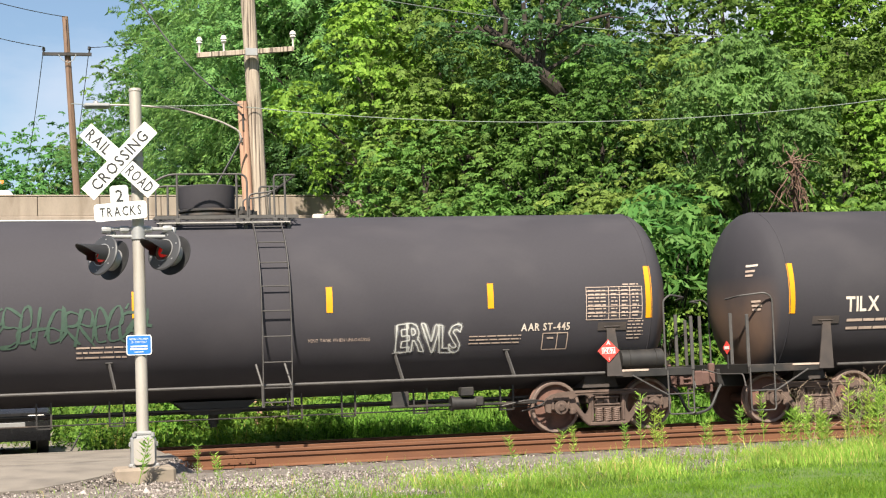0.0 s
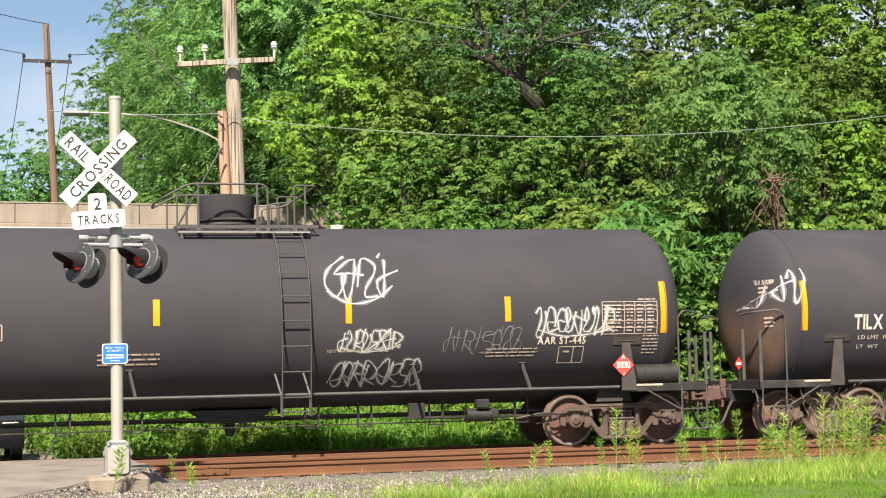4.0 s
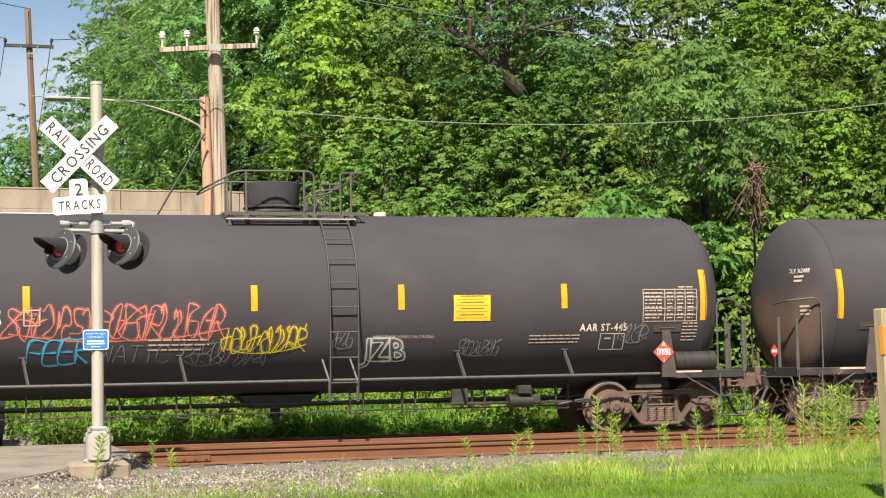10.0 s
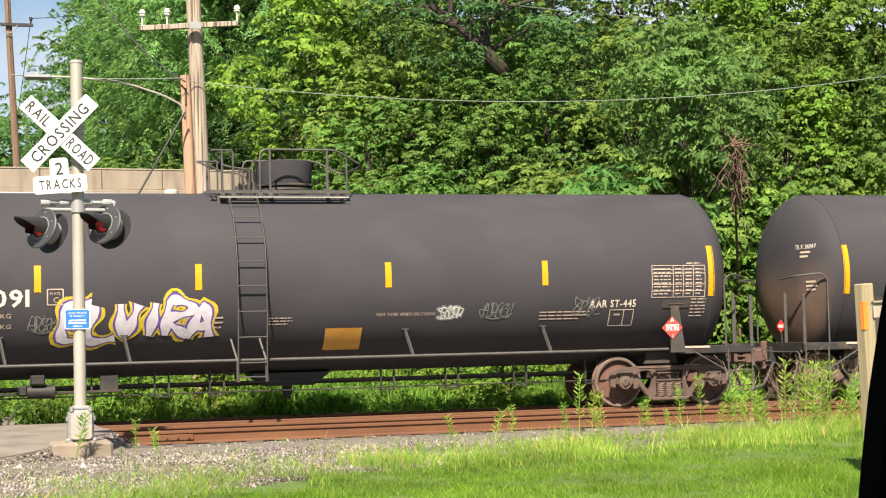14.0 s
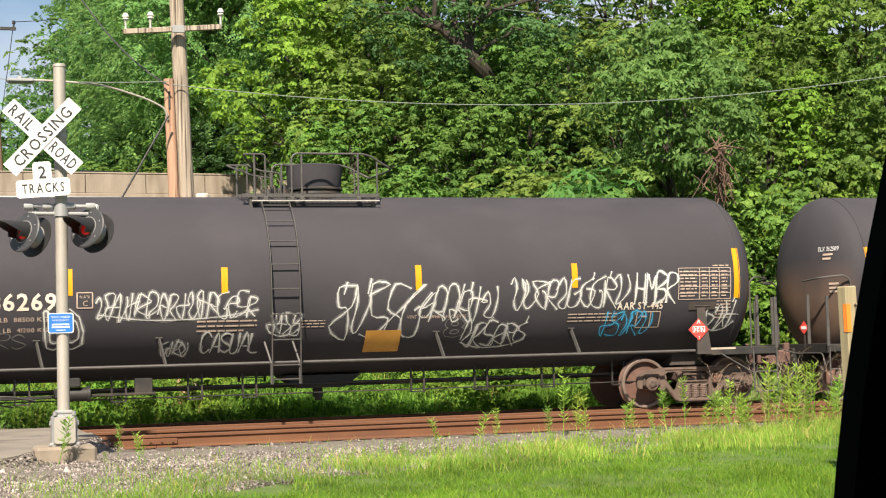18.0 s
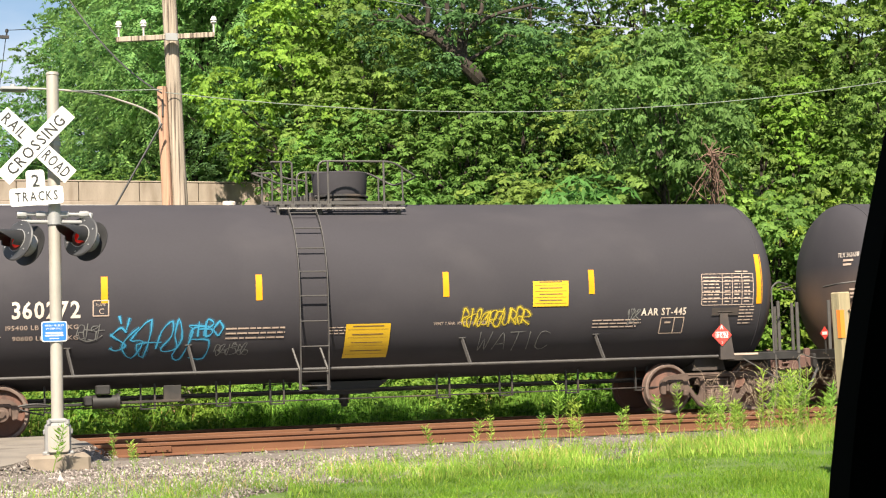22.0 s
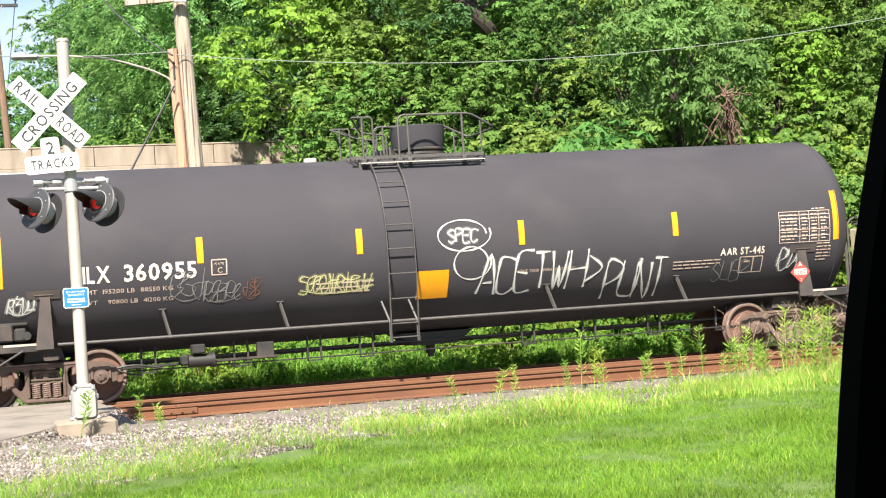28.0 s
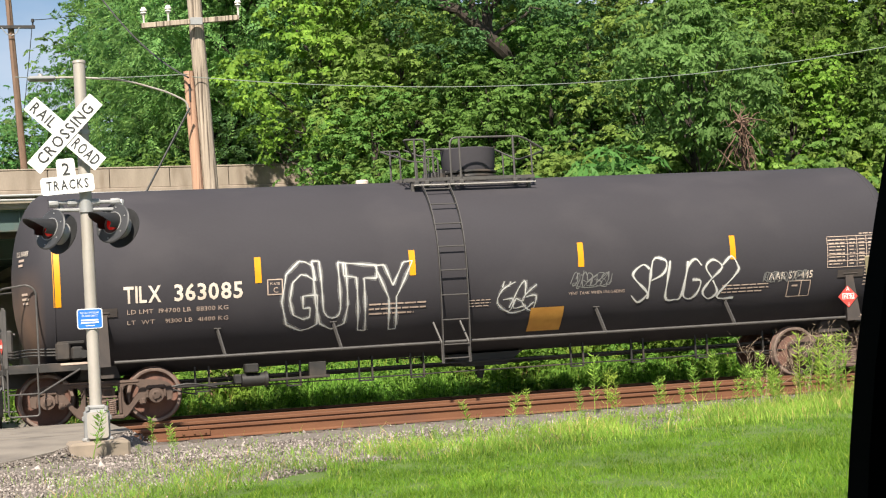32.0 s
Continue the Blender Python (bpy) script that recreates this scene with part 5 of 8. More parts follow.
sp = pole_thing("pole_stub", (4.965, 10.36, ground_z(4.965, 10.36)), (4.745, 10.36, 6.93), 0.135, 0.105, M["woodred"], "short orange-brown wooden pole beside the utility pole", "pole")
sb = Vector(sp.matrix_basis.translation)
bm = B()
pts = bend([Vector(v) - sb for v in ((4.70, 10.23, 6.05), (4.66, 10.23, 6.28), (4.29, 10.2, 6.47), (3.4, 10.14, 6.74), (2.4, 10.1, 6.80), (1.95, 10.1, 6.80))], 0.3, 4)
tube(bm, pts, 0.022, 8)
arm = part("lamp_arm", bm, M["alu"], sp, "thin curved metal street lamp arm")
bm = B()
box(bm, Vector((1.72, 10.1, 6.78)) - sb, (0.55, 0.24, 0.10), bevel=0.04)
lathe(bm, [(0.0, 0.11), (0.05, 0.10), (0.06, 0.04)], 10, Matrix.Translation(Vector((1.7, 10.1, 6.78)) - sb))
part("luminaire", bm, M["galv"], sp, "flat grey street lamp head")
bm = B()
rod(bm, Vector((4.74, 10.24, 6.3)) - sb, Vector((4.74, 10.24, 6.65)) - sb, 0.02, 8)
part("conduit", bm, M["wire"], sp)

fp = pole_thing("utility_pole", (2.95, 43.7, ground_z(2.95, 43.7)), (2.23, 43.7, 15.95), 0.17, 0.12, M["woodfar"], "distant brown wooden utility pole with a cross-arm", "utility pole", 0.6)
fb = Vector(fp.matrix_basis.translation)
bm = B()
box(bm, Vector((2.27, 43.5, 14.37)) - fb, (1.95, 0.11, 0.13), bevel=0.01)
part("cross_arm", bm, M["frame"], fp, "dark wooden cross-arm")
for x in (1.36, 3.16):
    bm = B()
    lathe(bm, [(0.0, 0.26), (0.06, 0.24), (0.07, 0.12), (0.03, 0.1), (0.03, 0.0)], 8, Matrix.Translation(Vector((x, 43.5, 14.42 + (x - 2.27) * 0.035)) - fb))
    part("insulator", bm, M["lampblack"], fp)
bm = B()
for s in (-1, 1):
    tube(bm, bend([Vector((2.28 + s * 0.35, 43.45, 14.36)) - fb, Vector((2.30 + s * 0.2, 43.45, 14.1)) - fb, Vector((2.31, 43.45, 14.02)) - fb], 0.1), 0.02, 5)
part("arm_brace", bm, M["galv"], fp)


def cable(label, a, b, sag, r, material=None, n=16):
    a, b = Vector(a), Vector(b)
    bm = B()
    tube(bm, [a.lerp(b, t) + Vector((0, 0, -sag * 4 * t * (1 - t))) for t in np.linspace(0, 1, n)], r, 5)
    ob = part("overhead_wire", bm, material or M["wire"])
    return tagged(ob, label, "wire", "overhead wires")


GREYWIRE = "thin grey overhead wire between the poles"
cable(GREYWIRE, (4.80, 10.2, 6.79), (26.0, 8.0, 8.06), 0.94, 0.010, M["wiregrey"], 28)
cable(GREYWIRE, (4.70, 10.0, 6.82), (1.2, 10.2, 6.84), 0.05, 0.010, M["wiregrey"])
cable("black service cable slung from the pole stub", (2.4, 14.0, 10.9), (4.70, 10.05, 6.75), 0.5, 0.018)
cable("black guy wire slanting down from the pole stub", (4.68, 9.97, 6.1), (1.02, 10.0, -0.3), 0.0, 0.022)
cable(GREYWIRE, (9.0, 16.3, 10.6), (26.0, 24.5, 11.6), 0.35, 0.014, M["wiregrey"])
for x0, x1, y1, z1 in ((1.36, -6.0, 20.0, 12.5), (3.16, 12.0, 60.0, 20.0), (1.36, 0.6, 60, 11.0), (3.16, 2.6, 58.0, 9.5), (2.23, -6.5, 20.0, 13.5)):
    cable("thin wire strung from the distant pole", (x0, 43.5, 14.65 if x0 != 2.23 else 15.9), (x1, y1, z1), 0.4, 0.016)

# ---- the road bridge ----
BR = pose(0, 27.8, 0, 0, 0, 4.4)


def bridge_piece(name, c, s, material, label="", bevel=0.02, parent=None):
    bm = B()
    box(bm, c, s, bevel=bevel)
    return part(name, bm, material, parent or bridge, label)


bridge = thing("bridge", BR, "concrete road bridge on teal steel girders", "bridge", kind="structure")
for k in range(-18, 22):
    x = 1.72 + k * 1.9
    bridge_piece("parapet_panel", (x, 0.12, 6.56), (1.88, 0.26, 0.60), M["parapet"], "stained tan concrete parapet panel", 0.015)
bridge_piece("parapet_cap", (3.5, 0.12, 6.895), (76, 0.285, 0.06), M["parapet"], "darker weathered cap")
bridge_piece("deck_edge", (3.5, 0.10, 6.19), (76, 0.36, 0.13), M["parapet"], "", 0.02)
bridge_piece("parapet_backing", (3.5, 0.285, 6.54), (75.9, 0.06, 0.58), M["concrete"], "", 0.005)
bridge_piece("deck_fascia", (3.5, 0.22, 5.91), (76, 0.24, 0.42), M["concrete"], "", 0.02)
for z, y in ((6.10, -0.14), (5.96, -0.10)):
    bm = B()
    rod(bm, (-34, y, z), (41, y, z), 0.04, 8)
    part("conduit", bm, M["galv"], bridge, "pale conduit along the bridge")
# depth of the deck is assumed, wide enough to keep its underside dark
bridge_piece("deck_slab", (3.5, 13.3, 5.44), (76, 25.7, 0.2), M["concrete"], "")
bridge_piece("far_parapet", (3.5, 26.2, 6.45), (76, 0.3, 0.9), M["concrete"], "")
for j in range(6):
    y = 0.55 + j * 4.6
    bm = B()
    h = 0.0 if j == 0 else -0.56
    y = 0.42 if j == 0 else y
    box(bm, (3.5, y, 5.68 + h), (76, 0.36, 0.04))
    box(bm, (3.5, y, 5.05 + h), (76, 0.42, 0.04))
    box(bm, (3.5, y, 5.365 + h), (76, 0.03, 0.60))
    if j == 0:
        for k in range(-16, 20):
            box(bm, (k * 1.8, y - 0.08, 5.365), (0.02, 0.13, 0.60))
    part("girder", bm, M["teal"], bridge, "teal painted steel girder")
for x in (2.85, -7.5):
    for y in (0.9, 8, 15, 22):
        bridge_piece("pier_column", (x, y, 1.75), (0.74, 0.8, 4.7), M["concrete"], "concrete pier column", 0.03)
    bridge_piece("pier_cap", (x, 12.2, 4.28), (0.95, 23, 0.36), M["concrete"], "", 0.03)
bridge_piece("abutment_wall", (14.2, 13.5, 2.2), (0.6, 25, 5.7), M["concrete"], "concrete abutment")
# made-up back wall, shuts out daylight from beyond the bridge
bridge_piece("abutment_wall", (8.7, 25.4, 2.2), (11.5, 0.6, 5.7), M["concrete"], "added wall that blocks the light from behind the bridge")
bridge_piece("abutment_wall", (-16, 13.5, 2.2), (0.6, 25, 5.7), M["concrete"], "concrete abutment")

# height limit signs on the pier
sg = thing("clearance_sign", pose(2.62, 24.6, 2.15, 0, 0, -3), "yellow diamond height limit sign on the bridge pier", "road sign")
bm = B()
slab(bm, [(0, -0.55), (0.47, 0), (0, 0.55), (-0.47, 0)], 0.006)
part("sign_face", bm, M["paleyellow"], sg)
flat_words("13-11\"", 0.24, M["black"], sg, pose(0.0, 0, -0.12), width=0.66)
for s in (-1, 1):
    bm = B()
    slab(bm, [(-0.10, s * 0.22), (0.10, s * 0.22), (0.10, s * 0.30), (0.17, s * 0.30), (0, s * 0.44), (-0.17, s * 0.30), (-0.10, s * 0.30)][:: s], 0.003, pose(0, -0.004, 0))
    part("arrow", bm, M["black"], sg)
bm = B()
rod(bm, (0.0, 0.04, -0.5), (0.0, 0.04, ground_z(2.62, 24.6) - 2.25), 0.03, 8)
part("sign_post", bm, M["galv"], sg)
s2 = thing("warning_sign", pose(2.36, 25.0, 2.15, 0, 0, 40), "yellow warning sign turned aside by the pier", "road sign")
bm = B()
slab(bm, [(0, -0.42), (0.38, 0), (0, 0.42), (-0.38, 0)], 0.006)
part("sign_face", bm, M["paleyellow"], s2)
bm = B()
rod(bm, (0.0, 0.04, -0.4), (0.0, 0.04, ground_z(2.36, 25) - 2.25), 0.03, 8)
part("sign_post", bm, M["galv"], s2)

# ---- wooden post in the grass ----
gp = ground_z(9.05, -9.02)
post = thing("wooden_post", pose(9.12, -9.02, gp, 0, -1.6, 8), "weathered wooden post with an orange tag and a board", "post")
bm = B()
box(bm, (0, 0, 0.86), (0.145, 0.145, 2.2), bevel=0.012)
part("post_shaft", bm, M["postwood"], post)
bm = B()
box(bm, (0.20, -0.085, 1.68), (0.34, 0.025, 0.16), bevel=0.004)
box(bm, (0.20, -0.10, 1.765), (0.36, 0.05, 0.02), bevel=0.003)
part("board", bm, M["wood"], post, "small grey board nailed across")
bm = B()
box(bm, (-0.055, -0.075, 1.63), (0.055, 0.006, 0.29))
box(bm, (-0.075, -0.045, 1.63), (0.006, 0.055, 0.29))
part("tag", bm, M["orange"], post, "bright orange reflective tag")

# ---- frame of the car window beside the camera ----
bm = B()
p0, p1 = Vector((0.3372, -23.6218, 1.0581)), Vector((0.3685, -23.6218, 1.2158))
d = (p1 - p0)
pts = [p0 + d * t + Vector((0.012 * abs(t - 0.45) ** 1.6 - 0.004, 0, 0)) for t in np.linspace(-2.2, 2.6, 25)]
sec = [(0.0, 0.0), (0.002, -0.012), (0.012, -0.02), (0.20, -0.02), (0.20, 0.05), (0.06, 0.05), (0.022, 0.03)]
rings = [[bm.verts.new(p + Vector((x, y, 0))) for x, y in sec] for p in pts]
for a, b in zip(rings, rings[1:]):
    for k in range(len(sec)):
        bm.faces.new((a[k], a[(k + 1) % len(sec)], b[(k + 1) % len(sec)], b[k]))
bm.faces.new(rings[0])
bm.faces.new(rings[-1])
wf = part("window_pillar", bm, M["pillar"])
tagged(wf, "matt black slanting pillar of a car window", "car pillar", kind="structure")


# unseen car shell round the camera, added to keep sun off the pillar
cabin = thing("car_cabin", pose(0, 0, 0), "unseen car shell added round the camera to shade the pillar", "car interior", kind="structure")
for nm, c, sz in (("roof_lining", (-0.15, -24.45, 1.52), (2.7, 1.75, 0.07)), ("door_panel", (-0.15, -23.66, 0.62), (2.7, 0.12, 0.62)), ("far_door", (-0.15, -25.3, 0.85), (2.7, 0.10, 1.3)),
                  ("seat_back", (-1.46, -24.45, 0.85), (0.14, 1.6, 1.3)), ("dashboard", (1.16, -24.45, 0.72), (0.4, 1.6, 0.7)), ("window_pillar", (-1.2, -23.66, 1.2), (0.14, 0.1, 0.6)), ("car_floor", (-0.15, -24.45, 0.28), (2.7, 1.75, 0.06))):
    bm = B()
    box(bm, c, sz, bevel=0.025)
    part(nm, bm, M["pillar"], cabin)


# ---- vehicles ----
def wheel_at(car, x, y, r):
    bm = B()
    lathe(bm, [(0.0, 0.0), (r * 0.55, 0.0), (r * 0.6, 0.02), (r * 0.95, 0.02), (r, -0.02), (r, -0.2), (0, -0.2)], 20, pose(x, y, r) @ Matrix.Rotation(radians(90 if y < 0 else -90), 4, "X"))
    part("wheel", bm, M["lampblack"], car)


# unseen underbody and wheels, added so that the shell stands on the ground
bm = B()
box(bm, (-0.15, -24.45, 0.10), (2.5, 1.5, 0.32), bevel=0.05)
part("underbody", bm, M["pillar"], cabin)
for wx in (-1.05, 0.8):
    for wy in (-1.15, 0.35):
        bm = B()
        m = Matrix.Translation((wx, -24.05 + wy, 0.04)) @ Matrix.Rotation(radians(90 if wy < 0 else -90), 4, "X")
        lathe(bm, [(0.0, 0.0), (0.18, 0.0), (0.20, 0.02), (0.31, 0.02), (0.33, -0.02), (0.33, -0.16), (0, -0.16)], 20, m)
        part("wheel", bm, M["lampblack"], cabin)


def profile_body(bm, outline, width):
    """Side outline (x, z) run across the width, tucked in above the waist."""
    n = len(outline)
    zmax = max(z for _, z in outline)
    rows = []
    for t in (-1, -0.92, 0.92, 1):
        row = []
        for x, z in outline:
            k = 1 if abs(t) < 1 else 0.0
            tuck = 0.12 * max(0, z - 0.95) / max(0.1, zmax - 0.95)
            row.append(bm.verts.new((x * (1 if k else 0.985), t * (width / 2) * (1 - tuck), z - (0 if k else 0.02))))
        rows.append(row)
    for a, b in zip(rows, rows[1:]):
        for k in range(n):
            bm.faces.new((a[k], a[(k + 1) % n], b[(k + 1) % n], b[k]))
    bm.faces.new(rows[0])
    bm.faces.new(list(reversed(rows[-1])))
    return bm


suv = thing("car", pose(-0.35, 11.6, -0.28, 0, 0, -88), "dark car waiting on the road behind the train", "car")
bm = B()
profile_body(bm, [(-2.2, 0.3), (2.15, 0.3), (2.25, 0.55), (2.2, 0.85), (1.9, 0.98), (1.05, 1.06), (0.45, 1.58), (-1.6, 1.62), (-2.15, 1.1)], 1.86)
part("body", bm, M["carpaint"], suv, "glossy dark body")
bm = B()
box(bm, (0.77, 0, 1.33), (0.02, 1.42, 0.62), pose(0, 0, 0) @ Matrix.Translation((0.77, 0, 1.33)) @ Matrix.Rotation(radians(-49), 4, "Y") @ Matrix.Translation((-0.77, 0, -1.33)))
part("windscreen", bm, M["glassdark"], suv)
for s in (-1, 1):
    bm = B()
    box(bm, (2.2, s * 0.66, 0.74), (0.1, 0.34, 0.14), bevel=0.03)
    part("headlight", bm, M["glassins"], suv)
    bm = B()
    box(bm, (0.85, s * 1.0, 1.1), (0.14, 0.2, 0.14), bevel=0.04)
    part("mirror", bm, M["carpaint"], suv)
    for x in (-1.35, 1.4):
        wheel_at(suv, x, s * 0.90, 0.34)
bm = B()
box(bm, (2.235, 0, 0.62), (0.05, 0.9, 0.10), bevel=0.01)
part("grille", bm, M["galv"], suv)

LANE = 31.3


def lane_pose(x):
    return BR @ pose(x, LANE - 27.8, 5.55)


van = thing("van", lane_pose(0), "white van with a ladder rack on the bridge", "van")
bm = B()
profile_body(bm, [(-2.4, 0.35), (2.5, 0.35), (2.6, 0.9), (1.9, 1.15), (1.35, 1.82), (-2.3, 1.92), (-2.45, 1.7)], 1.95)
part("body", bm, M["vanwhite"], van, "white painted body")
bm = B()
for s in (-1, 1):
    rod(bm, (-2.2, s * 0.7, 2.08), (1.1, s * 0.7, 2.08), 0.035, 6)
    for x in (-2.0, -0.5, 0.9):
        rod(bm, (x, s * 0.7, 1.85), (x, s * 0.7, 2.08), 0.025, 6)
for k in range(5):
    rod(bm, (-2.0 + k * 0.75, -0.7, 2.09), (-2.0 + k * 0.75, 0.7, 2.09), 0.02, 6)
part("roof_rack", bm, M["galv"], van)
bm = B()
for s in (-0.35, -0.05):
    box(bm, (-0.6, s, 2.16), (3.6, 0.05, 0.08))
part("ladder", bm, M["orange"], van, "orange ladder")
for x in (-1.5, 1.6):
    for s in (-1, 1):
        wheel_at(van, x, s * 0.95, 0.36)

lorry = thing("truck", lane_pose(0), "red tractor truck drawing a long grey ribbed trailer", "truck")
bm = B()
profile_body(bm, [(3.9, 0.5), (6.5, 0.5), (6.6, 1.1), (5.7, 1.3), (5.45, 1.82), (3.95, 1.88)], 2.3)
part("cab", bm, M["redsign"], lorry, "red cab")
bm = B()
box(bm, (5.58, 0, 1.55), (0.05, 1.8, 0.42), bevel=0.01)
part("windscreen", bm, M["glassdark"], lorry)
bm = B()
box(bm, (-1.4, 0, 1.60), (8.0, 2.35, 1.45), bevel=0.03)
box(bm, (-1.4, 0, 0.78), (8.0, 1.0, 0.2))
tr = part("trailer", bm, M["trailergrey"], lorry, "pale grey open trailer")
for k in range(10):
    bm = B()
    box(bm, (-5.2 + k * 0.84, -1.20, 1.62), (0.16, 0.10, 1.42), bevel=0.01)
    part("rib", bm, M["vanwhite"], tr)
bm = B()
box(bm, (-1.4, -1.2, 2.36), (8.1, 0.14, 0.12), bevel=0.01)
part("top_rail", bm, M["lampgrey"], tr)
for x in (-4.6, -3.4, 3.2, 5.6):
    for s in (-1, 1):
        wheel_at(lorry, x, s * 1.05, 0.48)

pick = thing("pickup_truck", lane_pose(0), "dark pickup truck with a tool rack on the bridge", "pickup truck")
bm = B()
profile_body(bm, [(-2.6, 0.5), (2.6, 0.5), (2.65, 1.0), (1.5, 1.12), (0.9, 1.7), (-0.5, 1.74), (-0.75, 1.12), (-2.65, 1.1)], 1.9)
part("body", bm, M["carpaint"], pick, "dark painted body")
bm = B()
for s in (-1, 1):
    for x in (-2.4, -0.9):
        rod(bm, (x, s * 0.8, 1.1), (x, s * 0.8, 1.75), 0.03, 6)
    rod(bm, (-2.5, s * 0.8, 1.75), (-0.8, s * 0.8, 1.75), 0.03, 6)
part("rack", bm, M["galv"], pick)
for x in (-1.7, 1.7):
    for s in (-1, 1):
        wheel_at(pick, x, s * 0.9, 0.38)
# when each passes: seconds, place along the bridge then, metres a second
PASSING = ((van, 0.2, 3.3, 22.5), (lorry, 23.2, 3.9, 21.5), (pick, 18.0, 5.4, 21.5))


# ---- foliage ----
def unit(v):
    return v / np.maximum(1e-9, np.linalg.norm(v, axis=-1, keepdims=True))


def leaves(rng, at, along, length, width, droop=0.25, curl=0.15, facing=None):
    """Diamond leaves folded a little along their length: (n, 4, 3) corners."""
    n = len(at)
    along = unit(along + np.array((0, 0, -droop)))
    up = np.array((0, 0, 1.0)) if facing is None else facing
    side = unit(np.cross(along, rng.normal(size=(n, 3)) * 0.45 + up))
    nrm = np.cross(along, side)
    L = (length * rng.uniform(0.7, 1.3, n))[:, None]
    W = (width * rng.uniform(0.7, 1.3, n))[:, None]
    mid = at + along * L * 0.45 + nrm * L * curl
    return np.stack((at, mid + side * W / 2, at + along * L, mid - side * W / 2), axis=1)


def crown_leaves(rng, lobes, sprays, per, length, width, droop=0.3, up=0.9, flat=0.62, pinnate=False):
    """Sprays of leaves over the outside of many lobes (centre, radius)."""
    out = []
    for c, r in lobes:
        d = unit(rng.normal(size=(sprays, 3)) + np.array((0, 0, up)))
        p = c + d * r * rng.uniform(0.72, 1.12, sprays)[:, None] * np.array((1, 1, flat))
        if pinnate:
            # leaflets in two rows along a drooping stalk
            stalk = unit(d + rng.normal(size=d.shape) * 0.5 + np.array((0, 0, -0.15)))
            t = np.linspace(0.1, 1, per)
            base = p[:, None] + stalk[:, None] * (t[None, :, None] * length * 3.0) + np.array((0, 0, -1)) * (t ** 2)[None, :, None] * length * 1.3
            across = unit(np.cross(stalk, np.array(SUN_DIR) + rng.normal(size=stalk.shape) * 0.3))
            sgn = np.where(np.arange(per) % 2 == 0, 1, -1)
            dirs = across[:, None] * sgn[None, :, None] + stalk[:, None] * 0.5
            out.append(leaves(rng, base.reshape(-1, 3), dirs.reshape(-1, 3), length, width, droop, facing=np.array(SUN_DIR)))
        else:
            # small domes of overlapping leaves, with gaps between
            n = sprays * per
            dome = rng.uniform(1.3, 2.6, sprays).repeat(per)[:, None] * length
            face = unit(rng.normal(size=(n, 3)) * 0.5 + np.repeat(d, per, 0) * 1.0 + np.array((0, 0, 0.65)))
            base = np.repeat(p, per, 0) + face * dome * np.array((1, 1, 0.6))
            dirs = unit(np.cross(face, rng.normal(size=(n, 3)))) + np.array((0, 0, -0.5)) * (1 - face[:, 2:])
            out.append(leaves(rng, base, dirs, length, width, droop, facing=face))
    return np.concatenate(out)


def limb_points(a, b, rng, wob):
    a, b = Vector(a), Vector(b)
    return [a.lerp(b, t) + Vector(rng.normal(size=3)) * wob * math.sin(math.pi * t) + Vector((0, 0, wob * 1.5 * math.sin(math.pi * t))) for t in np.linspace(0, 1, 6)]


def tree(name, seed, height, spread, low, kind, label, category, lobes_n=46, sprays=24, per=13, length=0.22, width=0.10, trunk=0.16, lobe=(0.6, 1.35), pinnate=False, droop=0.3):
    """Trunk, limbs, and a crown of many leaf sprays on uneven lobes, from the height low upwards."""
    rng = np.random.default_rng(seed)
    t = thing(name, pose(0, 0, 0), label, category)
    lean = rng.normal(size=2) * 0.35
    top = Vector((lean[0], lean[1], height * 0.8))
    bm = B()
    tube(bm, limb_points((0, 0, -0.5), top, rng, 0.12), trunk, 9, taper=trunk * 0.25)
    part("trunk", bm, M["bark"], t)
    mid, half = (low + height) / 2, (height - low) / 2
    lobes = []
    bm = B()
    for k in range(lobes_n):
        d = unit(rng.normal(size=3))
        q = rng.uniform(0.35, 1.0) ** 0.5
        r = rng.uniform(*lobe)
        # narrower towards the top, ragged all round
        z = mid + d[2] * half * q * 0.95
        w = spread * (1.0 - 0.45 * max(0, (z - mid) / half)) * rng.uniform(0.8, 1.1)
        c = np.array((d[0] * w * q + lean[0] * z / height, d[1] * w * q + lean[1] * z / height, z))
        lobes.append((c, r))
        if k % 3 == 0:
            s = top * min(0.95, max(0.12, (z - 0.8) / height))
            tube(bm, limb_points(s, c, rng, 0.10), trunk * 0.34, 5, taper=0.012)
    part("branch_frame", bm, M["bark"], t)
    quads("crown", crown_leaves(rng, lobes, sprays, per, length, width, droop, pinnate=pinnate), GREEN[kind], t)
    return t


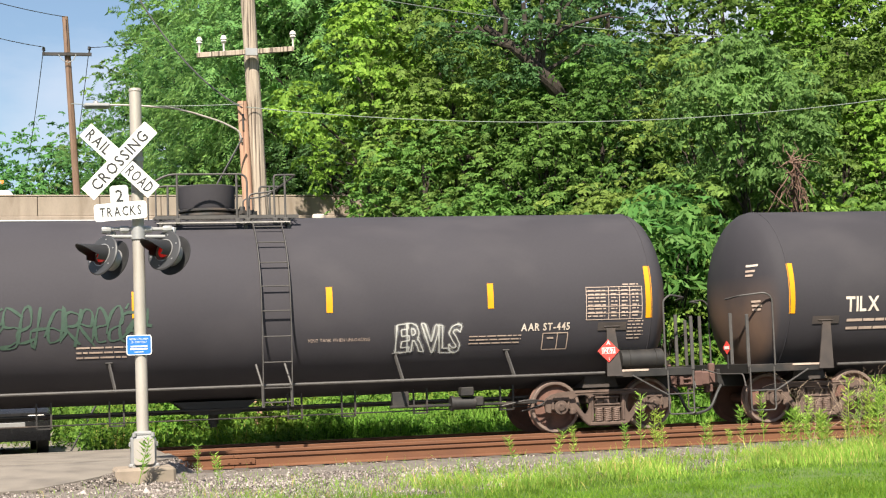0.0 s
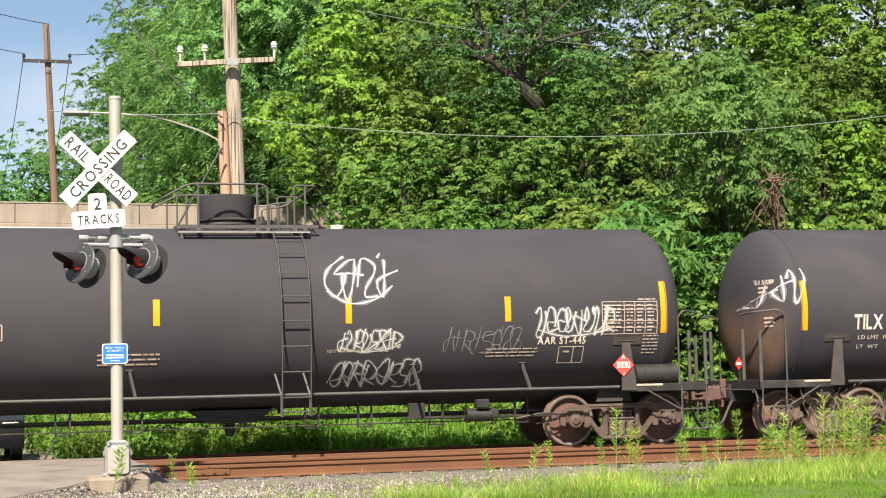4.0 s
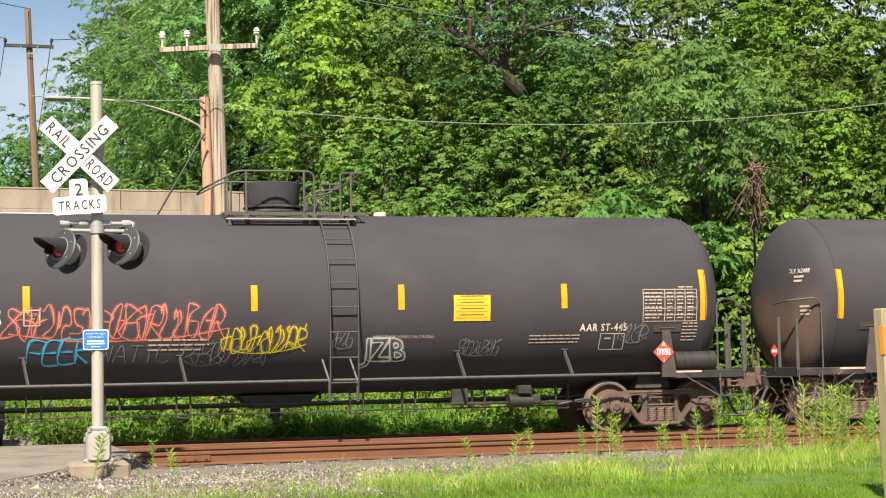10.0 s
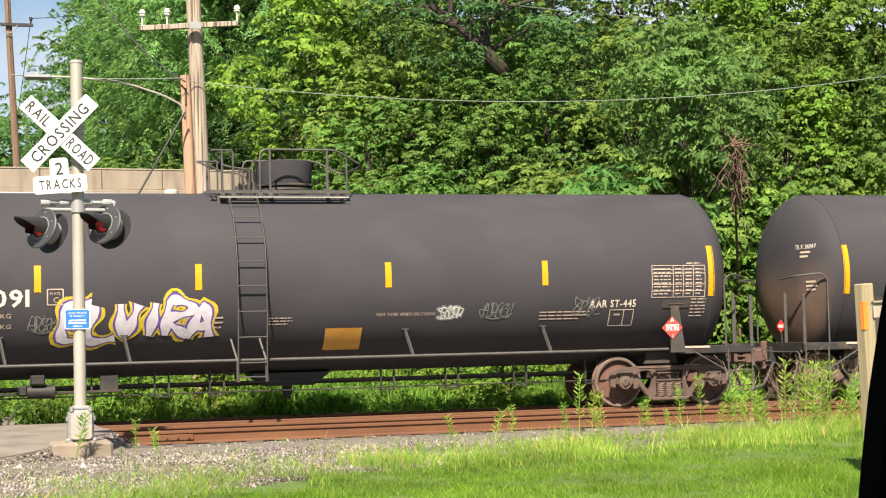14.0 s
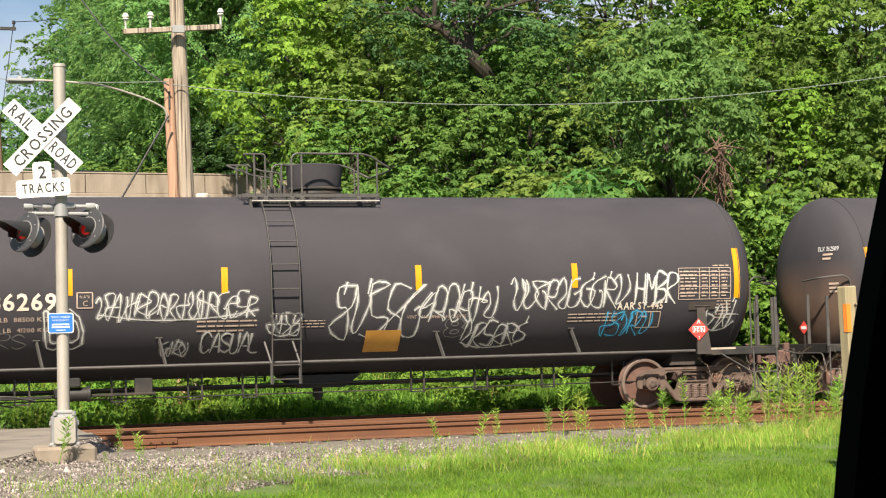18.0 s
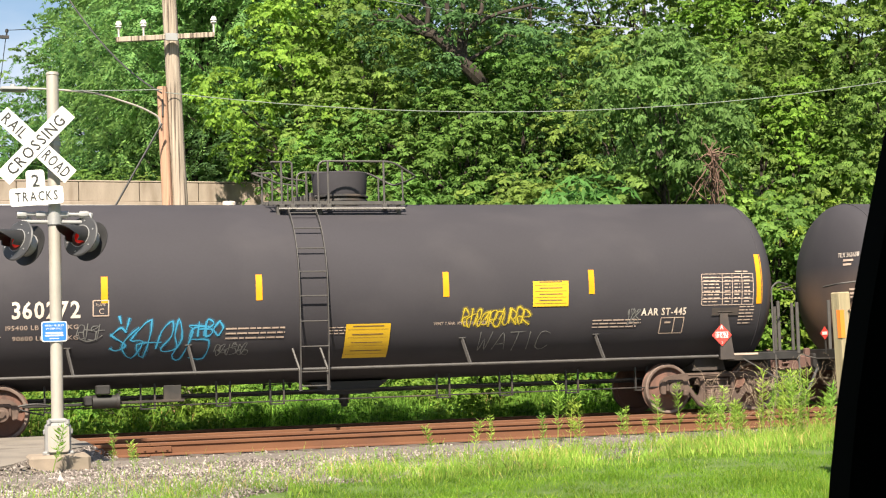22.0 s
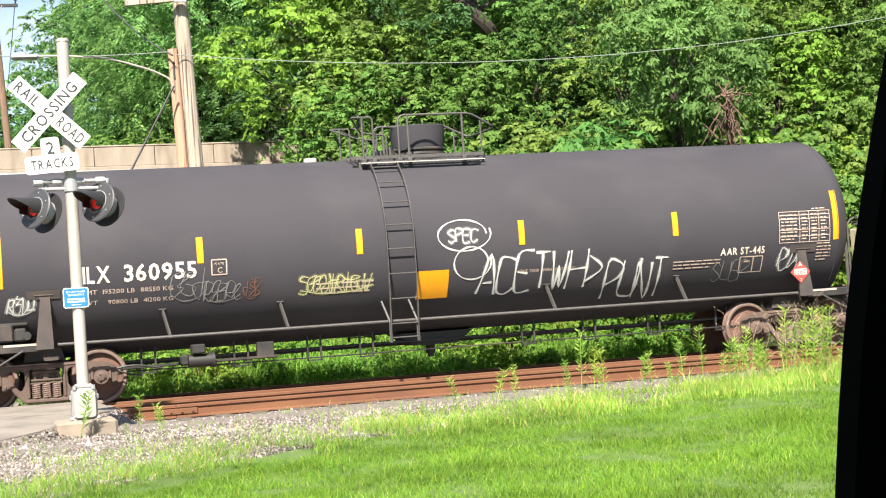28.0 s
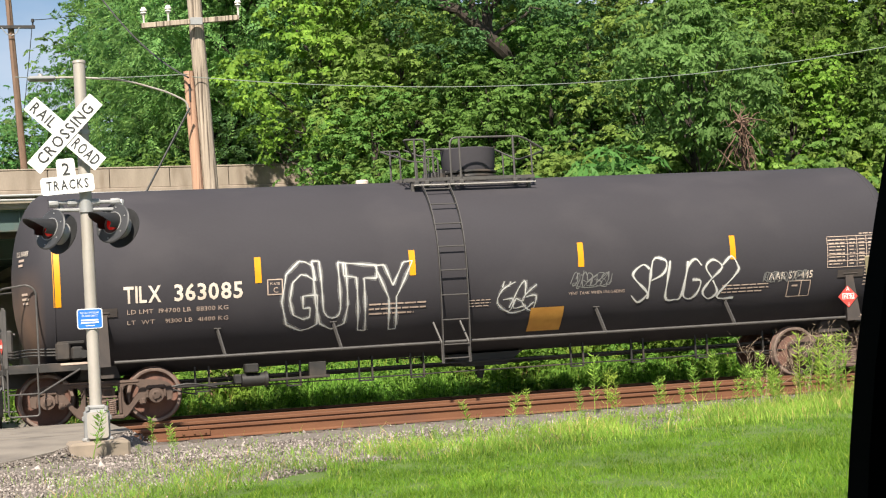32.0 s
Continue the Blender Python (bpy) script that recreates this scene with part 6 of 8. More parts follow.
SPECS = dict(
    locust=dict(height=13, spread=4.6, low=2.5, kind="locust", label="tall locust tree with feathery blue-green leaves", category="tree", lobes_n=96, sprays=40, per=14, length=0.175, width=0.066, pinnate=True, lobe=(0.9, 1.8)),
    maple=dict(height=10, spread=3.6, low=1.2, kind="maple", label="broad leafy green tree on the bank", category="tree", lobes_n=56, sprays=17, per=27, length=0.135, width=0.085, lobe=(0.8, 1.6)),
    maple_b=dict(height=9, spread=3.3, low=0.8, kind="maple", label="broad leafy green tree on the bank", category="tree", lobes_n=52, sprays=17, per=27, length=0.13, width=0.08, lobe=(0.75, 1.5)),
    deep=dict(height=11, spread=3.8, low=1.5, kind="deep", label="dark green leafy tree on the bank", category="tree", lobes_n=56, sprays=16, per=26, length=0.13, width=0.075, lobe=(0.8, 1.7)),
    lime=dict(height=9, spread=2.9, low=3.0, kind="lime", label="sunlit yellow-green tree on the bank", category="tree", lobes_n=44, sprays=15, per=26, length=0.13, width=0.085, lobe=(0.6, 1.2)),
    pale=dict(height=9.4, spread=2.35, low=4.9, kind="pale", label="pale grey-green tree with drooping leaf clusters", category="tree", lobes_n=44, sprays=17, per=22, length=0.165, width=0.065, trunk=0.11, lobe=(0.45, 0.95), droop=0.6),
    shrub=dict(height=4.2, spread=2.2, low=0.2, kind="maple", label="dense green shrub at the foot of the bank", category="shrub", lobes_n=40, sprays=14, per=26, length=0.105, width=0.068, trunk=0.06, lobe=(0.5, 1.0)),
    shrub_b=dict(height=3.4, spread=2.0, low=0.1, kind="under", label="bright green shrub at the foot of the bank", category="shrub", lobes_n=36, sprays=13, per=26, length=0.10, width=0.066, trunk=0.05, lobe=(0.45, 0.9)),
    bush=dict(height=1.25, spread=0.72, low=0.05, kind="under", label="low leafy bush beside the tracks", category="bush", lobes_n=20, sprays=9, per=22, length=0.075, width=0.045, trunk=0.02, lobe=(0.18, 0.36)),
    far=dict(height=11, spread=4.0, low=1.5, kind="deep", label="dark green tree high up the wooded hill", category="tree", lobes_n=50, sprays=11, per=22, length=0.22, width=0.13, lobe=(0.9, 1.8)),
    hazy=dict(height=10, spread=3.8, low=1.0, kind="locust", label="fine-leaved green tree far behind the bridge", category="tree", lobes_n=70, sprays=17, per=22, length=0.13, width=0.075, lobe=(0.8, 1.5)),
    sumac=dict(height=3.9, spread=1.35, low=1.9, kind="sumac", label="sumac with long drooping leaves", category="shrub", lobes_n=14, sprays=8, per=13, length=0.23, width=0.07, trunk=0.05, lobe=(0.28, 0.5), droop=0.45),
)


def spot(az, dist):
    """A place that lies at a bearing from the road end, clockwise from straight over the tracks."""
    x, y = dist * math.sin(radians(az)), EYE[1] + dist * math.cos(radians(az))
    return x, y


# kind, bearing, distance, size
# behind the bridge
WOODS = [
    ("locust", 6.3, 74, 1.05), ("hazy", 5.2, 80, 1.6), ("hazy", 7.0, 78, 1.5), ("locust", 8.5, 66, 1.2), ("locust", 11.4, 63, 1.25), ("locust", 9.2, 78, 1.45), ("locust", 12.4, 73, 1.5), ("locust", 7.7, 72, 0.95),
    ("deep", 10.5, 60, 0.75), ("maple", 7.6, 62, 0.6), ("shrub", 5.2, 66, 1.6), ("shrub", 6.4, 64, 1.6),
    ("hazy", -1.5, 80, 1.35), ("hazy", 0.7, 82, 1.3), ("hazy", -3.5, 76, 1.2), ("hazy", -5.5, 72, 1.2), ("hazy", 1.4, 83, 1.1), ("hazy", 2.9, 82, 1.05), ("hazy", 2.2, 84, 1.12), ("hazy", 3.7, 80, 0.95), ("hazy", 8.6, 84, 1.7), ("hazy", 10.8, 86, 1.9), ("hazy", 12.6, 82, 1.8), ("shrub", 1.6, 78, 1.6), ("shrub", 0.0, 76, 1.6),
    ("far", -9, 60, 1.4),
]
# first row over the end of the bridge and along the bank
WOODS += [
    ("maple_b", 14.3, 46, 0.74), ("shrub", 13.2, 47, 0.95), ("shrub", 14.3, 43.5, 1.1), ("shrub_b", 15.2, 42.5, 1.1), ("shrub", 16.0, 42.0, 1.25), ("shrub", 17.9, 41.0, 1.2),
    ("shrub", 20.0, 41.5, 1.3), ("shrub_b", 21.6, 40, 1.15), ("shrub", 23.2, 40.5, 1.35), ("shrub", 25.0, 40, 1.3), ("shrub_b", 26.8, 38.5, 1.2), ("shrub", 28.4, 39, 1.3), ("shrub_b", 30.0, 37.5, 1.35), ("shrub", 32.2, 38, 1.4), ("shrub", 34.5, 38, 1.4),
    ("sumac", 20.8, 37.6, 1.3), ("sumac", 21.7, 37.0, 1.4), ("sumac", 22.5, 37.4, 1.25), ("pale", 25.0, 40.5, 0.98),
]
# second row
WOODS += [
    ("maple_b", 18.2, 44, 0.78), ("maple", 19.9, 44.6, 0.70), ("maple", 14.8, 51, 0.95), ("maple_b", 15.4, 48.5, 0.92), ("maple", 17.4, 47.5, 0.80), ("maple_b", 19.6, 47, 0.82), ("deep", 21.5, 47, 0.74), ("maple", 23.8, 45.5, 0.80), ("maple_b", 25.9, 45, 0.92),
    ("maple", 28.2, 45, 0.80), ("lime", 30.2, 44, 0.85), ("maple_b", 32.4, 44, 0.95), ("maple", 35, 44, 0.95),
]
# third row, up the hill
WOODS += [
    ("lime", 12.9, 51, 1.15), ("lime", 14.8, 53, 1.05), ("deep", 14.0, 60, 1.2), ("maple_b", 15.2, 57, 1.2), ("deep", 17.2, 58, 1.0), ("deep", 19.2, 60, 0.95), ("maple", 21.0, 57, 0.95), ("deep", 23.1, 56, 0.72), ("maple", 25.2, 55, 0.95), ("lime", 27.4, 52, 0.9),
    ("lime", 29.4, 52, 0.95), ("maple", 31.5, 52, 1.0), ("maple_b", 33.8, 52, 1.1),
    ("far", 14.5, 66, 1.4), ("far", 17.0, 68, 1.3), ("far", 19.6, 68, 1.25), ("far", 26.8, 64, 1.2), ("far", 30.4, 62, 1.2), ("far", 35.0, 60, 1.2),
]
# at the foot of the bank
WOODS += [
    ("shrub_b", 8.6, 34.0, 0.42), ("shrub_b", 14.9, 39.0, 0.62), ("shrub_b", 16.2, 37.8, 0.6), ("shrub_b", 19.0, 37.5, 0.62), ("shrub_b", 22.6, 37.0, 0.72), ("shrub_b", 24.6, 36.6, 0.70), ("shrub_b", 27.5, 36.2, 0.72), ("shrub_b", 30.5, 36, 0.72),
]
# low bushes close behind the train
rb = random.Random(21)
for k in range(19):
    x, y = 3.0 + k * 1.02 + rb.uniform(-0.35, 0.35), rb.uniform(9.35, 10.4)
    WOODS.append(("bush", math.degrees(math.atan2(x, y - EYE[1])), math.hypot(x, y - EYE[1]), rb.uniform(0.6, 1.1)))
masters = {}
for n, (kind, az, dist, size) in enumerate(WOODS):
    x, y = spot(az, dist)
    r = random.Random(n * 7 + 3)
    # the growth along the foot of the bank stands clear of the train
    clear = 9.2 + SPECS[kind]["spread"] * size * 0.85
    if y < clear:
        x, y = x * (clear - EYE[1]) / (y - EYE[1]), clear
    # two masters of the commoner kinds, so that repeats differ
    key = (kind, n % 2) if kind in ("maple", "maple_b", "shrub", "deep", "locust", "bush") else (kind, 0)
    m = pose(x, y, ground_z(x, y) - 0.05, 0, 0, r.uniform(0, 360)) @ Matrix.Diagonal((size * r.uniform(0.92, 1.08), size * r.uniform(0.92, 1.08), size * r.uniform(0.95, 1.05), 1))
    if key not in masters:
        masters[key] = tree(SPECS[kind]["category"], 11 + len(masters) * 5, **SPECS[kind])
        masters[key].matrix_basis = m
        tagged(masters[key], group="trees and shrubs of the bank")
    else:
        ob = masters[key]
        made = copy_thing(ob, Matrix())
        made.matrix_basis = m

# the leaning old tree high on the bank
x, y = spot(18.3, 45.2)
gz = ground_z(x, y)
old = thing("tree", pose(x, y, gz), "old leaning tree with a thick bare dark trunk", "tree")
rng = np.random.default_rng(77)
bm = B()
tube(bm, bend([(2.3, 4.0, -0.5), (1.9, 3.4, 5.5 - gz), (1.1, 1.6, 7.7 - gz), (0.42, 0, 8.75 - gz), (-0.25, 0, 9.4 - gz), (-0.75, 0.1, 9.9 - gz), (-1.5, 0.3, 10.5 - gz)], 0.4, 3), 0.34, 10, taper=0.10)
part("trunk", bm, M["bark"], old, "thick dark leaning trunk")
for a, b, r in (((-0.3, 0, 9.4), (-0.4, -0.1, 11.6), 0.12), ((-0.7, 0.1, 9.9), (-2.4, 0.1, 10.3), 0.09), ((0.0, 0, 9.2), (0.9, -0.1, 11.5), 0.11), ((0.35, 0, 10.2), (2.4, -0.2, 10.7), 0.07), ((-0.1, 0, 9.3), (0.25, 0, 12.2), 0.10),
                ((-1.0, 0.1, 10.1), (-1.3, 0.0, 11.8), 0.08), ((0.1, 0, 9.2), (1.5, -0.2, 9.9), 0.06), ((0.6, -0.1, 10.8), (1.9, -0.1, 11.9), 0.06)):
    bm = B()
    tube(bm, limb_points(Vector(a) - Vector((0, 0, gz)), Vector(b) - Vector((0, 0, gz)), rng, 0.12), r, 7, taper=0.025)
    part("limb", bm, M["bark"], old)
lobes = [(np.array((rng.uniform(-2.6, 3.6), rng.uniform(0.5, 2.2), rng.uniform(9.4, 12.6) - gz)), rng.uniform(0.4, 0.8)) for _ in range(34)]
lobes += [(np.array((rng.uniform(-2.4, 2.8), rng.uniform(-0.9, -0.3), rng.uniform(8.6, 12.2) - gz)), rng.uniform(0.25, 0.5)) for _ in range(15)]
quads("crown", crown_leaves(rng, lobes, 16, 16, 0.12, 0.065), GREEN["deep"], old)

# brown dead branch in the foliage
x, y = spot(26.7, 38.4)
dead = thing("dead_branch", pose(x, y, ground_z(x, y)), "bare reddish-brown dead branch among the leaves", "dead branch")
bm = B()
rng = np.random.default_rng(4)
tube(bm, bend([(0, 0, -0.3), (-0.1, -0.2, 2.6), (-0.9, -1.8, 4.6), (-1.2, -2.5, 5.6)], 0.5, 4), 0.035, 6, taper=0.02)
for k in range(60):
    q = rng.uniform(0, 1)
    s = Vector((-0.85 - 0.35 * q, -1.7 - 0.8 * q, 4.4 + 1.2 * q))
    tube(bm, limb_points(s, s + Vector((rng.normal() * 0.25, rng.uniform(-0.3, 0.3), rng.uniform(-1.0, 0.7))), rng, 0.05), 0.022, 4, taper=0.006)
part("bare_crown", bm, M["rustwood"], dead)


# ---- undergrowth behind the tracks ----
def low_growth(name, seed, n, xr, yr, top, kind, length, width, label, category, power=1.0):
    rng = np.random.default_rng(seed)
    x, y = rng.uniform(*xr, n), rng.uniform(*yr, n)
    g = np.array([ground_z(a, b) for a, b in zip(x, y)])
    t = np.array([top(a, b) for a, b in zip(x, y)])
    z = g + t * rng.uniform(0, 1, n) ** power
    at = np.stack((x, y, z), 1)
    d = rng.normal(size=(n, 3)) + np.array((0, -0.5, 0.3))
    ob = quads(name, leaves(rng, at, unit(d), length, width, 0.25), GREEN[kind])
    return tagged(ob, label, category, kind="stuff")


def blades(name, seed, n, where, height, width, kind, label, category, lean=0.35):
    """Thin upright blades: where(rng, n) gives their feet and heights."""
    rng = np.random.default_rng(seed)
    foot, hgt = where(rng, n)
    n = len(foot)
    a = rng.uniform(0, 2 * math.pi, n)
    side = np.stack((np.cos(a), np.sin(a), np.zeros(n)), 1)
    bendv = rng.normal(size=(n, 3)) * lean
    bendv[:, 2] = 0
    H = (height * hgt * rng.uniform(0.55, 1.35, n))[:, None]
    w = (width * rng.uniform(0.7, 1.4, n))[:, None]
    up = np.array((0, 0, 1.0))
    tip = foot + up * H + bendv * H
    mid = foot + up * H * 0.55 + bendv * H * 0.3
    ob = quads(name, np.stack((foot - side * w * 0.5, mid + side * w * 0.5, tip, mid - side * w * 0.35), 1), GREEN[kind])
    return tagged(ob, label, category, kind="stuff")


def mound(x, y):
    return max(0.25, 0.95 + 0.65 * noise.noise((x * 0.55, y * 0.5, 2)) + 0.3 * noise.noise((x * 1.7, y * 1.7, 5))) * (0.55 + 0.45 * ramp01(y, 9.0, 10.4))


low_growth("undergrowth", 5, 46000, (1.2, 24), (9.0, 12.8), mound, "under", 0.085, 0.05, "leafy green undergrowth along the far side of the tracks", "undergrowth", 0.7)
low_growth("undergrowth", 6, 16000, (1.2, 24), (9.0, 12.3), lambda x, y: mound(x + 40, y) * 0.9, "maple", 0.10, 0.055, "darker leafy undergrowth along the far side of the tracks", "undergrowth", 0.8)
low_growth("undergrowth", 7, 30000, (0.8, 24), (13, 18), lambda x, y: 0.9 + 0.6 * noise.noise((x * 0.4, y * 0.4, 9)), "under", 0.14, 0.07, "tall leafy weeds on the slope", "undergrowth", 0.6)
low_growth("undergrowth", 8, 34000, (1.0, 16), (16, 27), lambda x, y: 1.1 + 0.7 * noise.noise((x * 0.4, y * 0.4, 9)), "under", 0.15, 0.08, "leafy weeds rising to the bridge", "undergrowth", 0.6)
low_growth("undergrowth", 9, 5000, (-4.5, 1.4), (12.5, 24), lambda x, y: 0.5 + 0.4 * noise.noise((x * 0.4, y * 0.4, 9)) if x < -5 else 0.02, "maple", 0.1, 0.06, "low weeds along the road", "undergrowth")


def tall_feet(rng, n):
    x, y = rng.uniform(1.5, 22, n), rng.uniform(9.1, 13.2, n)
    k = np.array([noise.noise((a * 0.35, b * 0.35, 12)) for a, b in zip(x, y)])
    keep = k > -0.05
    x, y, k = x[keep], y[keep], k[keep]
    return np.stack((x, y, [ground_z(a, b) for a, b in zip(x, y)]), 1), 0.6 + 1.6 * k


blades("tall_grass", 21, 16000, tall_feet, 0.75, 0.014, "weed", "tall pale green grass behind the tracks", "tall grass", 0.22)
def strip_feet(rng, n):
    x, y = rng.uniform(5.5, 24, n), rng.uniform(9.05, 10.5, n)
    k = np.array([noise.noise((a * 0.5, b * 0.3, 41)) for a, b in zip(x, y)])
    keep = k + 0.03 * (x - 8) > rng.uniform(-0.3, 0.3, n)
    x, y, k = x[keep], y[keep], k[keep]
    return np.stack((x, y, [ground_z(a, b) for a, b in zip(x, y)]), 1), 0.8 + 0.7 * k


blades("tall_grass", 24, 12000, strip_feet, 0.7, 0.016, "shoot", "bright yellow-green grass close behind the tracks", "tall grass", 0.22)
blades("dry_stalks", 22, 1500, tall_feet, 0.8, 0.012, "straw", "dry brown stalks behind the tracks", "dry grass", 0.25)


def slope_feet(rng, n):
    x, y = rng.uniform(2, 12, n), rng.uniform(12, 27, n)
    return np.stack((x, y, [ground_z(a, b) + 0.2 for a, b in zip(x, y)]), 1), rng.uniform(0.6, 1.4, n)


blades("tall_grass", 23, 5000, slope_feet, 0.9, 0.025, "weed", "tall pale green grass on the slope", "tall grass", 0.22)


# ---- grass and gravel in front ----
def lawn_feet(rng, n):
    y = rng.uniform(-17.5, -1.0, n)
    d = y - EYE[1]
    x = d * np.tan(np.radians(rng.uniform(-1.0, 34.0, n)))
    edge = grass_edge(x) + 0.75 * rng.normal(size=n) + 0.2
    keep = (y < edge) & (x > -3) & (x < 19)
    x, y = x[keep], y[keep]
    patch = np.array([noise.noise((a * 0.8, b * 0.8, 4)) for a, b in zip(x, y)])
    fine = np.array([noise.noise((a * 3.1, b * 2.2, 8)) for a, b in zip(x, y)])
    h = 0.72 + 0.5 * patch + 0.5 * fine
    h = h * (0.7 + 0.3 * np.clip((grass_edge(x) - y) / 2.5, 0, 1))
    return np.stack((x, y, [ground_z(a, b) - 0.02 for a, b in zip(x, y)]), 1), np.clip(h, 0.25, 1.6)


def clump_feet(rng, n):
    foot, h = lawn_feet(rng, n)
    k = np.array([noise.noise((a * 1.6, b * 1.3, 31)) for a, b, _ in foot])
    return foot[k > 0.12], h[k > 0.12]


blades("lawn_grass", 31, 330000, lawn_feet, 0.088, 0.0062, "grass", "bright green uncut grass in the foreground", "grass", 0.5)


blades("lawn_clumps", 35, 30000, clump_feet, 0.08, 0.011, "maple", "darker broad-leaved tufts in the grass", "grass", 0.6)
blades("meadow_stalks", 34, 14000, lawn_feet, 0.13, 0.0045, "weed", "pale taller stalks in the grass", "grass", 0.35)


def thin_feet(rng, n):
    x = rng.uniform(0, 15, n)
    y = grass_edge(x) + rng.exponential(1.5, n) - 1.1
    keep = (y < -0.35) & (noise_keep(x, y) > -0.1)
    x, y = x[keep], y[keep]
    return np.stack((x, y, np.full(len(x), -0.24)), 1), rng.uniform(0.5, 1.3, len(x))


def noise_keep(x, y):
    return np.array([noise.noise((a * 1.1, b * 1.1, 15)) for a, b in zip(x, y)])


blades("gravel_grass", 32, 30000, thin_feet, 0.12, 0.007, "weed", "thin pale grass growing through the gravel", "grass", 0.45)
blades("gravel_straw", 33, 2600, thin_feet, 0.13, 0.006, "straw", "dry straw in the gravel", "dry grass", 0.7)



def ragged_feet(rng, n):
    """Taller thin growth that breaks up the edge of the lawn, thicker to the right."""
    x = 3.5 + 12.5 * rng.uniform(0, 1, n) ** 0.8
    y = grass_edge(x) + rng.normal(size=n) * 0.7 - 0.25
    k = noise_keep(x * 0.8 + 9, y * 0.8)
    keep = (y < -0.5) & (k + 0.045 * (x - 7) > rng.uniform(-0.25, 0.25, n))
    x, y, k = x[keep], y[keep], k[keep]
    h = 0.55 + 0.9 * np.clip(k, 0, 1) + 0.09 * np.clip(x - 9, 0, 4) + rng.exponential(0.25, len(x))
    return np.stack((x, y, [ground_z(a, b) - 0.01 for a, b in zip(x, y)]), 1), h


blades("edge_weeds", 36, 13000, ragged_feet, 0.13, 0.011, "shoot", "pale yellow-green weeds along the ragged edge of the lawn", "weeds", 0.3)
blades("edge_weeds", 37, 8000, ragged_feet, 0.12, 0.012, "weed", "green weeds along the ragged edge of the lawn", "weeds", 0.4)
blades("edge_straw", 38, 3000, ragged_feet, 0.15, 0.006, "straw", "dry brown stalks along the edge of the lawn", "dry grass", 0.35)

STONE = leaf_mat("crushed_stone", (0.065, 0.056, 0.05), (0.14, 0.122, 0.108), (0.31, 0.278, 0.25), trans=0.0, rough=0.9)


def stones(name, seed, n, where, size, label):
    rng = np.random.default_rng(seed)
    c = where(rng, n)
    n = len(c)
    gem = np.array([(1, 0, 0), (-1, 0, 0), (0, 1, 0), (0, -1, 0), (0, 0, 1), (0, 0, -1)], dtype=float)
    s = (size * rng.lognormal(0, 0.35, n))[:, None, None]
    v = gem[None] * rng.uniform(0.5, 1.0, (n, 1, 3)) * s * 0.62 + rng.normal(size=(n, 6, 3)) * s * 0.16
    a, t = rng.uniform(0, 6.28, n), rng.normal(size=n) * 0.5
    ca, sa, ct, st = np.cos(a)[:, None], np.sin(a)[:, None], np.cos(t)[:, None], np.sin(t)[:, None]
    x, z = v[..., 0] * ct - v[..., 2] * st, v[..., 0] * st + v[..., 2] * ct
    v = np.stack((x * ca - v[..., 1] * sa, x * sa + v[..., 1] * ca, z), -1) + c[:, None]
    f = np.array([(0, 2, 4), (2, 1, 4), (1, 3, 4), (3, 0, 4), (2, 0, 5), (1, 2, 5), (3, 1, 5), (0, 3, 5)])
    loops = (f[None] + (np.arange(n) * 6)[:, None, None]).reshape(-1)
    me = bpy.data.meshes.new(name)
    me.vertices.add(n * 6)
    me.vertices.foreach_set("co", v.astype(np.float32).reshape(-1))
    me.loops.add(n * 24)
    me.loops.foreach_set("vertex_index", loops.astype(np.int32))
    me.polygons.add(n * 8)
    me.polygons.foreach_set("loop_start", np.arange(0, n * 24, 3, dtype=np.int32))
    me.update(calc_edges=True)
    me.materials.append(STONE)
    return tagged(new(name, me), label, "gravel", kind="stuff")


def gravel_spots(rng, n):
    y = rng.uniform(-9.4, -0.1, n)
    x = -1.2 + 15.2 * rng.uniform(0, 1, n) ** 1.25
    edge = grass_edge(x)
    keep = (y > edge - 0.3 - rng.exponential(0.7, n)) & (x > np.array([road_side(v) for v in y]) + 0.03)
    x, y = x[keep], y[keep]
    return np.stack((x, y, [gravel_z(a, b) + 0.002 for a, b in zip(x, y)]), 1)


def track_spots(rng, n):
    x, y = rng.uniform(2.3, 20, n), rng.uniform(0.1, 7.0, n)
    return np.stack((x, y, np.full(n, -0.205)), 1)


stones("gravel", 41, 84000, gravel_spots, 0.026, "pale grey crushed stone beside the track")
stones("track_gravel", 42, 9000, track_spots, 0.04, "grey crushed stone between the rails")


# ---- tall weeds ----
def weed(seed, height, label):
    rng = np.random.default_rng(seed)
    t = thing("weed", pose(0, 0, 0), label, "weed", "tall weeds")
    bm = B()
    lean = rng.normal(size=2) * 0.05
    tube(bm, [(lean[0] * q, lean[1] * q, height * q) for q in np.linspace(-0.06, 1, 6)], 0.006, 5, taper=0.003)
    part("stem", bm, GREEN["shoot"], t)
    n = 70
    q = rng.uniform(0.12, 1.0, n) ** 0.75
    a = np.arange(n) * 2.4
    at = np.stack((lean[0] * q, lean[1] * q, height * q), 1)
    d = np.stack((np.cos(a), np.sin(a), np.full(n, 0.75)), 1)
    quads("leaves", leaves(rng, at, unit(d), 0.11, 0.015, 0.1, 0.1), GREEN["shoot"], t)
    return t


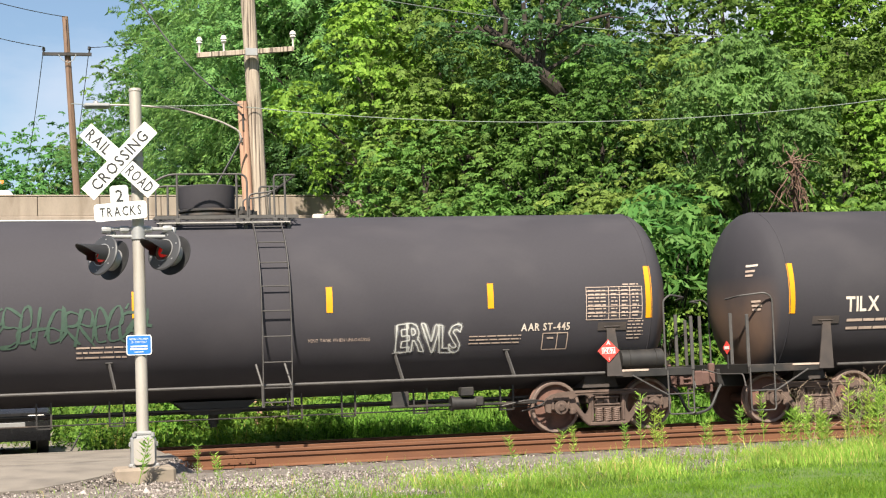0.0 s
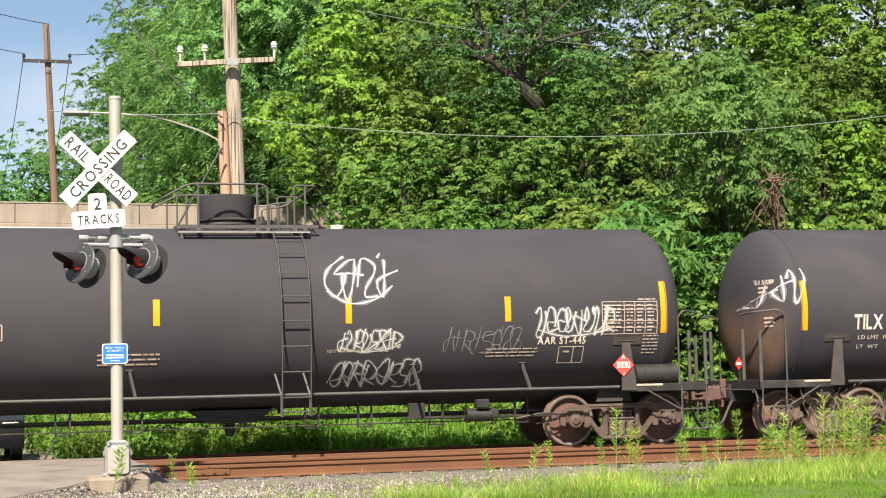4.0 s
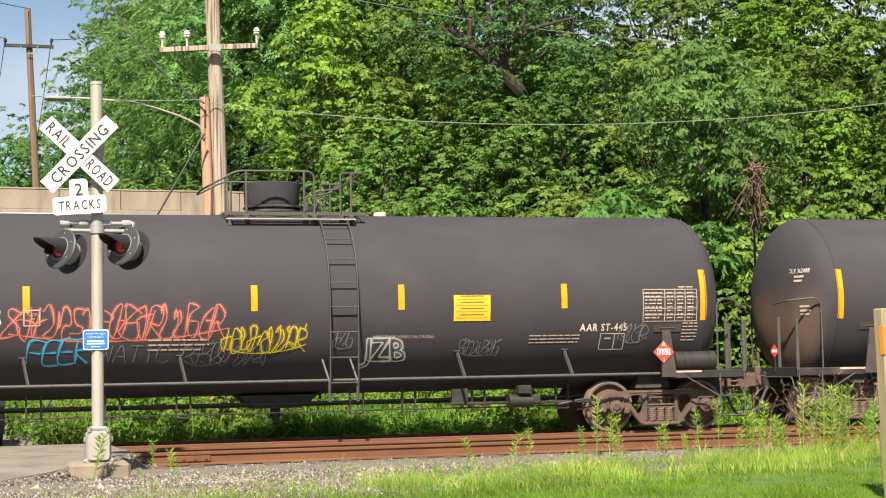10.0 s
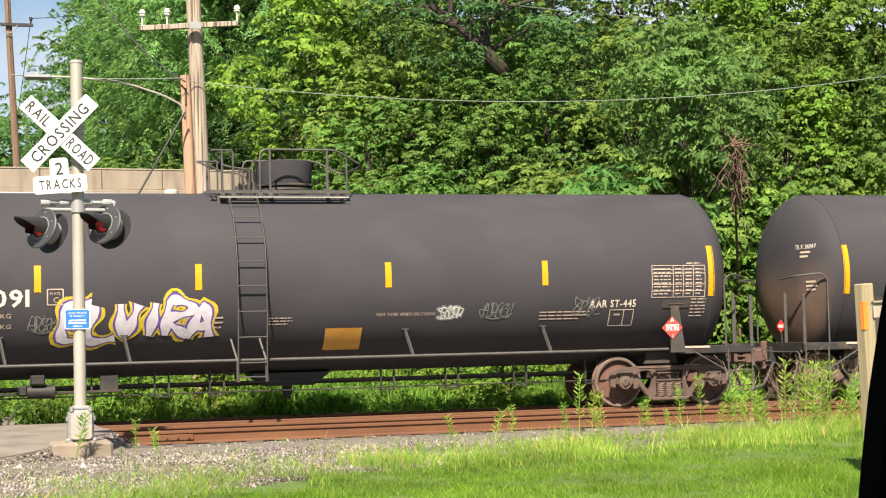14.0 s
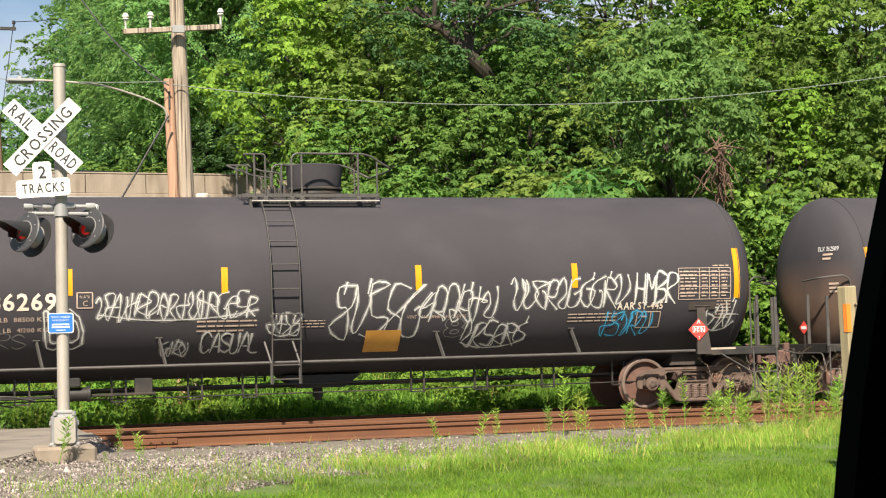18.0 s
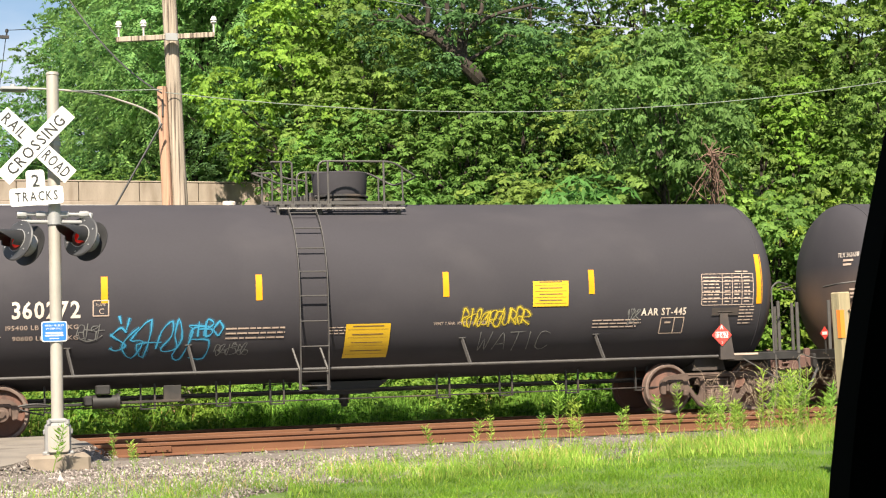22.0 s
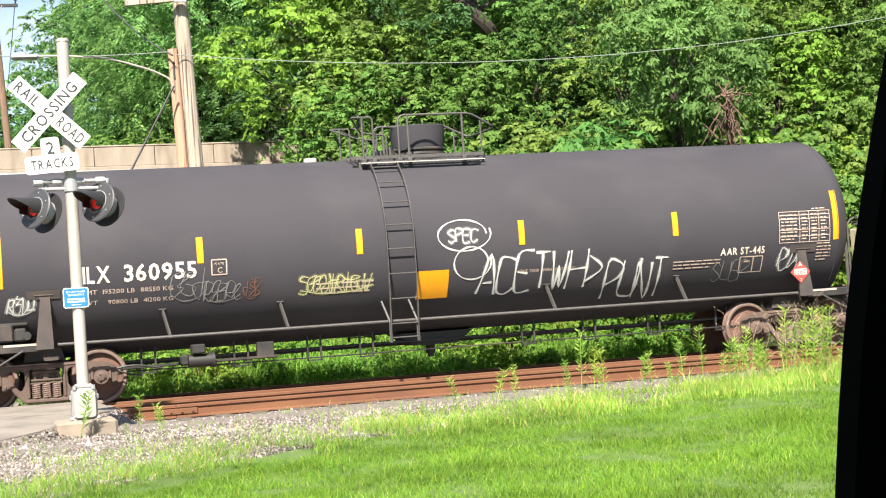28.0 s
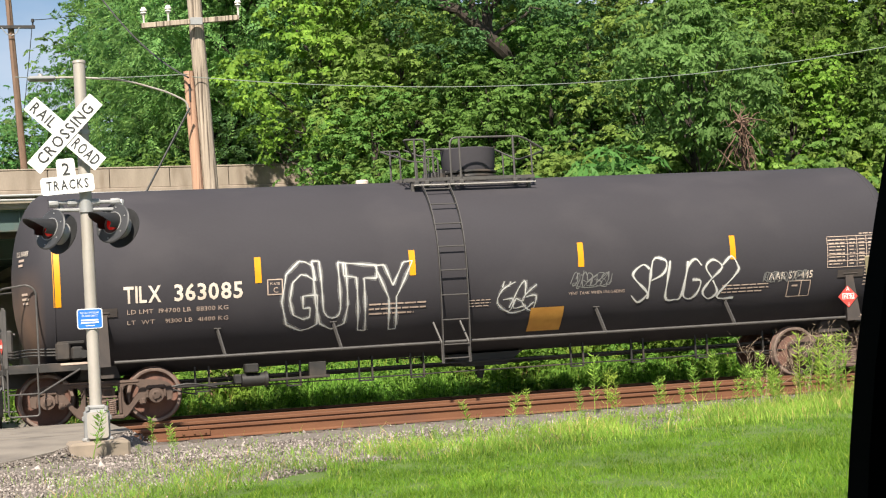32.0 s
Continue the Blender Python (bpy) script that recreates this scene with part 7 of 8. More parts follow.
kinds = [weed(s, h, "tall green weed with narrow leaves beside the gravel") for s, h in ((1, 0.62), (2, 0.8), (3, 0.5))]
SPOTS = [(8.9, -1.2, 1, 1.1), (9.0, -1.45, 0, 1.0), (10.1, -1.05, 0, 0.8), (8.2, -2.5, 0, 0.8), (7.4, -2.6, 0, 0.8), (9.1, -1.6, 0, 0.95), (7.0, -2.9, 2, 0.9), (6.5, -2.8, 2, 0.8), (9.6, -1.9, 2, 0.9), (8.7, -2.6, 2, 0.8),
         (2.25, -2.6, 0, 0.75), (2.55, -2.9, 2, 0.75), (1.5, -2.55, 2, 1.15), (2.45, -3.3, 2, 0.6), (2.0, -3.4, 2, 0.4)]
rw = random.Random(9)
for k in range(60):
    SPOTS.append((rw.gauss(12.4, 1.1), rw.gauss(-2.2, 0.6), rw.randrange(3), rw.uniform(0.6, 1.3)))
for k in range(26):
    wx = rw.uniform(4.5, 13.5)
    SPOTS.append((wx, float(grass_edge(wx)) + rw.gauss(0.1, 0.6), rw.randrange(3), rw.uniform(0.22, 0.5)))
first = set()
for x, y, k, s in SPOTS:
    m = pose(x, min(y, -0.75), ground_z(x, y) + (0.0 if y < -3 else 0.02), 0, 0, rw.uniform(0, 360)) @ Matrix.Scale(s, 4)
    if k in first:
        copy_thing(kinds[k], Matrix()).matrix_basis = m
    else:
        first.add(k)
        kinds[k].matrix_basis = m

# bare twigs in front of the track
for sx, sy, seed, h in ((11.7, -1.1, 3, 0.9), (12.4, -1.2, 5, 1.05), (13.1, -1.0, 8, 1.1), (13.7, -1.2, 11, 1.05)):
    rng = np.random.default_rng(seed)
    tw = thing("dead_shrub", pose(sx, sy, ground_z(sx, sy)), "bare grey-brown twigs of a dead shrub beside the track", "dead shrub", "dead shrubs")
    for k in range(6):
        bm = B()
        e = Vector((rng.normal() * 0.32, rng.normal() * 0.2, h * rng.uniform(0.7, 1.0)))
        pts = limb_points((0, 0, -0.05), e, rng, 0.05)
        tube(bm, pts, 0.0045, 4, taper=0.002)
        for j in range(7):
            s = pts[rng.integers(2, 6)]
            tube(bm, limb_points(s, s + Vector((rng.normal() * 0.2, rng.normal() * 0.12, rng.uniform(0.05, 0.32))), rng, 0.02), 0.0026, 3, taper=0.0013)
        part("twig", bm, M["deadwood"], tw)


# ---- lettering and paint on the cars ----
PAINT = {k: mat("spray_" + k, c, rough=0.7, scale=9, bump=0.02) for k, c in dict(
    white=(0.52, 0.52, 0.50), chalk=(0.17, 0.17, 0.165), dimgreen=(0.04, 0.078, 0.055), yellow=(0.55, 0.42, 0.03), pink=(0.6, 0.30, 0.45), teal=(0.06, 0.30, 0.36),
    salmon=(0.50, 0.15, 0.115), cyan=(0.05, 0.33, 0.55), green=(0.02, 0.28, 0.10), dimred=(0.14, 0.02, 0.018), purple=(0.12, 0.06, 0.26), lime=(0.19, 0.40, 0.03),
    blue=(0.04, 0.13, 0.5), red=(0.5, 0.03, 0.03), brown=(0.16, 0.07, 0.04), paleyellow=(0.45, 0.44, 0.22), lavender=(0.58, 0.55, 0.62), black=(0.012, 0.014, 0.012)).items()}

for k in list(PAINT):
    # thin overspray, through which the shell shows
    mist = PAINT[k].copy()
    mist.name = "mist_" + k
    mist.node_tree.nodes["Principled BSDF"].inputs["Alpha"].default_value = 0.26
    PAINT[k + "_mist"] = mist


def finer(ln, step=0.07):
    """The same line with no stretch longer than step, so that it follows the curve of the shell."""
    out = [ln[0]]
    for a, b in zip(ln, ln[1:]):
        n = max(1, math.ceil(math.hypot(b[0] - a[0], b[1] - a[1]) / step))
        out += [(a[0] + (b[0] - a[0]) * k / n, a[1] + (b[1] - a[1]) * k / n) for k in range(1, n + 1)]
    return out


def ribbon(lines, width, place, closed=False):
    """Flat brush strokes along lines of (along, up) points."""
    vs, fs = [], []
    for ln in lines:
        ln = finer(ln)
        n = len(ln)
        base = len(vs)
        for i, (x, y) in enumerate(ln):
            a, b = ln[max(0, i - 1)], ln[min(n - 1, i + 1)]
            dx, dy = b[0] - a[0], b[1] - a[1]
            d = math.hypot(dx, dy) or 1
            w = width * (0.8 + 0.3 * math.sin(i * 0.7 + n)) / 2
            vs += [place(x - dy / d * w, y + dx / d * w), place(x + dy / d * w, y - dx / d * w)]
        fs += [(base + 2 * i, base + 2 * i + 2, base + 2 * i + 3, base + 2 * i + 1) for i in range(n - 1)]
    return vs, fs


def smooth_line(p, k=5):
    """A soft curve through the points."""
    p = [p[0]] + list(p) + [p[-1]]
    out = []
    for i in range(1, len(p) - 2):
        for j in range(k):
            t = j / k
            out.append(tuple(0.5 * (2 * p[i][c] + (p[i + 1][c] - p[i - 1][c]) * t + (2 * p[i - 1][c] - 5 * p[i][c] + 4 * p[i + 1][c] - p[i + 2][c]) * t * t
                                    + (3 * p[i][c] - p[i - 1][c] - 3 * p[i + 1][c] + p[i + 2][c]) * t ** 3) for c in (0, 1)))
    return out + [p[-2]]


def scrawl(seed, w, h):
    """A hand style of looping strokes that fills a box."""
    r = random.Random(seed)
    n = max(3, round(w / h * 3.3))
    cell = w / n
    lines, cur = [], []
    for k in range(n):
        x0 = k * cell
        form = r.randrange(6)
        if form == 0:
            q = [(0.1, 0.2), (0.3, 0.9), (0.7, 0.95), (0.8, 0.5), (0.3, 0.4), (0.5, 0.05), (1.0, 0.2)]
        elif form == 1:
            q = [(0.8, 0.9), (0.15, 0.75), (0.1, 0.2), (0.7, 0.1), (0.85, 0.5), (0.4, 0.5)]
        elif form == 2:
            q = [(0.2, 1.0), (0.1, 0.0), (0.2, 0.9), (0.9, 0.8), (0.7, 0.45), (0.2, 0.45), (1.0, 0.0)]
        elif form == 3:
            q = [(0.95, 0.9), (0.25, 0.95), (0.2, 0.6), (0.85, 0.45), (0.8, 0.05), (0.0, 0.1)]
        elif form == 4:
            q = [(0.5, 1.05), (0.45, -0.05), (0.0, 0.55), (1.0, 0.6)]
        else:
            q = [(0.0, 0.7), (0.2, 1.0), (0.45, 0.6), (0.2, 0.1), (0.6, 0.05), (0.9, 0.6), (0.7, 1.0)]
        cur += [(x0 + (x + 0.25 * y + r.uniform(-0.15, 0.15)) * cell * 1.35 - cell * 0.2, h * min(1.05, max(-0.05, y + r.uniform(-0.15, 0.15)))) for x, y in q]
        if r.random() < 0.6:
            lines.append(smooth_line(cur, 3))
            cur = []
    if cur:
        lines.append(smooth_line(cur, 3))
    if r.random() < 0.6:
        lines.append(smooth_line([(w * 0.02, h * 0.2), (w * 0.35, -h * 0.06), (w * 0.75, h * 0.02), (w * 1.02, h * 0.3)]))
    for k in range(r.randrange(3)):
        x = r.uniform(0, w)
        lines.append([(x, h * r.uniform(0.8, 1.0)), (x + h * 0.06, h * r.uniform(1.05, 1.2))])
    return lines


# letters as a hand sprays them: strokes of points on a grid 4 wide and 6 high
HAND = {
    "A": "00 26 40;12 32", "B": "00 06 36 45 34 03 33 42 31 00", "C": "45 26 05 01 20 41", "D": "00 06 25 43 31 00", "E": "46 06 00 40;03 33", "F": "00 06 46;03 33",
    "G": "45 26 05 01 20 41 43 23", "H": "00 06;40 46;03 43", "I": "20 26", "J": "46 36 31 10 01", "K": "00 06;46 03 40", "L": "06 00 40", "M": "00 06 23 46 40",
    "N": "00 06 40 46", "O": "26 04 02 20 42 44 26", "P": "00 06 36 45 34 03", "R": "00 06 36 45 34 03 40", "S": "45 26 05 04 42 41 20 01", "T": "20 26;06 46",
    "U": "06 01 20 41 46", "V": "06 20 46", "W": "06 10 24 30 46", "X": "00 46;06 40", "Y": "06 23 46;23 20", "Z": "06 46 00 40", "0": "26 04 02 20 42 44 26",
    "2": "05 26 45 44 00 40", "8": "23 05 26 45 23 01 20 41 23", "$": "45 26 05 04 42 41 20 01;27 19", ">": "05 43 01", "!": "26 22;20 21", ".": "20 21", "-": "13 33",
    '"': "15 16;35 36", "*": "03 43;11 35;15 31"}


def hand_lines(text, w, h, seed):
    """The text in loose single strokes that fill a box, slanted a little."""
    r = random.Random(seed)
    cell = w / (len(text) + 0.2)
    lines = []
    for k, c in enumerate(text):
        low = 0.72 if c.islower() else 1.0
        lift = r.uniform(-0.03, 0.04) * h
        wide = cell * r.uniform(0.78, 1.0)
        for stroke in HAND.get(c.upper(), "").split(";"):
            pts = [(int(q[0]) / 4, int(q[1]) / 6) for q in stroke.split()]
            if len(pts) < 2:
                continue
            pts = [((x + r.uniform(-0.08, 0.08)), (y + r.uniform(-0.05, 0.05)) * low) for x, y in pts]
            lines.append(smooth_line([(k * cell + (x + 0.22 * y) * wide, lift + y * h) for x, y in pts], 4))
    return lines


def stroke_part(name, lines, width, colour, car, x0, z0, out, label):
    u0 = up_of(z0)
    vs, fs = ribbon(lines, width, lambda x, y: on_shell(x0 + x, u0 + y, out))
    ob = raw(name, vs, fs, PAINT[colour], car, label)
    return ob


COLOUR_WORD = dict(chalk="faint grey", dimgreen="faded dark green", paleyellow="pale yellow", dimred="faded red", cyan="sky blue", salmon="salmon red", lime="lime green")


def graffiti(car, x0, x1, z0, z1, colour, style, text, seed):
    if z1 < z0:
        z0, z1 = z1, z0
    u0, u1 = up_of(z0), up_of(z1)
    w, h = x1 - x0, u1 - u0
    lab = COLOUR_WORD.get(colour, colour) + " sprayed graffiti"
    thin = colour in ("chalk", "dimgreen", "dimred", "brown")
    if style == "tag":
        marks = [[(x, h * 0.1 + y * 0.8) for x, y in ln] for ln in scrawl(seed, w, h)]
        if not thin:
            stroke_part("spray_mist", marks, 0.075, colour + "_mist", car, x0, z0, 0.0045, "soft edge of sprayed paint")
        stroke_part("graffiti", marks, 0.05 if colour == "dimgreen" else 0.018 if thin else min(0.028, 0.016 + 0.012 * h), colour, car, x0, z0, 0.007 + 0.0004 * (seed % 5), lab)
    elif style == "text":
        marks = hand_lines(text, w, h * 0.92, seed)
        if not thin:
            stroke_part("spray_mist", marks, 0.075, colour + "_mist", car, x0, z0, 0.0045, "soft edge of sprayed paint")
        stroke_part("graffiti", marks, 0.018 if thin else min(0.042, 0.02 + 0.03 * h), colour, car, x0, z0, 0.0075, lab)
    elif style == "ring":
        a = [2 * math.pi * k / 20 for k in range(22)]
        marks = [[(w / 2 + w / 2 * (1 + 0.01 * k) * math.cos(v), h / 2 + h / 2 * (1 + 0.01 * k) * math.sin(v)) for k, v in enumerate(a)]]
        stroke_part("graffiti", marks, 0.03, colour, car, x0, z0, 0.0075, lab)
    elif style == "res":
        words(text, 0.2, PAINT[colour], car, lambda x, y: Vector((7.28 + x, -1.22 - 0.192 * math.cos((y - 0.1) / 0.19), 1.26 + 0.192 * math.sin((y - 0.1) / 0.19))), lab, "graffiti", width=0.5)
    else:
        if style == "piece":
            fillc, edge, halo = {"purple": ("lavender", "purple", "yellow"), "lime": ("lime", "black", "lime"), "blue": ("blue", "white", "cyan")}[colour]
            fat = h * 0.2
            lines = [[(x, h * 0.12 + y) for x, y in ln] for ln in hand_lines(text, w * 0.98, h * 0.70, seed)]
            stroke_part("graffiti_halo", lines, fat + (0.20 if halo == "yellow" else 0.14), halo, car, x0, z0, 0.005, COLOUR_WORD.get(halo, halo) + " sprayed glow round the letters")
            stroke_part("graffiti_outline", lines, fat + 0.075, edge, car, x0, z0, 0.0075, COLOUR_WORD.get(edge, edge) + " sprayed outline")
            stroke_part("graffiti", lines, fat, fillc, car, x0, z0, 0.0105, "large sprayed letters filled with colour")
        else:
            vs, fs, es, tw = set_text(text, 1, -0.04)
            k = w / tw
            fit = [(x * k + 0.03 * math.sin(y * 3 + x), y * h * 0.92 + 0.05 * h * math.sin(x * 1.7)) for x, y in vs]
            lines = [[fit[a], fit[b]] for a, b in es]
            if not thin:
                stroke_part("spray_mist", lines, 0.085, colour + "_mist", car, x0, z0, 0.0045, "soft edge of sprayed paint")
            stroke_part("graffiti", lines, 0.018 if thin else 0.03, colour, car, x0, z0, 0.0075, lab + " in bubble letters")


GRAFFITI = []


def spray(*row):
    GRAFFITI.append(row)


spray(1, 3.00, 4.17, 1.53, 2.02, "white", "bubble", 'ERVLS')
spray(1, -4.3, -1.2, 1.75, 2.5, "dimgreen", "tag", '')
spray(2, 1.21, 2.33, 2.26, 3.12, "white", "tag", '')
spray(2, -2.24, -1.09, 1.90, 2.31, "yellow", "bubble", 'ARGON')
spray(2, -3.67, -2.91, 1.79, 2.16, "white", "text", 'TOBER')
spray(2, -0.19, 0.59, 1.86, 2.15, "white", "text", 'BRED')
spray(2, -2.91, -1.97, 1.30, 2.03, "chalk", "tag", '')
spray(2, -1.23, -0.21, 1.40, 2.05, "chalk", "tag", '')
spray(2, 1.45, 2.62, 1.38, 1.82, "white", "text", 'REYOUG')
spray(2, 3.76, 4.88, 1.55, 2.25, "white", "tag", '')
spray(2, 4.92, 6.31, 2.13, 2.55, "white", "tag", '')
spray(2, 5.85, 6.51, 1.63, 2.03, "chalk", "tag", '')
spray(2, -8.29, -7.64, 2.46, 3.19, "white", "tag", '')
spray(2, 1.36, 2.24, 1.94, 2.12, "chalk", "text", 'GRUNGE')
spray(2, 0.84, 1.19, 1.57, 2.23, "chalk", "tag", '')
spray(2, -4.49, -3.81, 1.49, 1.95, "chalk", "tag", '')
spray(2, 4.89, 5.36, 1.53, 1.90, "chalk", "tag", '')
spray(3, 5.19, 6.64, 1.94, 2.51, "white", "tag", '')
spray(3, 1.44, 2.60, 2.52, 3.49, "white", "tag", '')
spray(3, 1.66, 2.73, 1.73, 2.14, "white", "tag", '')
spray(3, 1.52, 3.14, 1.13, 1.64, "white", "tag", '')
spray(3, 3.51, 4.90, 1.64, 2.19, "chalk", "tag", '')
spray(3, -8.53, -7.93, 2.78, 3.90, "pink", "tag", '')
spray(3, -7.79, -7.30, 1.69, 1.91, "white", "tag", '')
spray(4, -3.82, -2.75, 1.59, 2.10, "white", "bubble", 'ERVLS')
spray(4, -2.22, -1.61, 1.47, 1.85, "chalk", "text", 'DEGU')
spray(4, 3.23, 4.36, 1.74, 1.99, "chalk", "tag", '')
spray(5, 2.97, 4.40, 1.55, 2.33, "white", "bubble", 'SMB')
spray(5, 3.43, 3.78, 1.29, 1.57, "white", "bubble", '000')
spray(5, 1.20, 2.31, 1.53, 2.17, "teal", "tag", '')
spray(5, 4.64, 5.72, 1.38, 1.67, "chalk", "tag", '')
spray(5, -0.47, -0.07, 1.56, 2.03, "chalk", "tag", '')
spray(5, 0.11, 0.44, 1.46, 2.02, "chalk", "tag", '')
spray(5, -4.66, -2.48, 1.74, 1.95, "chalk", "text", 'I HATE TANKERS!')
spray(5, -4.35, -3.55, 1.48, 1.68, "chalk", "tag", '')
spray(6, -4.70, -1.13, 1.73, 2.41, "salmon", "tag", '')
spray(6, -4.33, -3.26, 1.41, 1.81, "cyan", "text", 'FEER')
spray(6, -3.21, -1.94, 1.42, 1.83, "chalk", "text", 'watic')
spray(6, -1.19, 0.26, 1.51, 2.00, "yellow", "tag", '')
spray(6, -1.81, -1.04, 1.32, 1.74, "chalk", "tag", '')
spray(6, -0.94, -0.35, 1.30, 1.69, "chalk", "tag", '')
spray(6, 1.28, 2.06, 1.36, 1.76, "white", "bubble", 'JZB')
spray(6, 3.01, 3.76, 1.41, 1.73, "chalk", "tag", '')
spray(6, 0.75, 1.10, 1.57, 1.91, "chalk", "tag", '')
spray(6, 6.01, 6.54, 1.59, 2.00, "chalk", "tag", '')
spray(7, -3.60, -2.26, 1.76, 2.25, "green", "text", '"RONIN*')
spray(7, -1.05, 0.63, 1.65, 2.11, "green", "text", 'C>Ronin')
spray(7, 3.11, 4.26, 1.75, 2.18, "green", "text", 'RONIN"')
spray(7, -1.99, -0.75, 1.31, 1.87, "white", "text", 'DEBUT')
spray(7, 1.72, 2.30, 1.80, 1.96, "chalk", "text", 'MAINER')
spray(7, -5.35, -4.80, 1.40, 1.75, "chalk", "tag", '')
spray(7, -4.05, -3.20, 1.46, 1.74, "dimred", "tag", '')
spray(7, -4.71, -4.36, 1.52, 1.76, "chalk", "tag", '')
spray(8, -3.99, -1.39, 1.39, 2.17, "purple", "piece", 'ELVIRA')
spray(8, -4.55, -4.07, 1.56, 1.87, "chalk", "tag", '')
spray(8, 2.39, 2.84, 1.67, 1.91, "white", "tag", '')
spray(8, 3.19, 3.77, 1.65, 1.96, "chalk", "tag", '')
spray(8, 4.93, 5.41, 1.64, 2.05, "chalk", "tag", '')
spray(9, -4.5, -2.75, 1.42, 2.22, "lime", "piece", 'KDSE')
spray(9, -1.41, 0.57, 1.27, 2.16, "blue", "piece", 'elvira')
spray(9, 1.39, 2.75, 1.21, 1.95, "teal", "tag", '')
spray(9, 1.31, 2.36, 1.96, 2.25, "red", "text", 'urser')
spray(9, 0.75, 1.33, 1.42, 1.92, "white", "tag", '')
spray(9, -1.89, -1.48, 1.30, 1.61, "yellow", "tag", '')
spray(9, -6.65, -6.00, 1.46, 1.72, "chalk", "tag", '')
spray(9, -5.84, -4.76, 1.38, 1.68, "brown", "tag", '')
spray(9, 1.31, 1.96, 2.17, 2.81, "chalk", "tag", '')
spray(10, -0.09, 1.51, 1.35, 2.42, "white", "tag", '')
spray(10, 1.47, 2.92, 1.60, 2.33, "white", "tag", '')
spray(10, 3.18, 5.38, 1.81, 2.50, "white", "tag", '')
spray(10, 5.58, 6.44, 1.92, 2.51, "white", "text", 'HMBR')
spray(10, 4.94, 5.90, 1.33, 1.83, "cyan", "tag", '')
spray(10, 2.30, 3.52, 1.19, 1.73, "white", "tag", '')
spray(10, 7.00, 7.61, 1.39, 2.00, "white", "tag", '')
spray(10, -2.29, -1.26, 1.24, 1.60, "white", "text", 'CASUAL')
spray(10, -1.16, -0.62, 1.48, 1.91, "white", "tag", '')
spray(10, -4.06, -1.39, 1.78, 2.30, "white", "tag", '')
spray(10, -7.38, -6.59, 1.75, 2.22, "white", "tag", '')
spray(10, -4.89, -4.24, 1.36, 2.02, "white", "bubble", 'UD')
spray(10, -6.13, -5.12, 1.39, 1.64, "chalk", "text", 'EARS')
spray(10, -8.43, -7.86, 2.49, 3.37, "white", "tag", '')
spray(10, -2.97, -2.52, 1.18, 1.47, "white", "tag", '')
spray(10, 1.96, 2.36, 1.41, 1.75, "chalk", "bubble", '8')
spray(11, 7.25, 7.85, 1.11, 1.44, "white", "res", 'PUD')
spray(11, -14.14, -11.93, 1.95, 2.13, "chalk", "tag", '')
spray(12, -4.12, -2.71, 1.25, 2.00, "cyan", "tag", '')
spray(12, -2.85, -2.42, 1.65, 1.93, "cyan", "text", 'HBO')
spray(12, -4.30, -3.98, 1.44, 1.83, "cyan", "text", '$')
spray(12, 2.14, 3.61, 1.28, 1.76, "chalk", "text", 'watic')
spray(12, 1.78, 3.05, 1.67, 2.05, "yellow", "tag", '')
spray(12, -2.56, -2.00, 1.31, 1.55, "chalk", "tag", '')
spray(12, -6.87, -6.28, 1.26, 1.66, "white", "tag", '')
spray(12, 4.97, 5.19, 1.63, 1.97, "chalk", "tag", '')
spray(12, -4.85, -4.44, 1.61, 1.93, "chalk", "tag", '')
spray(13, 2.87, 4.09, 1.73, 2.10, "cyan", "text", '2TRAINZ')
spray(13, -0.78, 0.71, 1.46, 2.10, "chalk", "tag", '')
spray(13, 1.61, 2.40, 1.59, 2.21, "white", "tag", '')
spray(13, -2.94, -2.15, 1.34, 1.83, "white", "text", 'gabe')
spray(13, 4.09, 4.47, 1.53, 2.05, "chalk", "tag", '')
spray(13, 6.12, 6.67, 1.45, 1.86, "white", "text", 'GTU')
spray(13, 1.32, 1.59, 1.53, 1.97, "chalk", "tag", '')
spray(13, 3.21, 3.99, 1.44, 1.74, "chalk", "tag", '')
spray(13, -1.34, -0.77, 1.45, 1.76, "chalk", "tag", '')
spray(14, -1.08, 0.59, 1.08, 2.06, "paleyellow", "tag", '')
spray(14, 1.17, 1.75, 1.40, 1.94, "white", "bubble", 'BD')
spray(14, 3.10, 4.64, 1.25, 2.13, "paleyellow", "tag", '')
spray(14, -2.45, -1.92, 1.78, 2.07, "paleyellow", "text", 'OA')
spray(14, 6.17, 6.70, 1.67, 2.02, "cyan", "tag", '')
spray(15, -0.02, 0.58, 2.34, 2.58, "white", "text", 'SPEC')
spray(15, -0.15, 0.70, 2.22, 2.72, "white", "ring", '')
spray(15, 0.12, 0.72, 1.72, 2.24, "white", "ring", '')
spray(15, 0.55, 2.98, 1.43, 2.15, "white", "text", 'ACETWH>')
spray(15, 2.97, 4.24, 1.18, 1.89, "white", "text", 'PUNT')
spray(15, -2.68, -1.39, 1.58, 1.97, "paleyellow", "tag", '')
spray(15, -4.32, -3.70, 1.56, 1.94, "chalk", "tag", '')
spray(15, -3.63, -3.36, 1.58, 1.96, "brown", "tag", '')
spray(15, 5.10, 5.90, 1.37, 1.74, "chalk", "text", 'SUEP')
spray(15, 6.42, 6.97, 1.46, 1.93, "white", "tag", '')
spray(15, -7.52, -7.09, 1.55, 1.87, "white", "tag", '')
spray(15, -4.88, -4.27, 1.60, 2.21, "chalk", "tag", '')
spray(16, -4.62, -1.78, 1.63, 2.06, "white", "text", 'SPRAYPAINT FAMILY.')
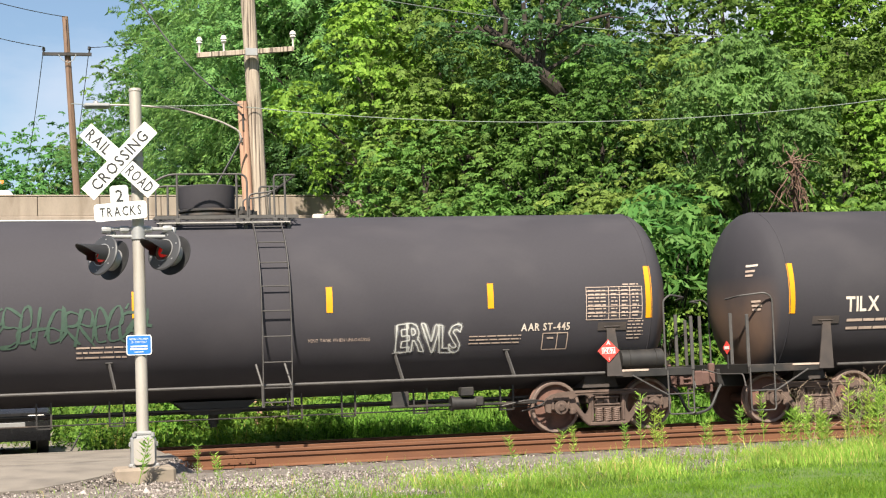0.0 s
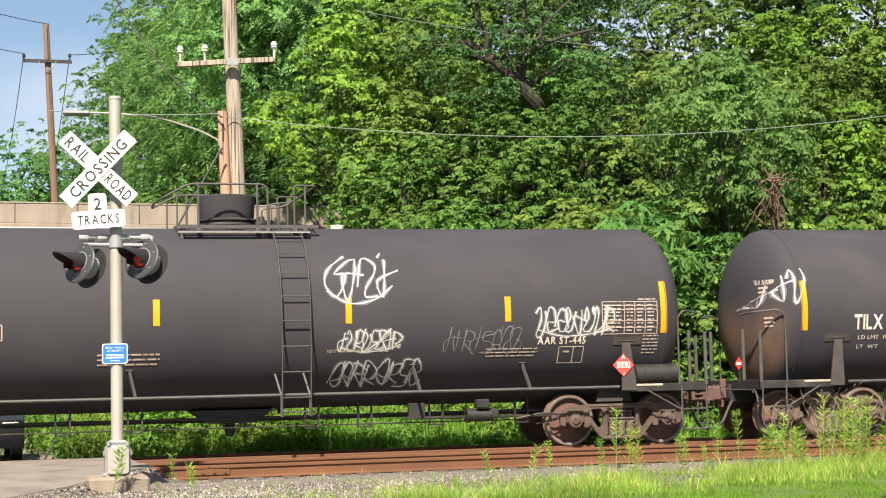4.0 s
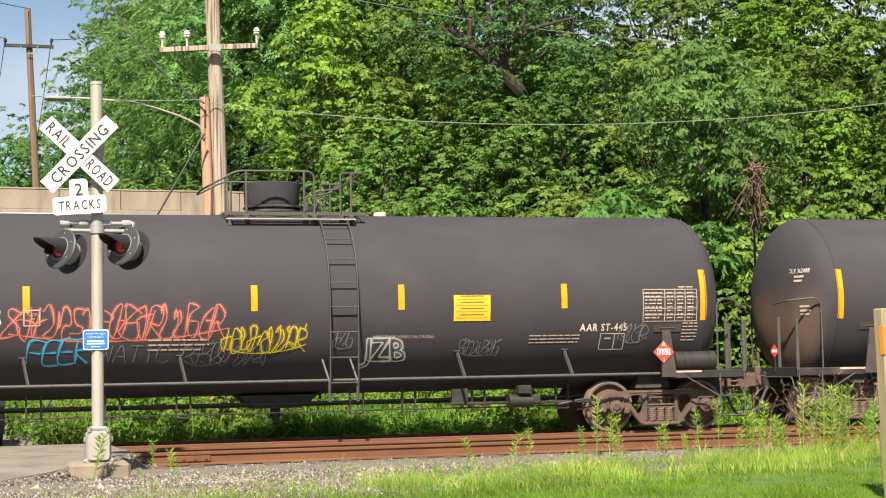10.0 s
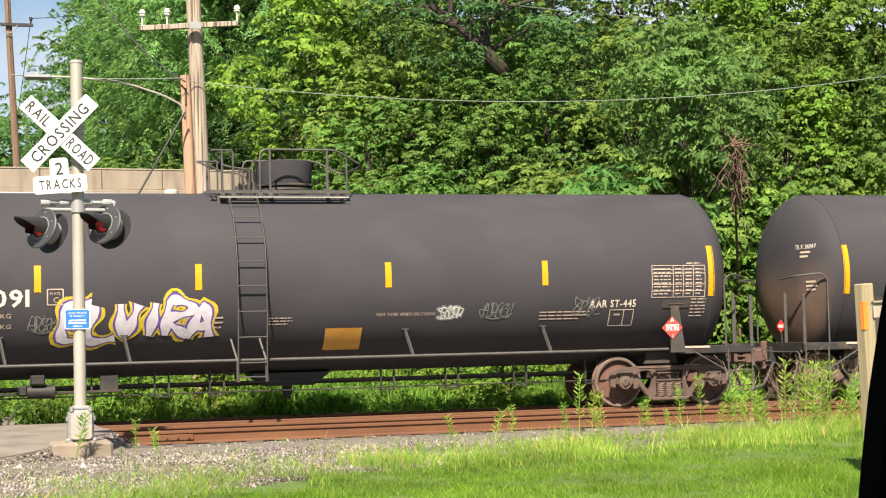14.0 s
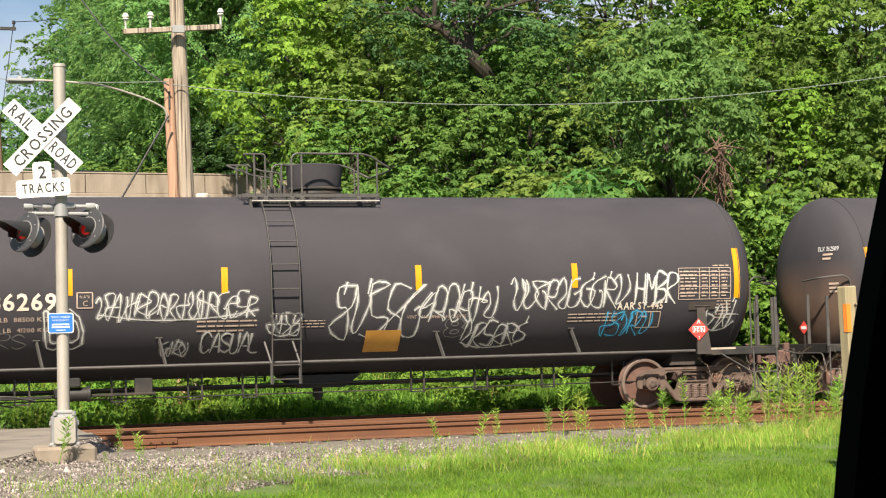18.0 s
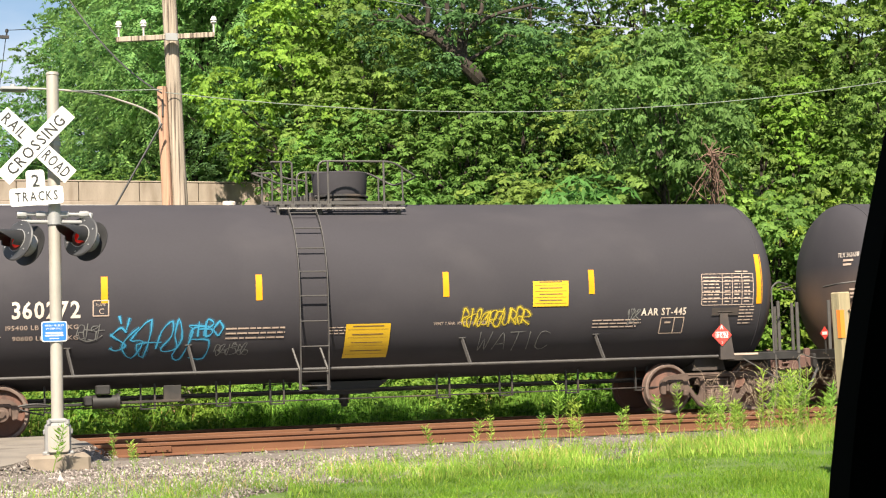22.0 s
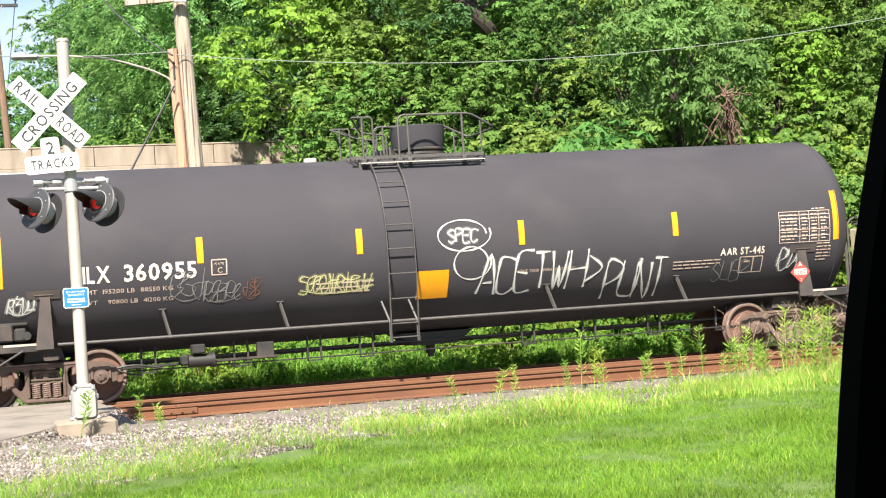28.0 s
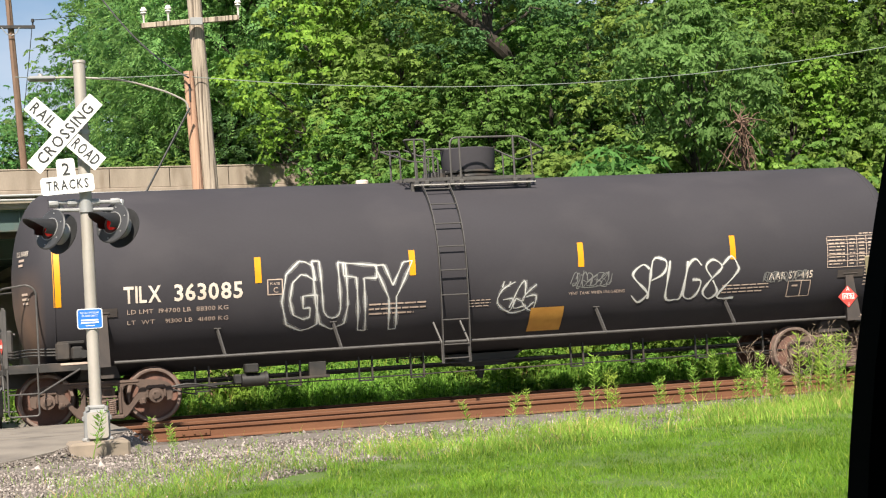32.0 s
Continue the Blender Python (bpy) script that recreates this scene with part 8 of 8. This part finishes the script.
spray(16, -1.77, -0.44, 1.50, 2.24, "white", "tag", '')
spray(17, -3.94, -1.61, 1.40, 2.56, "white", "bubble", 'GUTY')
spray(17, 2.50, 4.65, 1.55, 2.32, "white", "text", 'SPUG82')
spray(17, -0.01, 0.62, 1.47, 2.07, "white", "tag", '')
spray(17, 1.33, 2.09, 1.85, 2.15, "chalk", "tag", '')
spray(17, 5.14, 6.04, 1.76, 1.99, "chalk", "tag", '')
spray(5, 7.3, 7.8, 1.2, 1.4, "chalk", "res", "THU")


def bars(car, x0, x1, z0, z1, n, material, name="writing_bar", seed=1, out=0.007):
    """Lines of small writing as broken bars."""
    r = random.Random(seed)
    bm = B()
    for k in range(n):
        z = z1 - (z1 - z0) * (k + 0.5) / n
        hh = (z1 - z0) / n * 0.17
        x = x0
        end = x1 - r.uniform(0, 0.25) * (x1 - x0) * (k == n - 1)
        while x < end:
            ln = min(end - x, r.uniform(0.07, 0.24) * max(0.6, (x1 - x0)))
            shell_patch(bm, x, x + ln, up_of(z - hh), up_of(z + hh), out, 1, 1)
            x += ln + 0.022
    return tagged(part(name, bm, material, car), kind="stuff")


def frame_lines(bm, x0, x1, z0, z1, t, vert=(), horiz=(), out=0.007):
    u0, u1 = up_of(z0), up_of(z1)
    for x in (x0, x1, *vert):
        shell_patch(bm, x - t / 2, x + t / 2, u0, u1, out, 1, 3)
    for z in (z0, z1, *horiz):
        shell_patch(bm, x0, x1, up_of(z) - t / 2, up_of(z) + t / 2, out + 0.0008, 1, 1)
    return bm


LOADS = {"361094": ("194600", "88250", "91400", "41450"), "360289": ("195500", "88650", "90500", "41050"), "362603": ("194900", "88400", "91100", "41300"), "361100": ("194900", "88400", "91100", "41300"),
         "362488": ("194200", "88050", "91800", "41650"), "360325": ("195500", "88650", "90500", "41050"), "361147": ("194800", "88350", "91200", "41350"), "361091": ("194500", "88200", "91500", "41500"),
         "362509": ("197400", "88300", "91300", "41400"), "362691": ("195200", "88500", "90800", "41200"), "362658": ("195200", "88500", "90800", "41200"), "360272": ("195400", "88600", "90600", "41100"),
         "362718": ("194700", "88300", "91300", "41400"), "360955": ("195200", "88550", "90800", "41200"), "20318": ("192000", "87050", "94000", "42650"), "363085": ("194700", "88300", "91300", "41400")}


def diamond(car, name, x, y, z, half, turn=0):
    pl = part(name, shared_diamond(half), None, car, "red diamond hazard placard with white marks", pose(x, y, z, 0, 0, turn))
    return pl


DIAMONDS = {}


def shared_diamond(half):
    if half not in DIAMONDS:
        bm = B()
        slab(bm, [(0, -half), (half, 0), (0, half), (-half, 0)], 0.004)
        DIAMONDS[half] = mesh_of("placard", bm, M["redsign"])
    return DIAMONDS[half]


# number's start and width, middle of the plate mark, along each car
STENCIL = {1: (-6.53, 1.97, -3.99), 2: (-6.60, 1.93, -4.21), 4: (-6.62, 2.0, -4.01), 6: (-6.65, 1.91, -4.26), 7: (-6.56, 1.96, -4.02), 8: (-6.53, 2.0, -4.12), 9: (-6.62, 2.07, -3.81), 10: (-6.55, 1.96, -4.23),
           12: (-6.67, 1.88, -4.46), 13: (-6.58, 2.0, -4.0), 15: (-6.49, 2.07, -4.04), 16: (-6.47, 1.95, -3.88)}


def mark_car(i, num, f, car):
    own = "STA X" if num == "20318" else "TILX"
    wm = M["white"] if num in ("362509", "20318") else M["decal"]
    dm = M["decal"] if num in ("362509", "20318", "360289", "361147") else M["decaldim"]
    sh = 0.05 if num == "20318" else 0.0
    if num:
        x0, wide, _ = STENCIL.get(i, (-6.55, 1.98, -4.02))
        cut, go = (0.45, 0.505) if num == "20318" else (0.31, 0.42)
        words(own, 0.265, wm, car, lambda x, y: on_shell(x0 + x, up_of(2.01) + y), "large pale reporting letters", "reporting_mark", width=wide * cut, bold=1)
        words(num, 0.265, wm, car, lambda x, y: on_shell(x0 + wide * go + x, up_of(2.01) + y), "large pale reporting number", "reporting_number", width=wide * (1 - go), bold=1)
        a, b, c, d = LOADS[num]
        words("LD LMT  %s LB  %s KG" % (a, b), 0.075, dm, car, lambda x, y: on_shell(-6.5 + sh + x, up_of(1.825) + y), "small pale load lettering", "lettering", width=1.68)
        words("LT  WT    %s LB  %s KG" % (c, d), 0.075, dm, car, lambda x, y: on_shell(-6.5 + sh + x, up_of(1.655) + y), "small pale weight lettering", "lettering", width=1.68)
    else:
        words("TILX", 0.265, wm, car, lambda x, y: on_shell(-6.53 + x, up_of(2.01) + y), "large pale reporting letters", "reporting_number", width=0.68, bold=1)
        bm = B()
        shell_patch(bm, -5.7, -4.55, up_of(2.02), up_of(2.26))
        part("writing_bar", bm, wm, car)
        bars(car, -6.5, -4.9, 1.63, 1.92, 2, dm, seed=i)
    bm = B()
    pc = STENCIL.get(i, (-6.55, 1.98, -4.02))[2]
    frame_lines(bm, pc - 0.125, pc + 0.125, 2.03, 2.28, 0.02)
    part("plate_mark", bm, dm, car, "pale square plate mark")
    words("C", 0.09, dm, car, lambda x, y: on_shell(pc - 0.03 + x, up_of(2.06) + y), name="lettering")
    words("PLATE", 0.04, dm, car, lambda x, y: on_shell(pc - 0.08 + x, up_of(2.19) + y), name="lettering", width=0.16)
    vx = 1.46 if f > 0 else 1.29
    if num == "20318":
        bars(car, 2.06, 2.81, 1.62, 2.08, 6, M["decal"], seed=i)
        bars(car, 3.5, 4.15, 1.55, 1.75, 3, M["decal"], seed=i + 3)
        bars(car, 5.0, 5.4, 1.70, 1.80, 2, M["decal"], seed=i + 4)
        words("AAR ST-445", 0.115, wm, car, lambda x, y: on_shell(5.58 + x, up_of(2.01) + y), "pale lettering", "lettering", width=0.86, bold=1)
        words("AAR ST-446", 0.115, wm, car, lambda x, y: on_shell(5.58 + x, up_of(1.85) + y), "pale lettering", "lettering", width=0.86, bold=1)
    else:
        words("VENT TANK WHEN UNLOADING", 0.058, dm, car, lambda x, y: on_shell(vx + x, up_of(1.745) + y), "small pale lettering", "lettering", width=1.08)
        bars(car, -2.38, -1.36, 1.57, 1.81, 3, dm, seed=i)
        if f < 0:
            bars(car, -0.58, -0.17, 1.62, 1.77, 3, dm, seed=i + 1)
        bars(car, 4.30, 5.25, 1.61, 1.79, 3, dm, seed=i + 2)
        words("AAR ST-445", 0.13, wm, car, lambda x, y: on_shell(5.24 + x, up_of(1.83) + y), "pale lettering", "lettering", width=0.90, bold=1)
    bx = 5.87 if num == "20318" else 5.65
    bm = B()
    frame_lines(bm, bx, bx + 0.46, 1.50, 1.78, 0.018, vert=(bx + 0.27,))
    shell_patch(bm, bx + 0.08, bx + 0.20, up_of(1.68), up_of(1.71))
    part("test_stencil", bm, dm, car, "pale boxed test stencil")
    bm = B()
    frame_lines(bm, 6.44, 7.49, 1.99, 2.56, 0.012, vert=(6.86, 7.06, 7.26), horiz=(2.10, 2.22, 2.42, 2.49))
    tagged(part("data_table", bm, dm, car, "pale ruled table of inspection data"), kind="stuff")
    bars(car, 6.47, 6.80, 2.02, 2.53, 8, M["decaldim"], seed=i + 5, out=0.0085)
    for k in range(3):
        bars(car, 6.90 + 0.2 * k, 7.02 + 0.2 * k, 2.02, 2.53, 8, M["decaldim"], seed=i + 6 + k, out=0.0085)
    bars(car, 7.13, 7.47, 2.575, 2.63, 1, dm, seed=i + 11)
    bars(car, 7.22, 7.52, 1.62, 1.98, 6, M["decaldim"], seed=i + 12)
    # placards at the right saddle and on the left end
    dia = diamond(car, "placard", 6.84, -1.53, 1.43, 0.205)
    words("A", 0.07, M["white"], dia, lambda x, y: Vector((x, -0.006, y + 0.11)), name="flame_mark", align="CENTER", bold=1)
    bm = B()
    box(bm, (0, -0.004, 0.005), (0.25, 0.004, 0.11))
    part("number_panel", bm, M["white"], dia)
    words("1267", 0.085, M["redsign"], dia, lambda x, y: Vector((x, -0.009, y - 0.04)), name="placard_number", align="CENTER", bold=1)
    words("3", 0.05, M["white"], dia, lambda x, y: Vector((x, -0.006, y - 0.17)), name="placard_class", align="CENTER")
    d2 = diamond(car, "placard", -8.52, -0.62, 1.42, 0.13, -78)
    bm = B()
    box(bm, (0, -0.004, 0.0), (0.14, 0.004, 0.06))
    part("number_panel", bm, M["white"], d2)
    bm = B()
    box(bm, (-8.50, -0.60, 1.22), (0.03, 0.03, 0.4))
    part("placard_bracket", bm, M["frame"], car)
    # small writing on the left head
    def on_head(x, y):
        yy, zz = -0.70 - x, 2.885 + y
        rr = math.hypot(yy, zz - ZC) / R
        return Vector((-HALF - HEAD * math.sqrt(max(0, 1 - rr * rr)) - 0.012, yy, zz))

    if num:
        words(own + " " + num, 0.085, wm, car, on_head, "small pale reporting mark on the head", "lettering", width=0.50)
    for k, (z, w) in enumerate(((2.92, 0.30), (2.82, 0.24), (2.74, 0.20), (2.25, 0.22), (2.17, 0.24), (2.10, 0.2))):
        if num and k == 0:
            continue
        bm = B()
        y0 = -0.85 if k < 3 else -1.0
        vs = []
        for yy in (y0 - w, y0):
            for zz in (z - 0.02, z + 0.02):
                rr = math.hypot(yy, zz - ZC) / R
                vs.append(bm.verts.new((-HALF - HEAD * math.sqrt(max(0, 1 - rr * rr)) - 0.01, yy, zz)))
        bm.faces.new((vs[0], vs[1], vs[3], vs[2]))
        part("writing_bar", bm, wm if k == 0 else M["decaldim"], car)


NOTICES = ((2, 3.15, 3.81, 2.04, 2.49, "paleyellow"), (6, 2.88, 3.55, 2.03, 2.48, "paleyellow"), (8, 0.42, 1.07, 1.19, 1.56, "faded"), (10, 0.57, 1.21, 1.19, 1.56, "faded"), (12, 3.12, 3.80, 2.03, 2.48, "paleyellow"),
           (12, -0.29, 0.51, 1.22, 1.80, "paleyellow"), (15, -0.58, 0.0, 1.40, 1.88, "yellow"), (16, 4.01, 4.70, 1.86, 2.31, "paleyellow"), (17, 0.6, 1.23, 1.15, 1.56, "faded"))
for i, ((num, f), car) in enumerate(zip(CONSIST, cars)):
    mark_car(i, num, f, car)
for i, x0, x1, z0, z1, mt in NOTICES:
    bm = B()
    shell_patch(bm, x0, x1, up_of(z0), up_of(z1), 0.012, 1, 5)
    part("notice", bm, M[mt], cars[i], "yellow stuck-on notice with small print")
    if mt == "paleyellow":
        bm = B()
        for k in range(4):
            zz = z0 + (z1 - z0) * (0.12 + 0.24 * k)
            shell_patch(bm, x0 + 0.04, x1 - 0.04, up_of(zz) - 0.003, up_of(zz) + 0.003, 0.015, 1, 1)
            shell_patch(bm, x0 + 0.12, x1 - 0.12, up_of(zz + 0.055) - 0.008, up_of(zz + 0.055) + 0.008, 0.015, 1, 1)
        part("writing_bar", bm, M["rustwood"], cars[i])
for n, (i, *row) in enumerate(GRAFFITI):
    graffiti(cars[i], *row, 100 + n * 3)


# ---- what moves ----
def motions():
    turn = [(k / 15, 360 * SPEED * (k / 15) / (2 * math.pi * 0.457)) for k in range(481)]
    for i, car in enumerate(cars):
        walk(car, [(t, pose(car_x(i, t), TRAIN_Y, TRAIN_Z)) for t, _ in SURGE])
        for w in [o for o in car.children if o.name.split(".")[0] == "wheel_set"]:
            at = w.matrix_basis.translation.copy()
            key = round(at.x, 3)
            if key not in SPUN:
                walk(w, [(t, pose(at.x, at.y, at.z) @ Matrix.Rotation(radians(a), 4, "Y")) for t, a in turn])
                SPUN[key] = w
            else:
                # same place on its car, same rolling: the same keys serve
                src = SPUN[key].animation_data
                w.rotation_mode = "QUATERNION"
                w.animation_data_create()
                w.animation_data.action = src.action
                w.animation_data.action_slot = src.action_slot

    for ob, t0, x0, v in PASSING:
        walk(ob, [(t, lane_pose(x0 + v * (t - t0))) for t in (0, 8, 16, 24, 32)])


SPUN = {}
motions()
